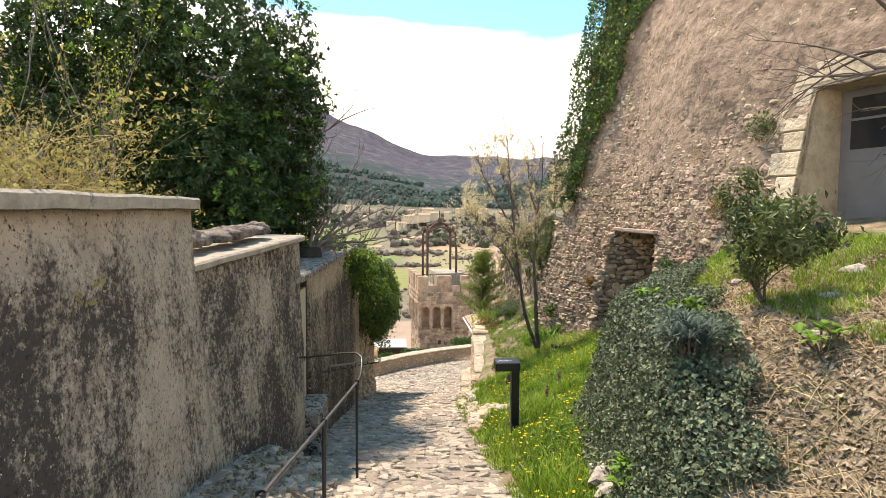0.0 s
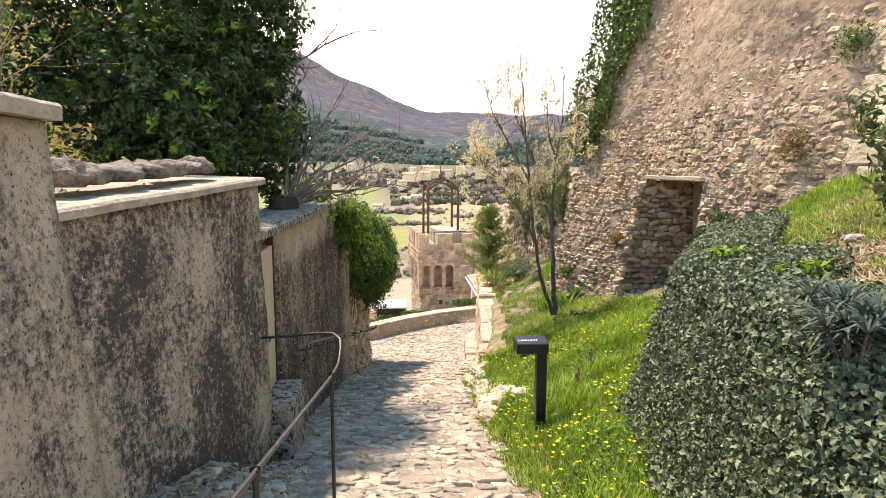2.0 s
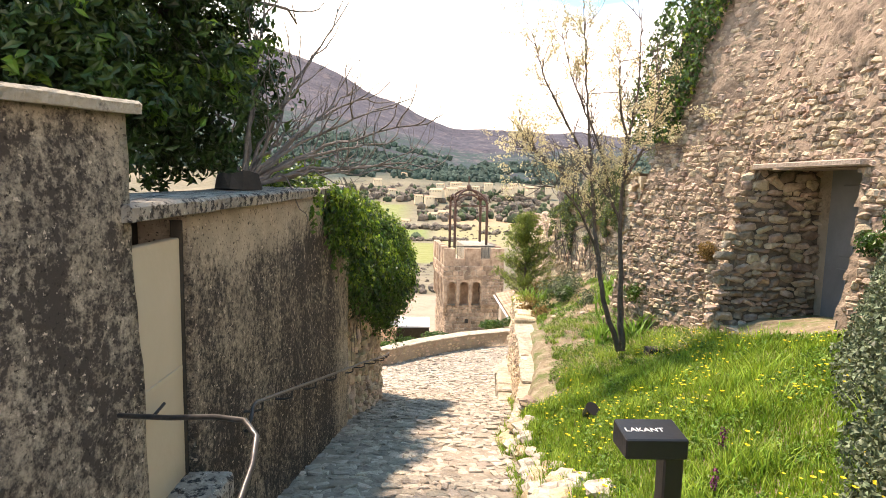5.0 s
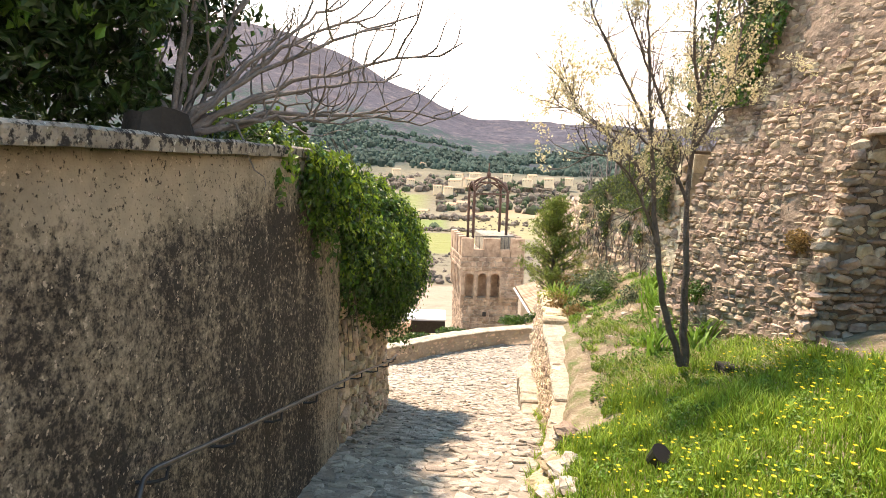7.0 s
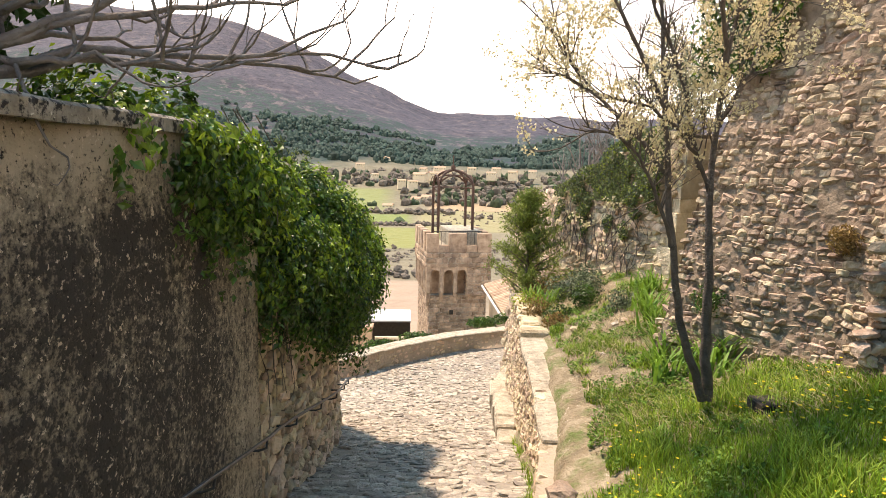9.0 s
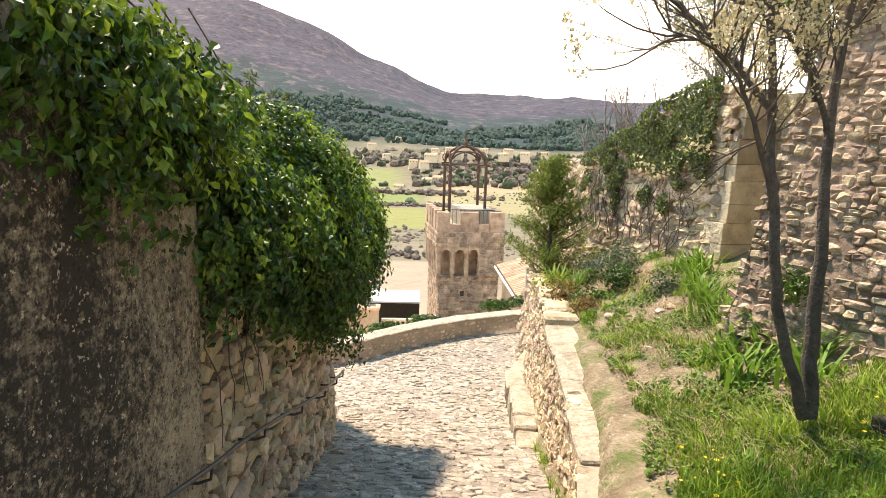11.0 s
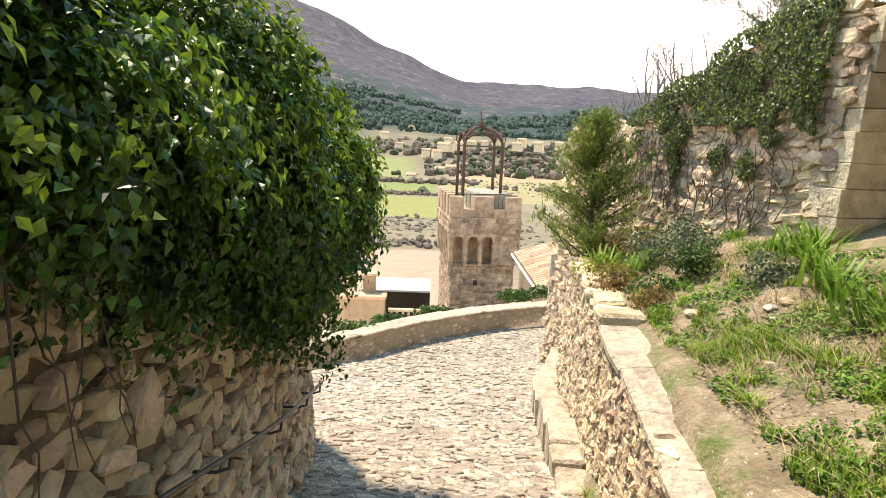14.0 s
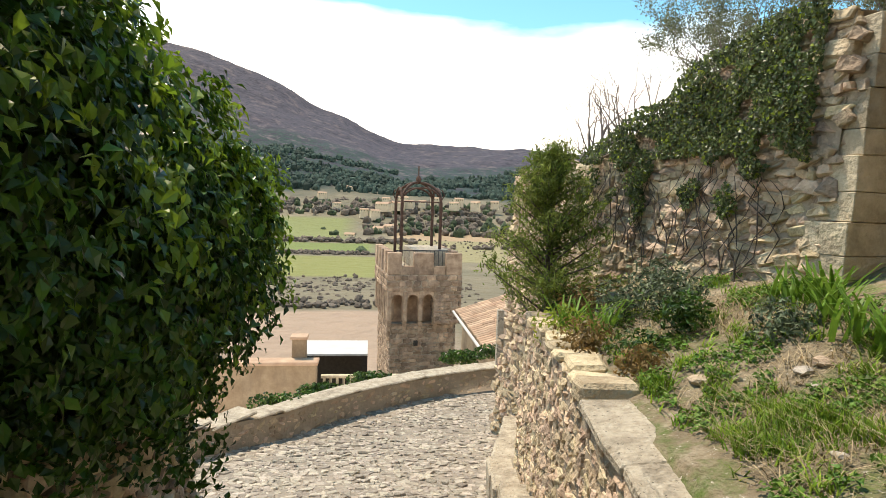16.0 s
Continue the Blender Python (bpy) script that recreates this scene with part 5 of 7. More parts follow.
def build_left_plants():
    blobs = [(-0.26, 8.75, -0.34, 0.36, 0.55, 0.42), (-0.32, 8.2, -0.1, 0.26, 0.5, 0.24), (-0.48, 8.35, -0.12, 0.42, 0.6, 0.32), (-0.38, 9.1, -0.55, 0.5, 0.7, 0.46), (-0.26, 10.0, -0.98, 0.58, 0.8, 0.62),
             (-0.08, 10.9, -1.06, 0.56, 0.85, 0.74), (0.04, 11.7, -1.32, 0.56, 0.8, 0.82), (0.10, 12.35, -1.55, 0.58, 0.6, 0.72),
             (0.12, 12.1, -1.85, 0.42, 0.62, 0.45), (0.05, 11.3, -1.5, 0.40, 0.6, 0.42), (-0.2, 9.5, -0.92, 0.26, 0.4, 0.36)]
    vines = []
    rg = np.random.default_rng(2)
    for i in range(9):
        y = rg.uniform(8.6, 12.0)
        pts, z = [], rg.uniform(-1.4, -0.9)
        for k in range(9):
            pts.append((left_face(y) + 0.03 - 0.04 * max(0, z + 2), y, z))
            y += rg.normal(0.02, 0.05)
            z -= rg.uniform(0.06, 0.16)
        vines.append((pts, [0.007 - 0.0006 * k for k in range(9)]))
    ivy_mass("wall_ivy", "thick glossy dark green ivy hanging over the wall", 126000, blobs, 0.05, M_IVY, 21, 22000, vines)
    # pale upright sprigs standing out of the ivy
    rg = np.random.default_rng(27)
    for x, y, z in ((-0.22, 11.2, -0.55), (-0.1, 11.45, -0.6), (-0.32, 10.9, -0.5), (0.0, 11.7, -0.68)):
        t = thing("ivy_sprig", "pale green upright sprig standing out of the ivy", "sprig", "ivy sprigs")
        tip = Vector((x + rg.normal(0, 0.04), y, z + rg.uniform(0.42, 0.55)))
        line = [Vector((x, y, z)).lerp(tip, k / 6) for k in range(7)]
        part("stem", tubes_mesh("stem", [(line, [0.008 - 0.0008 * k for k in range(7)])], 5), M_BARK, t)
        q = np.array([(line[2 + k % 5] + Vector(rg.normal(0, 0.03, 3)))[:] for k in range(130)])
        part("foliage", leaves_mesh("foliage", q, rg.normal(0, 1, q.shape) + np.array([0, 0, 0.5]), 0.055, 0.3, 0.5, -0.5, rg), M_IVY_RUIN, t)
    # evergreen trees behind the garden wall
    rg = np.random.default_rng(31)
    for nm, base, bl, n in (("evergreen_tree", (-1.75, 7.0, -0.2), [(-1.75, 7.0, 1.2, 1.25, 1.4, 1.2), (-1.9, 6.9, 2.8, 1.35, 1.4, 1.3), (-1.0, 7.3, 0.75, 0.6, 0.8, 0.6), (-1.55, 5.9, 1.0, 0.7, 0.7, 0.9), (-1.0, 7.1, 2.2, 0.6, 0.75, 0.9), (-1.6, 6.0, 0.5, 0.7, 0.7, 0.5)], 62000),
                            ("evergreen_tree", (-4.6, 6.2, -0.2), [(-4.4, 6.4, 1.4, 1.6, 1.5, 1.5), (-4.3, 6.4, 3.0, 1.4, 1.4, 1.2), (-3.1, 5.9, 1.2, 1.0, 0.9, 1.2), (-3.1, 6.4, 2.9, 1.0, 1.0, 1.1)], 42000),
                            ("evergreen_tree", (-3.4, 8.8, -0.2), [(-3.4, 9.0, 1.2, 1.5, 1.4, 1.5), (-3.2, 8.8, 3.0, 1.4, 1.2, 1.4)], 14000)):
        t = thing(nm, "dense dark evergreen tree behind the garden wall", "tree", "garden evergreens")
        strands, tips = branches(base, (0.1, 0, 1), 2.6, 0.11, 3, rg, spread=0.7, kids=3)
        part("trunk", tubes_mesh("trunk", strands, 6), M_BARK, t)
        p, nn, _ = sprays(n // 22, 22, bl, 0.2, rg, 0.6, 0.3)
        hole = np.array([noise.noise(Vector(q) * 1.6 + Vector((9, 0, 0))) for q in p])
        k = hole > -0.45
        part("crown", leaves_mesh("crown", p[k], nn[k], 0.085, 0.42, 0.7, 0.3, rg), M_LAUREL, t)
        p2, nn2, _ = sprays(520, 16, bl, 0.16, rg, 0.1, 0.3)
        # lighter leaves on upward sides imitate sunlight on the crown
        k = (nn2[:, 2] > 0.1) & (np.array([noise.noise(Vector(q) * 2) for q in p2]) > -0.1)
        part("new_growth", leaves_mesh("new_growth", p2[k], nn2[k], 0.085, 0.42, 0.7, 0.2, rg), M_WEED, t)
    # twiggy yellow-green shrubs behind the high wall
    for i, (x, y) in enumerate(((-2.2, 2.7), (-2.4, 3.6), (-2.8, 2.9), (-2.7, 4.2), (-3.4, 3.8), (-2.3, 2.2), (-2.2, 1.7), (-3.3, 2.2))):
        rg = np.random.default_rng(60 + i)
        t = thing("garden_shrub", "straggling shrub of tan twigs and sparse yellow-green leaves", "shrub", "garden shrubs")
        strands, tips = [], []
        for k in range(24):
            w = Vector((rg.normal(0.02, 0.42), rg.normal(0, 0.5), rg.uniform(0.6, 1.3)))
            branches((x + rg.normal(0, 0.12), y + rg.normal(0, 0.12), 0.0), w, rg.uniform(0.7, 1.15), 0.008, 2, rg, 0.5, 3, -0.12, 0.16, 5, 0.6, tips, strands)
        part("twigs", tubes_mesh("twigs", strands, 3), M_TWIG, t)
        p, nn = clump_points(1900, [q[:] for q in tips], 0.07, rg)
        part("foliage", leaves_mesh("foliage", p, nn, 0.04, 0.5, 0.9, 0.1, rg), M_SHRUB, t)
    # tall bare shoots in front of the evergreen
    for i in range(5):
        rg = np.random.default_rng(80 + i)
        t = thing("bare_sapling", "tall bare sapling with thin grey-brown shoots", "sapling", "bare saplings")
        strands, tips = branches((-2.3 - 0.5 * i, 4.6 + 0.25 * (i % 2), -0.15), (0.1 * i - 0.1, 0.0, 1), 1.7, 0.022, 3, rg, 0.4, 3, 0.3, 0.08)
        part("stem_work", tubes_mesh("stem_work", strands, 4), M_BARK_GREY, t)
        p, nn = clump_points(500, [q[:] for q in tips], 0.06, rg)
        part("buds", leaves_mesh("buds", p, nn, 0.035, 0.5, 0.9, 0.1, rg), M_YOUNG, t)
    # fig on the low wall
    rg = np.random.default_rng(90)
    t = thing("fig_tree", "bare grey fig tree spreading drooping twigs over the wall", "tree")
    strands, tips = [], []
    foot = Vector((-0.62, 7.0, 0.0))
    for tip in ((-0.15, 7.2, 1.0), (0.25, 7.4, 0.85), (0.95, 7.7, 0.22), (1.0, 7.6, 0.62), (0.62, 7.5, 0.42), (0.35, 7.3, 0.12), (-0.6, 7.4, 1.25), (0.85, 8.1, 0.2), (-1.0, 7.3, 0.8),
                (-0.45, 7.4, 1.9), (0.15, 7.5, 1.55), (0.5, 7.9, 0.95), (0.0, 7.9, 0.3), (0.7, 7.3, 0.75), (-0.3, 7.8, 0.6)):
        tip = Vector(tip)
        bow = foot.lerp(tip, 0.42) + Vector((rg.normal(0, 0.08), rg.normal(0, 0.1), 0.16 + 0.12 * rg.random()))
        pts = []
        for k in range(15):
            u = k / 14
            p = foot * (1 - u) ** 2 + bow * 2 * u * (1 - u) + tip * u * u
            pts.append(p + Vector(rg.normal(0, 0.013, 3)) * min(1.0, 4 * u))
        pts[-1] += Vector((0.02, 0, 0.07))
        strands.append((pts, [0.021 - 0.0165 * k / 14 for k in range(15)]))
        for k in (5, 7, 8, 10, 11, 12, 13):
            if rg.random() < 0.85:
                d = (pts[k + 1] - pts[k - 1]).normalized()
                branches(pts[k], d + Vector(rg.normal(0, 0.65, 3)) + Vector((0, 0, 0.25)), rg.uniform(0.22, 0.5), 0.008, 1, rg, 0.6, 2, 0.5, 0.2, 6, 0.7, tips, strands)
    part("branch_work", tubes_mesh("branch_work", strands, 5), M_BARK_GREY, t)
    for k in range(4):
        y = rg.uniform(8.0, 9.3)
        pts = [Vector((left_face(y) + 0.05 + 0.05 * j, y + 0.10 * j * rg.normal(0.5, 0.6), 0.12 - 0.13 * j * rg.uniform(0.7, 1.1))) for j in range(6)]
        strands_k = [(pts, [0.006 - 0.0007 * j for j in range(6)])]
        part("hanging_twig", tubes_mesh("hanging_twig", strands_k, 4), M_BARK_GREY, t)
    s = thing("tree_stump", "blackened cut stump on the coping", "stump")
    bm = bmesh.new()
    bmesh.ops.create_cone(bm, segments=12, radius1=0.18, radius2=0.15, depth=0.13, cap_ends=True, matrix=Matrix.Translation((-0.58, 6.75, 0.055)))
    for v in bm.verts:
        v.co += Vector(noise.noise_vector(v.co * 9)) * 0.04
    part("stump_wood", bm, M_DARK, s)
    # rocks on the middle coping
    r = np.random.default_rng(33)
    for i in range(11):
        y = 2.95 + 0.125 * i
        bm = bmesh.new()
        bmesh.ops.create_icosphere(bm, subdivisions=3, radius=1.0)
        sx, sy, sz = r.uniform(0.09, 0.15), r.uniform(0.10, 0.19), r.uniform(0.05, 0.085)
        o = Vector(r.uniform(0, 50, 3))
        x = -0.85 + 0.19 * (y - 2.5) - 0.22 + r.normal(0, 0.05)
        for v in bm.verts:
            k = 1 + 0.34 * noise.fractal(v.co * 1.6 + o, 1.0, 2.0, 4)
            v.co = Vector((v.co.x * sx * k, v.co.y * sy * k, max(v.co.z * k, -0.72) * sz))
        bmesh.ops.transform(bm, verts=bm.verts[:], matrix=Matrix.Translation((x, y, 0.355 + 0.045 * (y - 2.5) + sz * 0.66)) @ pose(0, 0, 0, 0, 0, r.uniform(0, 180)))
        for f in bm.faces:
            f.smooth = True
        tagged(part("loose_rock", bm, M_ROCK_DARK), "pitted grey-brown limestone rock lying on the coping", "rock", "rocks on the coping")


def build_right_plants():
    # blossoming tree: two stems
    tr = thing("blossom_tree", "slender dark two-stemmed tree with pale opening blossom", "tree")
    rg = np.random.default_rng(104)
    strands, tips = [], []
    def limb(pts, r0, r1):
        """A stem through pts, rounded and slightly crooked."""
        pts = [Vector(p) for p in pts]
        fine = []
        for i in range(len(pts) - 1):
            a, b, c, d = pts[max(i - 1, 0)], pts[i], pts[i + 1], pts[min(i + 2, len(pts) - 1)]
            for k in range(5):
                u = k / 5
                q = 0.5 * (2 * b + (c - a) * u + (2 * a - 5 * b + 4 * c - d) * u * u + (3 * b - a - 3 * c + d) * u ** 3)
                fine.append(q + Vector(rg.normal(0, 0.006, 3)))
        fine.append(pts[-1])
        return fine, [lerp(r0, r1, k / (len(fine) - 1)) for k in range(len(fine))]
    stem_a = limb([(3.34, 9.32, -1.97), (3.12, 9.33, -1.32), (2.99, 9.33, -0.63), (2.91, 9.33, 0.08), (2.83, 9.33, 0.75), (2.77, 9.36, 1.45), (2.71, 9.28, 2.05)], 0.036, 0.005)
    stem_b = limb([(3.39, 9.34, -1.97), (3.34, 9.34, -1.40), (3.31, 9.33, -0.95), (3.27, 9.33, -0.33), (3.31, 9.33, 0.49), (3.39, 9.28, 1.25), (3.35, 9.18, 2.15)], 0.046, 0.005)
    part("trunk", tubes_mesh("trunk", [stem_a], 8), M_BARK, tr)
    part("trunk", tubes_mesh("trunk", [stem_b], 8), M_BARK, tr)
    boughs = [limb(q, 0.022, 0.004) for q in (
        [(3.27, 9.33, -0.33), (3.07, 9.28, 0.00), (2.72, 9.18, 0.25), (2.22, 9.08, 0.37), (1.92, 9.03, 0.85)],
        [(3.17, 9.32, -0.17), (2.99, 9.38, 0.55), (2.69, 9.43, 1.25), (2.47, 9.48, 1.95)],
        [(3.29, 9.33, 0.15), (3.57, 9.38, 0.65), (3.72, 9.48, 1.25), (3.67, 9.58, 1.85)],
        [(2.95, 9.33, -0.25), (2.62, 9.48, 0.20), (2.27, 9.68, 0.50), (1.97, 9.78, 0.60)],
        [(3.01, 9.33, -0.75), (2.77, 9.18, -0.30), (2.52, 9.08, 0.00), (2.17, 8.98, 0.10)],
        [(2.90, 9.33, 0.25), (2.57, 9.28, 0.80), (2.27, 9.28, 1.35), (2.12, 9.28, 1.75)],
        [(3.33, 9.33, 0.55), (3.12, 9.08, 1.05), (3.02, 8.88, 1.55)])]
    strands += boughs
    for pts, rad in boughs + [(stem_a[0][14:], stem_a[1][14:]), (stem_b[0][14:], stem_b[1][14:])]:
        for k in range(3, len(pts) - 1):
            for _ in range(2):
                d = (pts[k + 1] - pts[k - 1]).normalized()
                branches(pts[k], d * 0.7 + Vector(rg.normal(0, 0.6, 3)) + Vector((0, 0, 0.3)), rg.uniform(0.2, 0.48), 0.0065, 1, rg, 0.55, 3, 0.2, 0.12, 5, 0.7, tips, strands)
    part("crown_wood", tubes_mesh("crown_wood", strands, 4), M_BARK, tr)
    p, nn = clump_points(26000, [q[:] for q in tips], 0.045, rg)
    k = np.array([noise.noise(Vector(q) * 1.3) for q in p]) > -0.15
    part("blossom", leaves_mesh("blossom", p[k], nn[k], 0.024, 0.8, 1.0, 0.0, rg), M_BLOSSOM, tr)
    # conifer by the ruin
    rg = np.random.default_rng(110)
    t = thing("young_conifer", "young feathery green conifer in front of the ruined wall", "conifer")
    base, H = Vector((3.22, 15.6, -3.0)), 2.35
    strands, cs, ns = [([base + Vector((0, 0, H * k / 8)) for k in range(9)], [0.04 * (1 - k / 9) + 0.006 for k in range(9)])], [], []
    for i in range(90):
        k = (i + 1) / 91
        a = rg.uniform(0, 2 * math.pi)
        L = 0.85 * (1 - k) ** 0.75 + 0.12
        w = Vector((math.cos(a), math.sin(a), rg.uniform(0.25, 0.75))).normalized()
        p0 = base + Vector((0, 0, H * (0.10 + 0.9 * k)))
        pts = [p0 + w * L * j / 5 + Vector((0, 0, 0.05 * L * (j / 5) ** 2)) for j in range(6)]
        strands.append((pts, [0.010 * (1 - j / 6) + 0.003 for j in range(6)]))
        for j in range(1, 6):
            for q in range(9):
                cs.append(pts[j] + Vector(rg.normal(0, 0.045, 3)))
                ns.append(rg.normal(0, 1, 3))
    part("trunk", tubes_mesh("trunk", strands[:1], 6), M_BARK, t)
    part("branch_work", tubes_mesh("branch_work", strands[1:], 4), M_BARK, t)
    cs, ns = np.repeat(np.array([c[:] for c in cs]), 4, 0) + rg.normal(0, 0.03, (len(cs) * 4, 3)), np.repeat(np.array(ns), 4, 0)
    part("needles", leaves_mesh("needles", cs, ns, 0.075, 0.2, 0.8, -0.4, rg), material("conifer_needles", [(0.09, 0.14, 0.02), (0.24, 0.29, 0.06)], 3, rough=0.6, bump=0, per="island", vary=0.4, translucent=0.25), t)
    # bay shrub on the terrace
    t, tips = tree("bay_shrub", "upright bay shrub with glossy lance-shaped leaves", (3.56, 2.7, ground_z(3.56, 2.7) - 0.03), [((0.0, 0.0, 1), 0.52, 0.022, 3), ((0.22, 0.1, 1), 0.46, 0.015, 3), ((-0.14, 0.1, 1), 0.44, 0.014, 3)], M_BARK, 120,
                   M_IVY_RUIN, 4600, 0.068, 0.10, 5, 0.34, "shrub", spread=0.75, kids=3, up=0.25, shrink=0.62)
    # ivy on the bank
    rg = np.random.default_rng(130)
    def on_bank(x, y, r):
        d = x - mound_rim(y)
        lim = (0.95 if y > 3.0 else 0.7) + 0.4 * noise.noise((x * 2, y * 2, 0))
        return -0.12 < d < lim and (r.random() < (1 if d < 0.3 else 0.42)) and noise.noise((x * 2.4, y * 2.4, 5)) > -0.42
    p, nn = sample_sheet(54000, ground_z, 1.85, 4.6, 1.1, 6.6, on_bank, rg)
    rim = np.clip((p[:, 0] - np.array([mound_rim(y) for y in p[:, 1]])) / 0.45, 0, 1)
    p[:, 0] -= 0.16 * rg.random(len(p)) * (1 - rim) + 0.05
    p[:, 2] += rg.uniform(0.0, 0.13, len(p)) * (0.3 + rim) - rg.random(len(p)) * 0.16 * (rim < 0.6)
    nn = unit(nn + np.array([-0.5, -0.1, 0.2]))
    t = thing("bank_ivy", "dusty grey-green ivy covering the terrace bank", "ivy")
    part("foliage", leaves_mesh("foliage", p, nn, 0.035, 0.85, 0.75, 0.3, rg), M_IVY_GREY, t)
    # spurge with narrow leaf rosettes
    def rosette(name, label, base, heads, n, L, W, mat, seed, up=0.5, stem=0.25, cat="plant", group=""):
        rg = np.random.default_rng(seed)
        t = thing(name, label, cat, group)
        V, F, st = [], [], []
        for h in range(heads):
            a, s = rg.uniform(0, 6.28), rg.uniform(0.3, 1) * stem
            top = Vector(base) + Vector((math.cos(a) * s, math.sin(a) * s, rg.uniform(0.5, 1.1) * stem * 1.2))
            st.append(([Vector(base) + Vector((math.cos(a), math.sin(a), 0)) * s * 0.2, top], [0.008, 0.006]))
            for k in range(n):
                b = rg.uniform(0, 6.28)
                w = Vector((math.cos(b), math.sin(b), rg.normal(up, 0.4))).normalized()
                side = w.cross(Vector((0, 0, 1))).normalized() * W
                l = L * rg.uniform(0.7, 1.2)
                o = len(V)
                mid = top + w * l * 0.55
                end = top + w * l + Vector((0, 0, -0.25 * l))
                V += [top - side * 0.4, top + side * 0.4, mid + side, mid - side, end]
                F += [(o, o + 1, o + 2), (o, o + 2, o + 3), (o + 3, o + 2, o + 4)]
        part("stem_work", tubes_mesh("stem_work", st, 4), M_BARK, t)
        part("foliage", raw_mesh("foliage", [tuple(v) for v in V], F), mat, t)
    spurge = material("spurge_leaves", [(0.04, 0.07, 0.058), (0.12, 0.16, 0.125)], 4, rough=0.6, bump=0, per="island", vary=0.3, translucent=0.25)
    for i, (x, y) in enumerate(((2.56, 1.92), (2.64, 2.06))):
        rosette("spurge", "blue-green spurge clump with narrow leaf rosettes", (x, y, ground_z(x, y)), 10, 36, 0.17, 0.006, spurge, 140 + i, 0.8, 0.2, "plant", "spurges")
    bright = material("fresh_leaves", [(0.09, 0.20, 0.02), (0.20, 0.34, 0.05)], 4, rough=0.5, bump=0, per="island", vary=0.25, translucent=0.35)
    for i, (x, y) in enumerate(((2.16, 1.84), (2.24, 1.95), (3.0, 3.7), (3.15, 3.95), (3.3, 1.7), (3.0, 2.9))):
        rosette("leafy_weed", "fresh green leafy weed on the bank", (x, y, ground_z(x, y)), 5, 12, 0.12, 0.018, bright, 150 + i, 0.5, 0.14, "plant", "weeds")
    # strap-leaved irises behind the low wall
    spots = [(4.2, 12.6), (4.45, 12.9), (4.0, 11.9), (3.95, 11.5), (3.85, 11.1), (3.8, 10.75), (3.75, 10.4), (3.9, 10.1), (3.7, 9.9), (3.55, 10.6), (4.5, 13.0), (4.35, 13.15), (3.25, 14.0), (4.05, 12.2), (3.45, 10.15), (3.95, 10.7), (3.1, 14.4)]
    for i, (x, y) in enumerate(spots):
        rg = np.random.default_rng(160 + i)
        t = thing("iris_clump", "clump of upright sword-shaped iris leaves", "iris", "iris clumps")
        V, F = [], []
        z = ground_z(x, y)
        for k in range(26):
            a = rg.uniform(0, 6.28)
            b = Vector((x + rg.normal(0, 0.07), y + rg.normal(0, 0.07), z - 0.02))
            w = Vector((math.cos(a) * 0.45, math.sin(a) * 0.45, 1)).normalized()
            side = Vector((-math.sin(a), math.cos(a), 0)) * 0.017
            l = rg.uniform(0.22, 0.44)
            o = len(V)
            pts = [b, b + w * l * 0.55, b + w * l * 0.9 + Vector((math.cos(a), math.sin(a), -0.2)) * l * 0.14, b + w * l * 1.05 + Vector((math.cos(a), math.sin(a), -0.6)) * l * 0.28]
            for j, q in enumerate(pts):
                V += [q - side * (1 - 0.3 * j), q + side * (1 - 0.3 * j)]
            F += [(o, o + 1, o + 3, o + 2), (o + 2, o + 3, o + 5, o + 4), (o + 4, o + 5, o + 7, o + 6)]
        part("leaf_fan", raw_mesh("leaf_fan", [tuple(v) for v in V], F), bright, t)
    # shrubs at the head of the low wall
    red = material("reddish_foliage", [(0.16, 0.10, 0.04), (0.30, 0.20, 0.07)], 4, rough=0.6, bump=0, per="island", vary=0.35, translucent=0.3)
    for i, (x, y, z, r, mat) in enumerate(((3.0, 13.7, -2.45, 0.28, red), (3.0, 14.3, -2.5, 0.3, M_YOUNG), (3.2, 13.2, -2.4, 0.24, M_IVY), (3.1, 12.9, -2.4, 0.2, red), (3.9, 12.6, -2.05, 0.24, M_IVY_GREY), (3.5, 14.1, -2.2, 0.3, M_IVY_GREY), (3.75, 13.7, -2.05, 0.28, M_IVY_GREY), (3.35, 14.8, -2.35, 0.28, red), (3.6, 13.3, -2.1, 0.22, M_IVY), (3.9, 14.3, -2.0, 0.3, M_IVY_GREY), (3.3, 15.2, -2.4, 0.25, M_IVY))):
        rg = np.random.default_rng(180 + i)
        t = thing("low_shrub", "low mixed shrub at the head of the wall", "shrub", "shrubs by the low wall")
        p, nn = blob_points(700, [(x, y, z + r * 0.4, r, r, r * 0.8)], 0.9, rg)
        part("foliage", leaves_mesh("foliage", p, nn, 0.055, 0.4, 0.9, -0.2, rg), mat, t)
    # ivy on the house wall's far edge and on the ruin
    rg = np.random.default_rng(200)
    def cling(name, label, fn, n, u0, u1, v0, v1, keep, size, mat, out, young=0.0):
        t = thing(name, label, "ivy")
        P, N = [], []
        while len(P) < n:
            u, v = rg.uniform(u0, u1), rg.uniform(v0, v1)
            if keep(u, v):
                p, nn = fn(u, v)
                P.append(p + nn * (0.05 + out * rg.random() * (0.5 + 0.5 * noise.noise((u * 2, v * 2, 0)))))
                N.append(nn)
        P, N = np.array([p[:] for p in P]), np.array([q[:] for q in N])
        k = int(n * young)
        part("foliage", leaves_mesh("foliage", P[k:], N[k:], size, 0.85, 0.5, 0.5, rg), mat, t)
        if k:
            part("young_foliage", leaves_mesh("young_foliage", P[:k], N[:k], size, 0.8, 0.5, 0.4, rg), M_YOUNG, t)
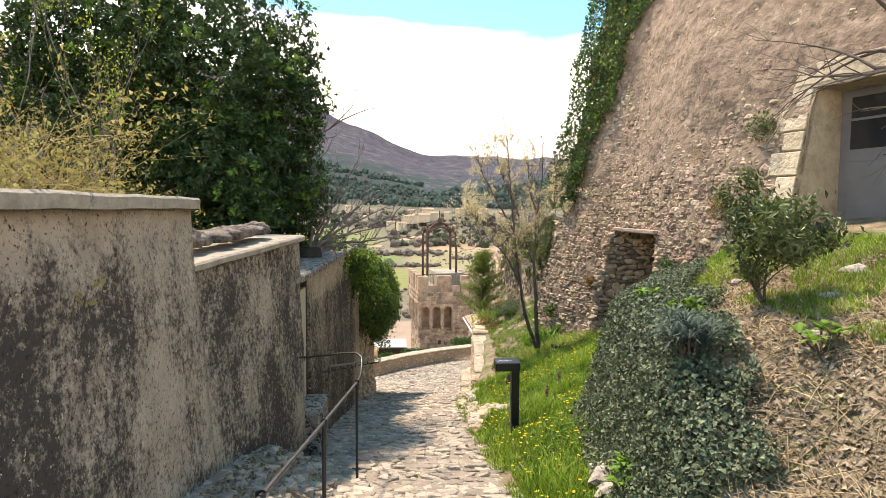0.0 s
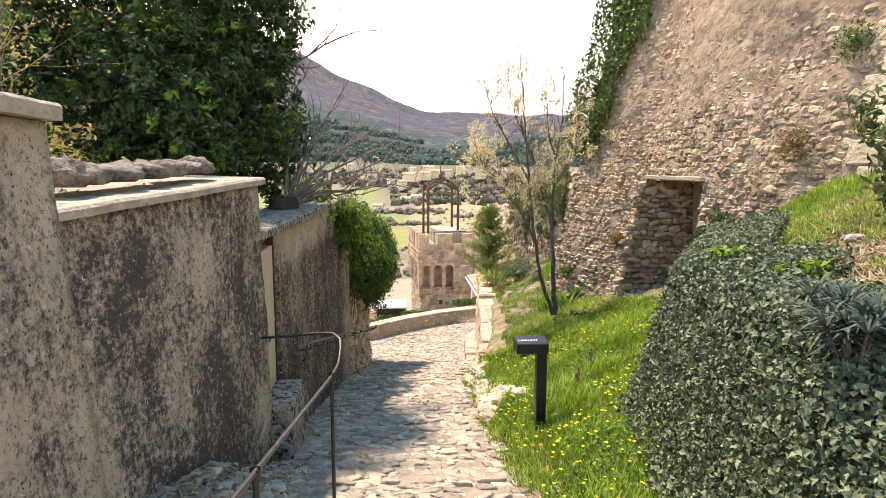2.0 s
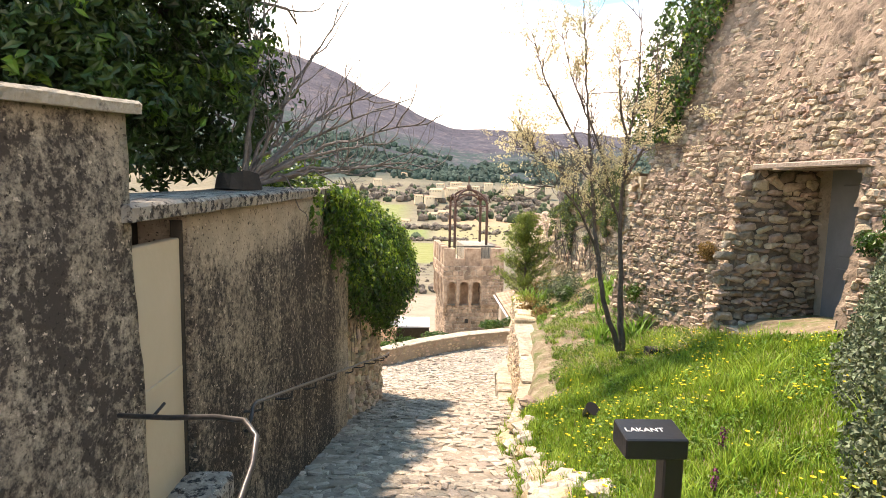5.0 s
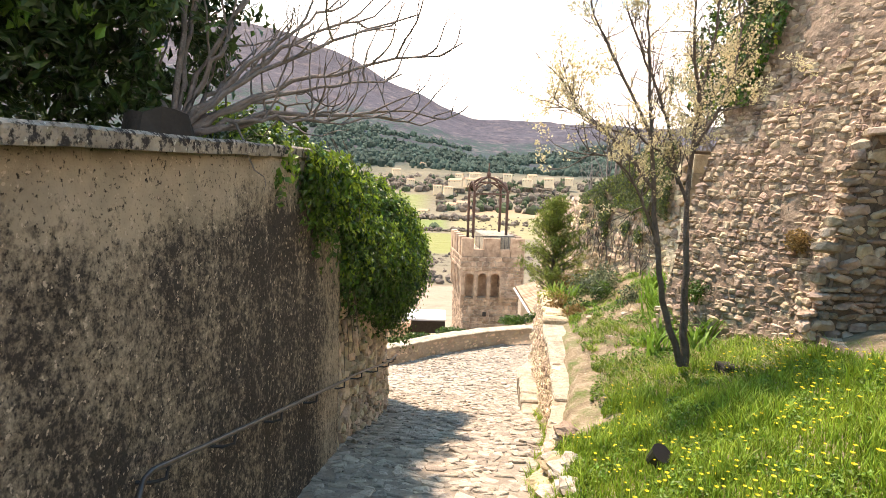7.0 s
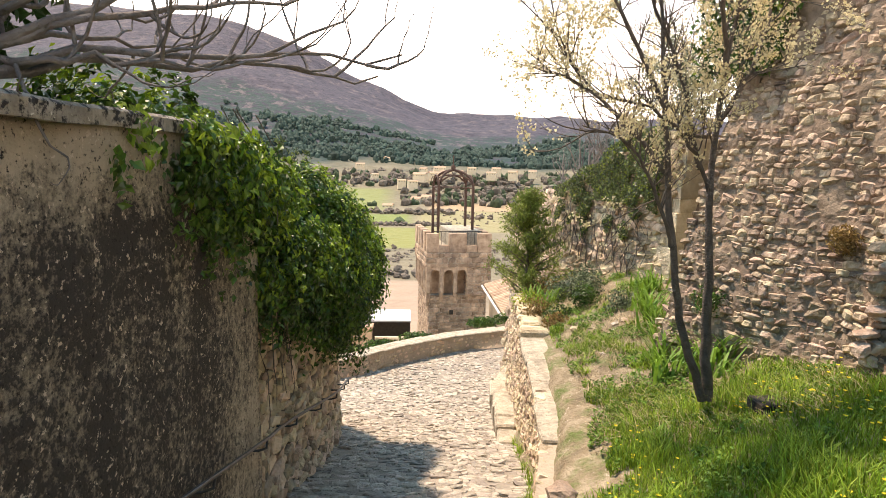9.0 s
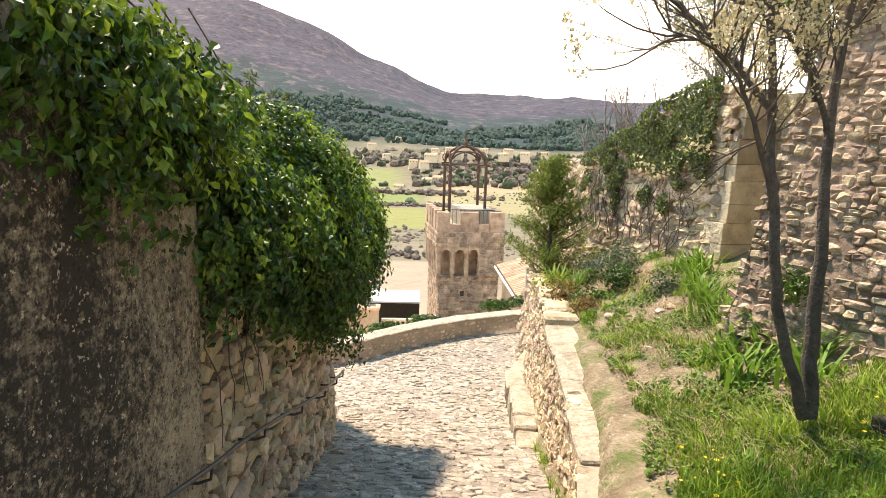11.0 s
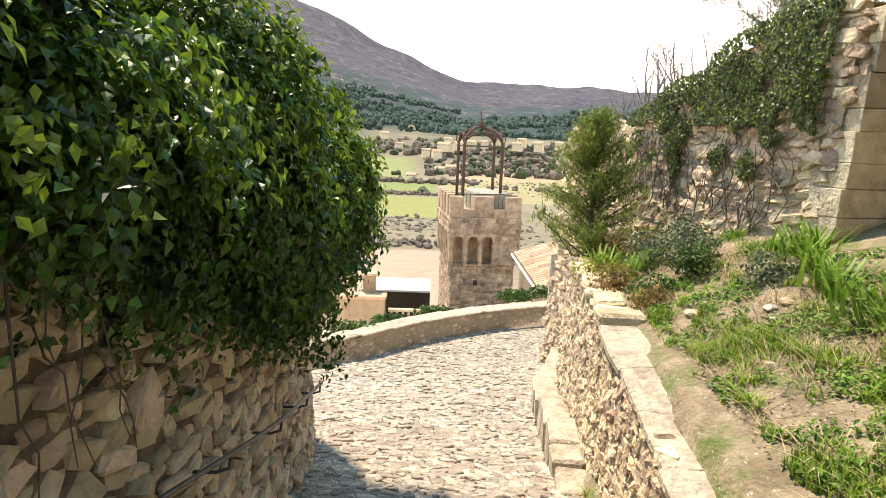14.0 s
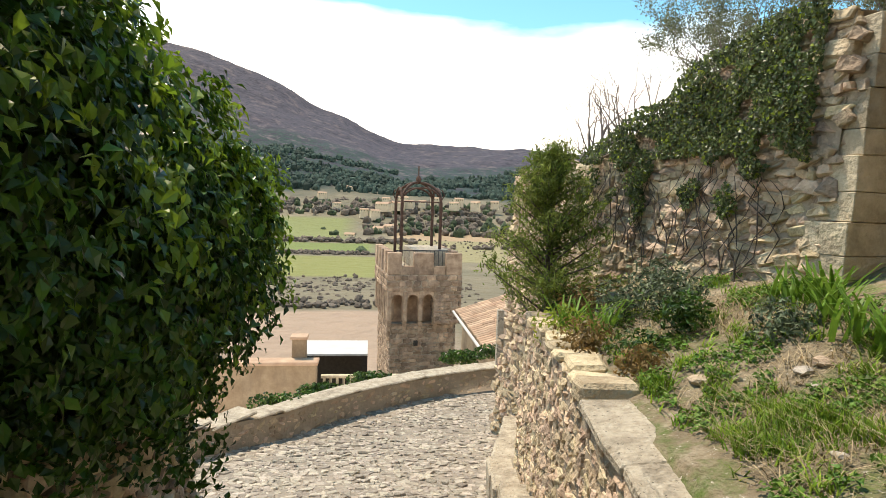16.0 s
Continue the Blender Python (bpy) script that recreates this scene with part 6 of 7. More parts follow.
    cling("facade_ivy", "dark ivy climbing the far edge of the house wall", facade, 12000, 9.2, 11.2, 0.7, 6.6,
          lambda u, v: u > 10.35 - 0.13 * max(0, v - 1.3) - 0.8 * sstep(2.0, 3.4, v) * 0.5 + 0.35 * noise.noise((u * 2, v * 1.5, 3)), 0.065, M_IVY, 0.28, 0.08)
    cling("ruin_ivy", "dense ivy cloaking the ruined wall with bare stems below", ruin, 15000, 13.5, 16.6, -1.9, 0.6,
          lambda u, v: v < ruin_top(u) + 0.16 and v > -1.35 + 0.5 * noise.noise((u * 2.5, 0, 1)) + 0.5 * abs(u - 15.3) * 0.5 and noise.noise((u * 3.5, v * 3.0, 2)) > (-0.28 if v > -0.7 else 0.02), 0.038, M_IVY_RUIN, 0.16, 0.12)
    vines = []
    for i in range(46):
        u = rg.uniform(13.7, 16.8)
        v = rg.uniform(-1.9, -1.6)
        pts = []
        for k in range(7):
            p, nn = ruin(u, v)
            pts.append(p + nn * 0.05)
            v += rg.uniform(0.1, 0.22)
            u += rg.normal(0, 0.12)
        vines.append((pts, [0.008, 0.007, 0.006, 0.006, 0.005, 0.004, 0.003]))
    t = thing("climbing_vine", "tangled bare climbing vine on the ruined wall", "vine")
    part("stem_work", tubes_mesh("stem_work", vines, 4), M_BARK, t)
    for i, (u, v, r, mat) in enumerate(((5.75, 1.8, 0.2, M_IVY), (6.75, 1.55, 0.2, M_DRYGRASS), (6.35, 0.35, 0.22, M_DRYGRASS), (6.0, 0.75, 0.2, red), (6.75, -0.15, 0.14, M_IVY), (6.95, -0.35, 0.12, M_IVY), (9.4, -0.7, 0.12, red), (10.3, -1.4, 0.16, M_IVY))):
        rg2 = np.random.default_rng(210 + i)
        p, nn = facade(u, v)
        t = thing("wall_plant", "small plant rooted in the house wall", "plant", "wall plants")
        q, qn = blob_points(420, [(p.x - 0.08, p.y, p.z, r, r, r)], 0.95, rg2)
        part("foliage", leaves_mesh("foliage", q, qn, 0.05, 0.4 if mat != M_DRYGRASS else 0.08, 0.8, 0.3, rg2), mat, t)
    # trees behind the ruin
    olive = material("olive_leaves", [(0.10, 0.12, 0.06), (0.22, 0.24, 0.14)], 4, rough=0.55, bump=0, per="island", vary=0.35, translucent=0.25)
    for i, (x, y, z, l, n) in enumerate(((7.7, 20.0, 0.9, 1.8, 12000), (9.6, 19.5, 1.2, 1.9, 12000), (8.6, 20.6, 1.3, 1.8, 9000), (5.9, 21.0, 0.5, 1.15, 0), (6.5, 20.4, 0.6, 1.2, 0), (5.4, 20.8, 0.1, 0.95, 0), (7.6, 15.5, 1.6, 1.3, 5000))):
        tree("olive_tree" if n else "bare_bush", "grey-green olive tree behind the ruined wall" if n else "leafless grey bush behind the ruined wall", (x, y, z - 1.2), [((0.1, 0, 1), l, 0.06, 4 if n else 3), ((-0.3, 0.2, 1), l, 0.05, 3), ((0.4, -0.1, 1), l, 0.05, 3)],
             M_BARK_GREY, 220 + i, olive if n else None, n, 0.07, 0.16, 4, 0.3, "tree" if n else "bush", spread=0.5, kids=3, up=0.2, shrink=0.66)
    # bare boughs over the terrace
    tree("bare_tree", "bare dark tree reaching over the terrace", (5.9, 1.7, 0.2), [((-0.2, 0.35, 1.0), 1.7, 0.09, 0)], M_BARK, 240)
    rg = np.random.default_rng(241)
    strands, tips = [], []
    for w, l in (((-1.0, 0.55, 0.42), 1.3), ((-1.0, 0.8, 0.25), 1.2), ((-0.8, 0.9, 0.6), 1.2), ((-1.0, 0.2, 0.8), 1.1), ((0.6, 0.5, 1), 1.2)):
        branches((5.6, 2.3, 1.75), w, l, 0.046, 3, rg, 0.5, 3, 0.02, 0.12, 5, 0.62, tips, strands)
    part("crown_wood", tubes_mesh("crown_wood", strands, 5), M_BARK, bpy.data.objects["bare_tree"])
    # tall old trees behind the facade and a bare one far left
    rg = np.random.default_rng(250)
    t = thing("bare_tree", "bare grey tree in the garden behind the wall", "tree")
    strands, tips = branches((-5.2, 3.8, -0.15), (0.1, 0, 1), 2.0, 0.09, 4, rg, 0.6, 3, 0.15, 0.12)
    part("branch_work", tubes_mesh("branch_work", strands, 4), M_BARK_GREY, t)


def build_grass():
    rg = np.random.default_rng(300)
    def blades(name, label, n, keep, L, W, mat, x0, x1, y0, y1, lean=0.5):
        p, nn = sample_sheet(n, ground_z, x0, x1, y0, y1, keep, rg)
        a = rg.uniform(0, 6.283, n)
        l = L * rg.uniform(0.5, 1.4, n)
        side = np.stack([-np.sin(a), np.cos(a), np.zeros(n)], 1) * W
        out = np.stack([np.cos(a), np.sin(a), np.zeros(n)], 1) * (lean * l * rg.uniform(0.3, 1.4, n))[:, None]
        up = np.array([0, 0, 1.0]) * l[:, None]
        b = p - np.array([0, 0, 0.01])
        V = np.stack([b - side, b + side, b + side * 0.7 + up * 0.6 + out * 0.4, b - side * 0.7 + up * 0.6 + out * 0.4, b + up * 0.9 + out], 1).reshape(-1, 3)
        o = np.arange(n)[:, None] * 5
        F = np.concatenate([o + [0, 1, 2], o + [0, 2, 3], o + [3, 2, 4]], 0)
        tagged(part(name, raw_mesh(name, V, F), mat), label, "grass", kind="stuff")
    patch = lambda x, y, k=0.0: noise.noise((x * 0.9, y * 0.9, 3)) + 0.5 * noise.noise((x * 3, y * 3, 7)) > k
    def lawn(x, y, r):
        e = road_right(y)
        if x < e + 0.05 or (y < 6.9 and x > mound_rim(y) - 0.02) or x > facade(y, -1.5)[0].x - 0.05:
            return False
        if y > 8.7 and x < right_face(y) + 0.44 + 0.4 * max(0.0, noise.noise((y * 1.7, 3, 1)) + 0.4):
            return False
        return patch(x, y, lerp(-0.75, 0.2, sstep(8.6, 10.6, y + 0.5 * noise.noise((x * 2, y, 9)))))
    blades("lawn_grass", "lush green grass on the lawn bank", 88000, lawn, 0.085, 0.0038, M_GRASS, 1.6, 5.0, 1.0, 14.5)
    blades("tall_tufts", "taller grass tufts on the lawn bank", 7000, lambda x, y, r: lawn(x, y, r) and noise.noise((x * 2, y * 2, 11)) > 0.2 and y < 9.6, 0.17, 0.0045, M_GRASS, 1.6, 5.0, 1.0, 14.5, 0.7)
    terr = lambda x, y, r: x > mound_rim(y) + 0.75 and x < facade(y, 0.2)[0].x - 0.05 and y < 6.9 and patch(x, y, -0.25) and (x > 3.5)
    blades("terrace_grass", "patchy grass on the terrace", 40000, terr, 0.085, 0.0045, M_GRASS, 3.0, 7.5, 0.3, 6.9)
    dry = lambda x, y, r: (x > mound_rim(y) + 0.25 and y < 4.6 and x < 5.2) or (y > 8.6 and x > right_face(y) + 0.5 and x < 4.4 and patch(x, y, -0.15))
    blades("dry_stalks", "fallen straw and dry stalks on the bank", 19000, dry, 0.09, 0.003, M_DRYGRASS, 2.2, 5.2, 0.3, 14.0, 2.2)
    spots = [(rg.uniform(2.7, 4.5), rg.uniform(9.4, 14.6), 0.05 + 0.13 * rg.random() ** 2) for _ in range(110)]
    def tuft(x, y, r):
        return x > right_face(y) + 0.4 and any((x - a) ** 2 + (y - b) ** 2 < c * c * r.random() for a, b, c in spots)
    blades("slope_tufts", "green weed tufts on the dry slope", 5200, tuft, 0.085, 0.0055, M_GRASS, 2.5, 4.7, 9.2, 14.8, 1.1)
    edge = lambda x, y, r: abs(x - road_right(y) - 0.03) < 0.07 + 0.05 * r.random() and noise.noise((y * 2.2, 0, 4)) > -0.1
    blades("verge_tufts", "small weeds along the foot of the wall", 4200, edge, 0.10, 0.005, M_GRASS, 1.5, 4.0, 2.0, 15.0, 0.8)
    def litter(name, label, n, keep, size, mat, x0, x1, y0, y1):
        p, nn = sample_sheet(n, ground_z, x0, x1, y0, y1, keep, rg)
        p[:, 2] += rg.uniform(0.004, 0.03, n)
        tagged(part(name, leaves_mesh(name, p, nn, size, 0.5, 0.5, 0.0, rg), mat), label, "leaf litter", kind="stuff")
    brown = material("dead_leaves", [(0.18, 0.13, 0.085), (0.42, 0.34, 0.24)], 8, rough=0.8, bump=0, per="island", vary=0.5)
    litter("bank_litter", "brown leaf litter on the bank", 17000, lambda x, y, r: x > mound_rim(y) + 0.2 and y < 5 and noise.noise((x * 1.5, y * 1.5, 2)) > -0.35, 0.05, brown, 2.2, 5.4, 0.3, 5.0)
    litter("slope_litter", "leaf litter and chips on the dry slope", 5000, lambda x, y, r: y > 9.2 and x > right_face(y) + 0.42 and x < 4.6, 0.022, brown, 2.4, 4.7, 9.2, 14.6)
    litter("foot_litter", "leaf litter at the foot of the garden wall", 2600, lambda x, y, r: left_face(y) + 0.02 < x < left_face(y) + 0.5 * r.random() + 0.05, 0.045, brown, -0.7, 0.4, -0.5, 4.5)
    # broad-leaved weeds among the grass and on the slope
    def weeds(name, label, n, keep, size, mat, x0, x1, y0, y1, h):
        p, nn = sample_sheet(n, ground_z, x0, x1, y0, y1, keep, rg)
        p[:, 2] += rg.uniform(0.008, h, n)
        tagged(part(name, leaves_mesh(name, p, nn, size, 0.6, 0.55, 0.1, rg), mat), label, "weeds", kind="stuff")
    weeds("lawn_weeds", "low broad-leaved weeds among the lawn grass", 15000, lambda x, y, r: lawn(x, y, r) and noise.noise((x * 2.6, y * 2.6, 31)) + 0.4 * noise.noise((x * 9, y * 9, 5)) > 0.05, 0.036, M_WEED, 1.6, 5.0, 1.5, 10.5, 0.07)
    weeds("slope_weeds", "creeping green weeds on the dry slope", 13000, lambda x, y, r: y > 9.2 and x > right_face(y) + 0.42 and x < 4.7 and noise.noise((x * 2.2, y * 2.2, 17)) + 0.6 * noise.noise((x * 8, y * 8, 5)) > 0.18, 0.034, M_WEED, 2.4, 4.7, 9.2, 14.8, 0.06)
    # yellow flowers
    p, _ = sample_sheet(620, ground_z, 1.7, 4.4, 2.0, 9.6, lambda x, y, r: lawn(x, y, r) and noise.noise((x * 1.4, y * 1.4, 21)) > -0.02, rg)
    p[:, 2] += rg.uniform(0.06, 0.13, len(p))
    n = len(p)
    V, F = [], []
    for q in p:
        o = len(V)
        s = rg.uniform(0.008, 0.016)
        V.append((q[0], q[1], q[2] - s * 0.3))
        for k in range(6):
            a = k * math.pi / 3
            V.append((q[0] + s * math.cos(a), q[1] + s * math.sin(a), q[2] + s * 0.3))
        F += [(o, o + 1 + k, o + 1 + (k + 1) % 6) for k in range(6)]
    tagged(part("yellow_flowers", raw_mesh("yellow_flowers", V, F), M_YELLOW), "scattered yellow dandelion flowers in the lawn", "flowers", kind="stuff")
    orchid = material("orchid_petals", [(0.16, 0.03, 0.09), (0.28, 0.06, 0.16)], 6, rough=0.6, bump=0, per="island", vary=0.3)
    for ox, oy in ((2.47, 5.15), (2.75, 5.6)):
        z = ground_z(ox, oy)
        t = thing("wild_orchid", "purple wild orchid spike standing in the lawn", "flower", "wild orchids")
        part("stem", tubes_mesh("stem", [([(ox, oy, z - 0.02), (ox, oy, z + 0.2)], [0.004, 0.003])], 5), M_GRASS, t)
        q = np.stack([rg.normal(0, 0.011, 90) + ox, rg.normal(0, 0.011, 90) + oy, z + rg.uniform(0.12, 0.24, 90)], 1)
        tagged(part("flower_spike", leaves_mesh("flower_spike", q, rg.normal(0, 1, (90, 3)), 0.016, 0.8, 0.8, 0.2, rg), orchid, t), kind="stuff")
    # fallen twigs on the bank and at the wall's foot
    st = []
    for i in range(760):
        if i < 640:
            y = rg.uniform(0.8, 4.4)
            x = mound_rim(y) + rg.uniform(0.3, 1.9)
        else:
            y = rg.uniform(0.0, 3.8)
            x = left_face(y) + rg.uniform(0.05, 0.5)
        a, l = rg.uniform(0, 6.28), rg.uniform(0.06, 0.3)
        p0, p1 = (x, y), (x + math.cos(a) * l, y + math.sin(a) * l)
        st.append(([(*p0, ground_z(*p0) + 0.02), ((p0[0] + p1[0]) / 2, (p0[1] + p1[1]) / 2, ground_z((p0[0] + p1[0]) / 2, (p0[1] + p1[1]) / 2) + 0.035), (*p1, ground_z(*p1) + 0.025)], [0.004, 0.004, 0.002]))
    tagged(part("fallen_twigs", tubes_mesh("fallen_twigs", st, 3), M_DRYGRASS), "dry fallen twigs on the bank", "twigs", kind="stuff")


# ---- street furniture ----
def build_furniture():
    s = thing("sign_post", "black steel sign post with a slanted reading head", "sign")
    part("post", box_at((1.915, 4.53, -2.1), (2.003, 4.62, -1.02), 0.008), M_SIGN, s)
    bm = bmesh.new()
    x0, x1, y0, y1 = 1.735, 2.004, 4.50, 4.68
    ring = [(x0, y0, -1.075), (x0, y0, -0.985), (x0, y1, -0.965), (x0, y1, -1.075)]
    a = [bm.verts.new(v) for v in ring]
    b = [bm.verts.new((x1, v[1], v[2])) for v in ring]
    bm.faces.new(a)
    bm.faces.new(list(reversed(b)))
    for k in range(4):
        j = (k + 1) % 4
        bm.faces.new((a[k], b[k], b[j], a[j]))
    bmesh.ops.recalc_face_normals(bm, faces=bm.faces[:])
    bmesh.ops.bevel(bm, geom=bm.edges[:], offset=0.006, segments=1, affect="EDGES")
    part("head", bm, M_SIGN, s)
    cu = bpy.data.curves.new("lettering", "FONT")
    cu.body, cu.size, cu.extrude = "LAKANT", 0.045, 0.0006
    cu.align_x, cu.align_y = "CENTER", "CENTER"
    cu.materials.append(M_WHITE)
    tx = new("lettering", cu)
    tx.matrix_basis = pose(1.84, 4.58, -0.9752, 6.3, 0, 0)
    tx.parent = s
    # free-standing handrail
    h = thing("handrail", "worn steel handrail on thin black posts, bent into the wall", "handrail")
    line = [(0.07, -0.9, -0.21), (0.14, 0.5, -0.42), (0.21, 1.87, -0.635), (0.295, 3.6, -0.9), (0.315, 3.84, -0.90), (0.32, 3.97, -0.84), (0.31, 4.05, -0.78), (0.25, 4.12, -0.755), (0.12, 4.20, -0.775), (-0.1, 4.32, -0.83), (-0.36, 4.47, -0.885)]
    tube("rail", line, 0.011, M_RAIL, h, 8)
    for x, y, z in ((0.14, 0.5, -0.42), (0.21, 1.87, -0.64), (0.295, 3.6, -0.9)):
        g = road_z(y) + 0.38 * sstep(0.75, 0.0, x - left_face(y)) * (1 - sstep(3.2, 4.6, y))
        tube("post", [(x, y, g - 0.05), (x, y, z)], 0.013, M_IRON, h, 8)
        tube("collar", [(x - 0.001, y, z - 0.03), (x, y, z + 0.017)], 0.021, M_IRON, h, 8)
    # rail fixed to the wall
    w = thing("wall_rail", "dark iron handrail bracketed along the wall", "handrail")
    def rail_at(y):
        return Vector((left_face(y) + 0.10, y, -1.34 - 0.243 * (y - 5.8)))
    pts = [rail_at(y) for y in np.arange(5.82, 12.7, 0.25)]
    p0 = pts[0]
    start = [p0 + Vector((-0.05, -0.07, -0.16)), p0 + Vector((-0.02, -0.12, -0.14)), p0 + Vector((0, -0.12, -0.06)), p0 + Vector((0, -0.06, -0.005))]
    tube("rail", start + pts, 0.013, M_RAIL, w, 6)
    for y in (5.95, 6.6, 7.3, 8.1, 9.0, 9.85, 10.6, 11.3, 12.0, 12.5):
        p = rail_at(y)
        tube("bracket", [p, p + Vector((0.0, -0.03, -0.055)), p + Vector((-0.05, -0.06, -0.06)), p + Vector((-0.16, -0.07, -0.055))], 0.009, M_IRON, w, 5)
    gp = thing("gate_post", "slim pale concrete post at the end of the path wall", "post")
    part("shaft", box_at((3.93, 21.2, -5.6), (4.07, 21.34, -3.5), 0.012), M_COPING, gp)
    part("pier", box_at((4.072, 21.22, -7.0), (5.4, 21.6, -3.6), 0.03), M_MORTAR, gp)
    # loose rocks at the lawn's edge
    r = np.random.default_rng(44)
    for i in range(64):
        y = 5.4 + 3.5 * r.random()
        x = road_right(y) + 0.06 + abs(r.normal(0, 0.10))
        if i > 51:
            y = r.uniform(9.6, 12.6)
            x = 3.2 + r.uniform(0, 0.6)
        s_ = r.uniform(0.05, 0.12) * (0.45 if i > 51 else 1.0)
        bm = bmesh.new()
        bmesh.ops.create_icosphere(bm, subdivisions=2, radius=1.0)
        o = Vector(r.uniform(0, 50, 3))
        for v in bm.verts:
            k = 1 + 0.4 * noise.fractal(v.co * 1.3 + o, 1.0, 2.0, 3)
            v.co = Vector((v.co.x * s_ * 1.15 * k, v.co.y * s_ * 1.35 * k, v.co.z * s_ * 0.62 * k))
        bmesh.ops.transform(bm, verts=bm.verts[:], matrix=Matrix.Translation((x, y, ground_z(x, y) + s_ * 0.25)) @ pose(0, 0, 0, 0, 0, r.uniform(0, 180)))
        tagged(part("edge_rock", bm, M_ROCK if i % 3 else M_RUBBLE_OB), "pale rough limestone rock at the edge of the lawn", "rock", "edging rocks")
    for i, (x, y, s_) in enumerate(((4.6, 3.0, 0.11), (5.2, 3.1, 0.12), (3.9, 3.6, 0.07), (4.0, 2.5, 0.09), (4.6, 2.2, 0.10), (3.4, 1.9, 0.08), (4.1, 4.8, 0.08), (2.16, 2.2, 0.13), (2.11, 2.0, 0.11), (2.2, 2.42, 0.10))):
        bm = bmesh.new()
        bmesh.ops.create_icosphere(bm, subdivisions=2, radius=1.0)
        o = Vector((i * 3.1, 2, 7))
        for v in bm.verts:
            k = 1 + 0.4 * noise.fractal(v.co * 1.3 + o, 1.0, 2.0, 3)
            v.co = Vector((v.co.x * s_ * 1.3 * k, v.co.y * s_ * k, v.co.z * s_ * 0.55 * k))
        bmesh.ops.transform(bm, verts=bm.verts[:], matrix=Matrix.Translation((x, y, ground_z(x, y) + s_ * 0.15)))
        tagged(part("bank_rock", bm, M_ROCK), "grey-beige rock half sunk in the bank", "rock", "bank rocks")
    b = thing("floor_box", "flat dark cast lid set in the grass", "lid")
    z = ground_z(3.75, 9.0)
    part("lid_body", box_at((3.58, 8.92, z - 0.03), (3.92, 9.12, z + 0.06), 0.01), M_DARK, b)
    g = thing("ground_spotlight", "small black spotlight half hidden in the grass", "spotlight")
    z = ground_z(2.5, 7.6)
    bm = bmesh.new()
    bmesh.ops.create_cone(bm, segments=14, radius1=0.05, radius2=0.075, depth=0.13, cap_ends=True, matrix=Matrix.Translation((2.5, 7.6, z + 0.07)) @ pose(0, 0, 0, 35, 20, 0))
    part("housing", bm, M_SIGN, g)
    tube("stake", [(2.5, 7.6, z - 0.05), (2.5, 7.6, z + 0.05)], 0.012, M_IRON, g, 6)


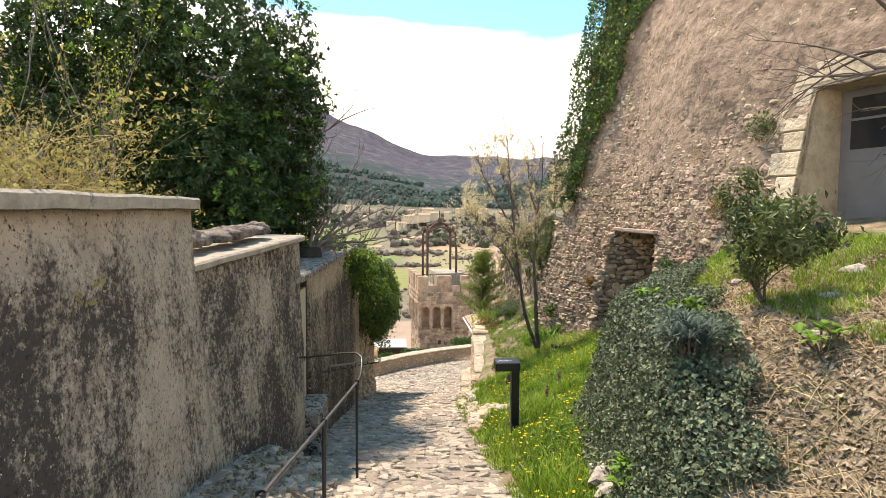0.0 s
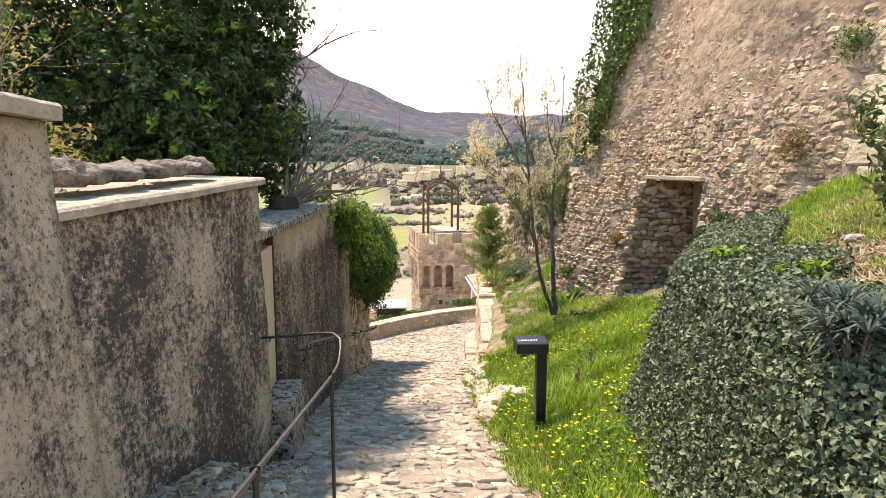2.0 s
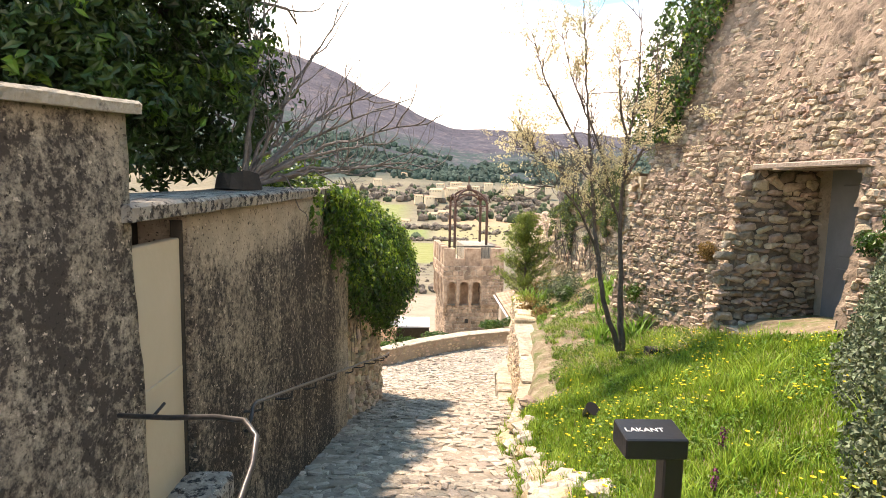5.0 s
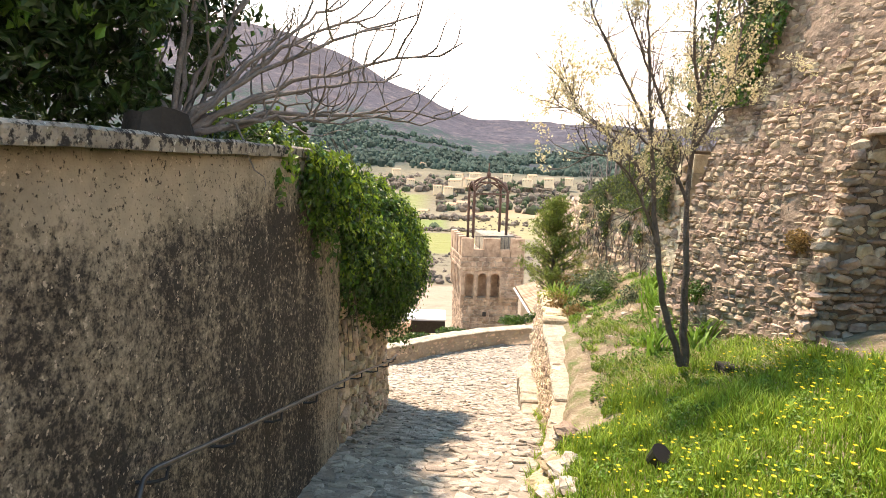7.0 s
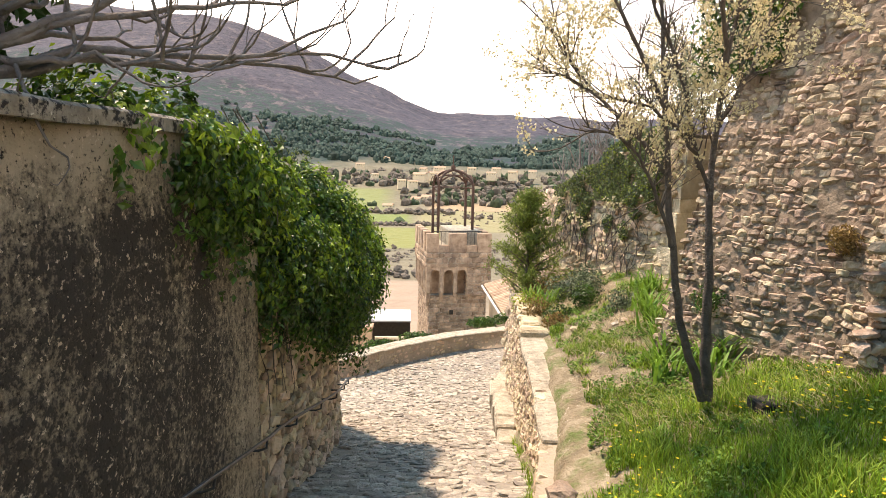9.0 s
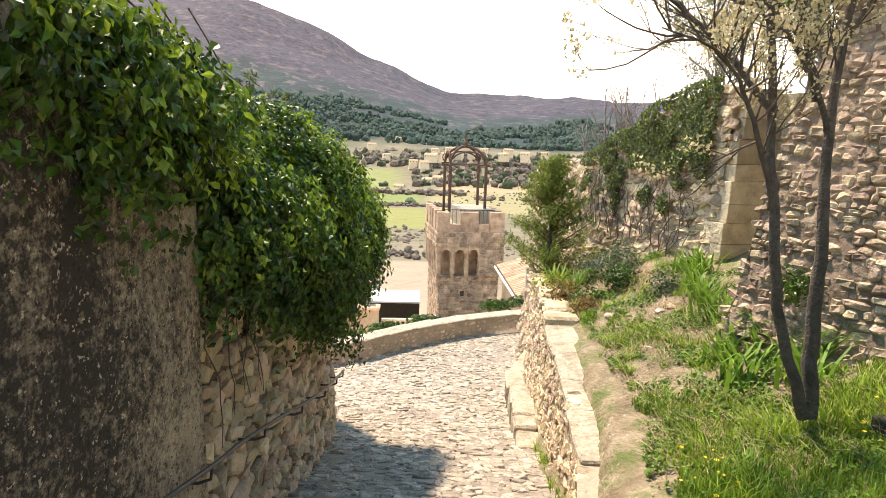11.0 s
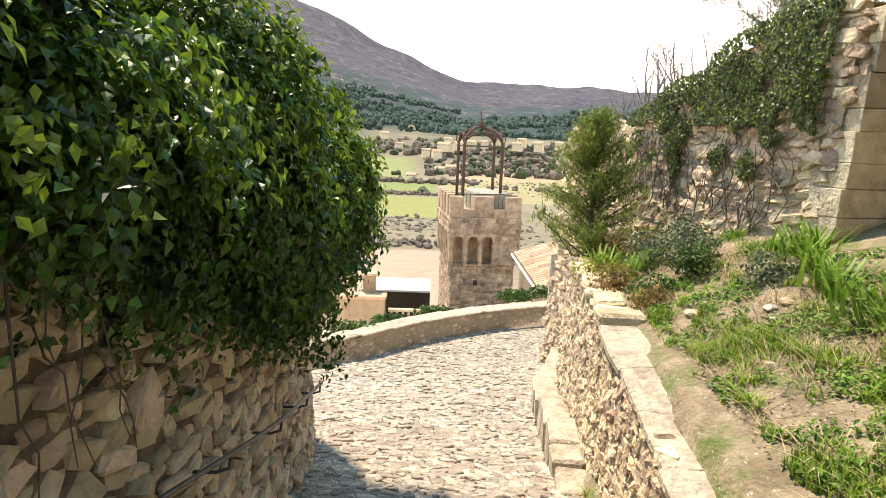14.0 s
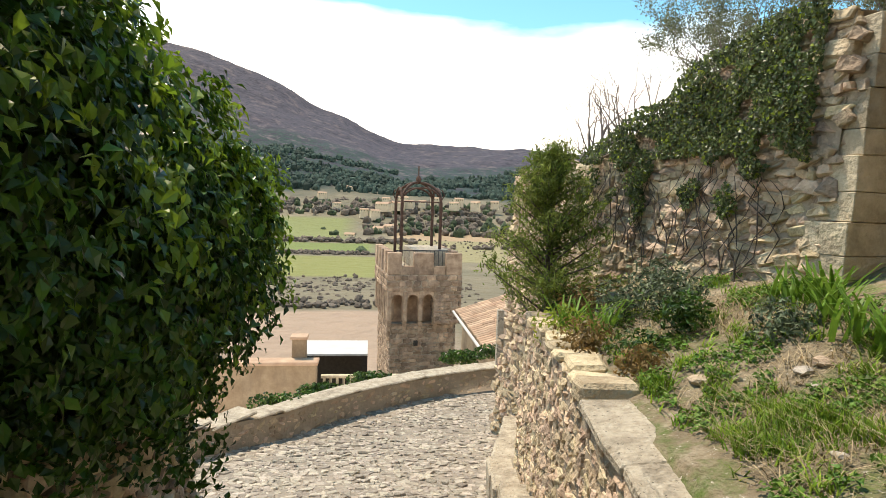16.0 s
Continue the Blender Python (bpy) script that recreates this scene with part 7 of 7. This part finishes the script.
# ---- houses below and the valley ----
def build_below():
    rg = np.random.default_rng(400)
    h = thing("lower_house", "ochre rendered house below the parapet with a chimney", "house")
    part("wall", box_at((-5.0, 26.0, -13), (-0.25, 26.4, -6.05), 0.02), M_HOUSE, h)
    part("roof_edge", box_at((-5.0, 25.92, -6.05), (-0.2, 26.48, -5.95), 0.02), M_TILE, h)
    ch = part("chimney", box_at((-1.0, 26.42, -12), (-0.6, 26.82, -5.4), 0.02), M_HOUSE, h)
    part("chimney_cap", box_at((-1.05, 26.37, -5.4), (-0.55, 26.87, -5.32), 0.01), M_TILE, ch)
    sh = thing("open_shed", "open shed with a pale sheet roof", "shed")
    bm = bmesh.new()
    box(bm, (2.7, 2.4, 0.07), Matrix.Translation((-0.15, 31.5, -6.95)) @ pose(0, 0, 0, -2, 0, 0))
    part("roof", bm, M_ROOFWHITE, sh)
    for x in (-1.4, 1.1):
        part("post", box_at((x - 0.06, 30.4, -12), (x + 0.06, 30.52, -6.98)), M_DARK, sh)
    # near-black sheet: shade under the roof, put into the colour
    part("back", box_at((-1.5, 32.5, -13), (1.2, 32.6, -7.0)), M_DARK, sh)
    b = thing("balustrade", "pale stone balustrade of the lower terrace", "balustrade")
    part("top_rail", box_at((-0.2, 27.0, -6.75), (3.2, 27.16, -6.66), 0.01), M_ASHLAR, b)
    for k in range(17):
        x = -0.1 + 0.195 * k
        tube("baluster", [(x, 27.08, -7.3), (x, 27.08, -7.1), (x, 27.08, -6.95), (x, 27.08, -6.75)], 0.045, M_ASHLAR, b, 6)
    part("plinth", box_at((-0.2, 26.95, -12), (3.2, 27.25, -7.3), 0.01), M_ASHLAR, b)
    # tiled roof beside the tower
    r = thing("tiled_house", "low house with a pale roman-tiled roof below the path", "house")
    part("wall", box_at((4.75, 25.0, -12), (8.5, 31.0, -5.35), 0.02), M_HOUSE, r)
    V, F, o = [], [], 0
    for i in range(26):
        y = 24.8 + i * 0.24
        for k in range(9):
            for a in range(5):
                t = math.pi * a / 4
                for q in (0, 1):
                    s = (k + q * 1.06) * 0.42
                    V.append((4.45 + s, y + 0.1 * math.cos(t), -5.38 + 0.32 * s + 0.07 * math.sin(t) + (0.02 if q == 0 else 0)))
            for a in range(4):
                F.append((o + 2 * a, o + 2 * a + 1, o + 2 * a + 3, o + 2 * a + 2))
            o += 10
    part("roof", raw_mesh("roof", V, F), M_TILE, r)
    tube("gutter", [(4.4, 24.8, -5.42), (4.4, 31.0, -5.42)], 0.05, M_ROOFWHITE, r, 6)
    # shrubs over the parapet
    for i, (x, y, z, n) in enumerate(((0.4, 19.9, -4.85, 1200), (1.3, 20.6, -4.85, 1000), (-0.3, 19.2, -4.8, 700), (3.3, 21.9, -4.75, 1100), (4.1, 22.2, -4.7, 800))):
        r2 = np.random.default_rng(420 + i)
        t = thing("parapet_shrub", "green climber spilling over the parapet", "shrub", "parapet shrubs")
        p, nn = blob_points(n, [(x, y, z + 0.05, 0.5, 0.25, 0.16)], 0.9, r2)
        part("foliage", leaves_mesh("foliage", p, nn, 0.08, 0.6, 0.8, 0.2, r2), M_IVY, t)
    tree("bare_bush", "bare reddish bush below the path", (4.6, 23.4, -7.6), [((0, 0, 1), 1.1, 0.04, 4), ((-0.3, 0.2, 1), 1.0, 0.04, 4), ((0.3, 0, 1), 1.0, 0.03, 3)], M_BARK, 430, category="bush", spread=0.6, kids=3, up=0.1, shrink=0.68)

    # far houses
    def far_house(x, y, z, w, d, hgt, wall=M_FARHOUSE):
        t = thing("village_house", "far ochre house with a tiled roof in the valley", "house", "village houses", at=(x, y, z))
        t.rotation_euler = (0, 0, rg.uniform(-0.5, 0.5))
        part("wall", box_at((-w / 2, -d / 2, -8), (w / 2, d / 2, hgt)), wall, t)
        bm = bmesh.new()
        e = 0.6
        v = [bm.verts.new(q) for q in ((-w / 2 - e, -d / 2 - e, hgt), (w / 2 + e, -d / 2 - e, hgt), (w / 2 + e, d / 2 + e, hgt), (-w / 2 - e, d / 2 + e, hgt), (-w / 2 - e, 0, hgt + d * 0.22), (w / 2 + e, 0, hgt + d * 0.22))]
        for f in ((0, 1, 5, 4), (2, 3, 4, 5), (0, 4, 3), (1, 2, 5), (3, 2, 1, 0)):
            bm.faces.new([v[k] for k in f])
        part("roof", bm, M_TILE, t)
        for k in range(max(2, int(w // 4))):
            xx = -w / 2 + (k + 0.5) * w / max(2, int(w // 4))
            part("window", box_at((xx - 0.6, -d / 2 - 0.06, hgt - 3.0), (xx + 0.6, -d / 2 - 0.01, hgt - 1.2)), M_DARK, t)
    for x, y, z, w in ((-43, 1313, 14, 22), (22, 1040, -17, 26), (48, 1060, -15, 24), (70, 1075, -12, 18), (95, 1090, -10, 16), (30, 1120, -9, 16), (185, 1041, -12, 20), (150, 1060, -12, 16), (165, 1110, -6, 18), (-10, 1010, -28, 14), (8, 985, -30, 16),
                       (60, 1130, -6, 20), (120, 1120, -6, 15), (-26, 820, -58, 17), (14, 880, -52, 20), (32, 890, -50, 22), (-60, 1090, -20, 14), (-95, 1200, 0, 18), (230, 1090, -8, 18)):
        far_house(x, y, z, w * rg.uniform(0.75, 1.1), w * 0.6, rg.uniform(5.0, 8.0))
    # far trees and hedges
    ico = bmesh.new()
    bmesh.ops.create_icosphere(ico, subdivisions=1, radius=1.0)
    iv = np.array([v.co[:] for v in ico.verts])
    fi = np.array([[v.index for v in f.verts] for f in ico.faces])
    ico.free()
    def clumps(name, label, spots, mat, tall=1.2, each=3):
        V, F, o = [], [], 0
        for x, y, z, s in spots:
            for k in range(each):
                v = iv * (s * rg.uniform(0.5, 0.9)) * np.array((1, 1, tall)) * (1 + rg.normal(0, 0.16, (len(iv), 1)))
                V.append(v + np.array((x + rg.normal(0, s * 0.4), y + rg.normal(0, s * 0.4), z + s * 0.55 + rg.normal(0, s * 0.2))))
                F.append(fi + o)
                o += len(iv)
        tagged(part(name, raw_mesh(name, np.concatenate(V), np.concatenate(F)), mat), label, "trees", kind="stuff")
    green = material("far_evergreens", [(0.035, 0.055, 0.03), (0.085, 0.11, 0.05)], 0.2, rough=0.9, bump=0, per="island", vary=0.4)
    pine = material("far_pines", [(0.028, 0.052, 0.04), (0.06, 0.09, 0.066)], 0.2, rough=0.9, bump=0, per="island", vary=0.45)
    grey = material("far_bare_trees", [(0.10, 0.08, 0.062), (0.19, 0.155, 0.12)], 0.2, rough=0.95, bump=0, per="island", vary=0.35)
    val = bpy.data.objects["valley"]
    from_z = lambda x, y: -54 + 42 * sstep(820, 1250, y)
    sp = [(rg.uniform(-260, 320), y, from_z(0, y), rg.uniform(3, 8)) for y in rg.uniform(840, 1330, 1100)]
    sp = [q for q in sp if q[0] > -8 or q[1] > 1030]
    clumps("valley_evergreens", "dark evergreen trees scattered through the village", sp[:230], green, 1.4)
    clumps("valley_bare_trees", "grey leafless trees round the village", sp[230:], grey, 1.1)
    sp = [(rg.uniform(-200, 40), rg.normal(545, 5), -53, rg.uniform(1.6, 3.0)) for _ in range(260)] + [(rg.uniform(-160, 60), rg.normal(705, 10), -54, rg.uniform(2.5, 5)) for _ in range(120)] + [(rg.uniform(-60, 60), rg.normal(330, 22), -51, rg.uniform(0.6, 1.7)) for _ in range(420)] + [(rg.uniform(60, 200), rg.normal(640, 6), -54, rg.uniform(2, 4)) for _ in range(40)] + [(rg.uniform(-60, 35), rg.normal(275, 5), -50.5, rg.uniform(1, 2.6)) for _ in range(110)]
    clumps("field_hedges", "grey-brown hedgerows between the fields", sp, grey, 0.9)
    sp = [(-3.4, 900, -56, 8), (-4, 560, -54, 6), (-46, 830, -56, 6), (30, 420, -53, 6), (34, 300, -51, 4), (12, 860, -55, 6), (-70, 900, -56, 5)]
    clumps("field_trees", "single dark trees in the fields", sp, green, 1.4)
    sp = [(rg.uniform(25, 330), rg.uniform(500, 760), -54, rg.uniform(0.8, 1.6)) for _ in range(420)]
    clumps("orchard_rows", "small bare orchard trees", sp, grey, 1.0)
    sp = []
    for _ in range(8200):
        y = rg.uniform(1280, 1790)
        x = rg.uniform(-620, 620)
        if noise.noise((x / 150, y / 120, 3)) + 0.5 * noise.noise((x / 40, y / 40, 8)) > -0.22 + 0.5 * sstep(1560, 1790, y):
            sp.append((x, y, 0.0, rg.uniform(5.0, 10.0)))
    dep = val.data
    co = np.empty(len(dep.vertices) * 3, np.float32)
    dep.vertices.foreach_get("co", co)
    co = co.reshape(-1, 3)
    far = co[(co[:, 1] > 1200) & (co[:, 1] < 1800)]
    out = []
    for x, y, _, s in sp:
        k = np.argmin((far[:, 0] - x) ** 2 + (far[:, 1] - y) ** 2)
        out.append((x, y, far[k, 2] - 2, s))
    clumps("pine_woods", "belt of dark pines on the mountain's foot", out, pine, 1.5, 1)


build_house_door()
build_left_plants()
build_right_plants()
build_grass()
build_furniture()
build_below()
build_cobbles()

for ob in bpy.data.objects:
    if ob.type == "MESH" and ob.parent and ob.name.split(".")[0] in ("foliage", "inner_foliage", "young_foliage", "crown", "new_growth", "buds", "twigs", "stem_work", "branch_work", "crown_wood", "blossom", "needles", "leaf_fan"):
        tagged(ob, kind="stuff")
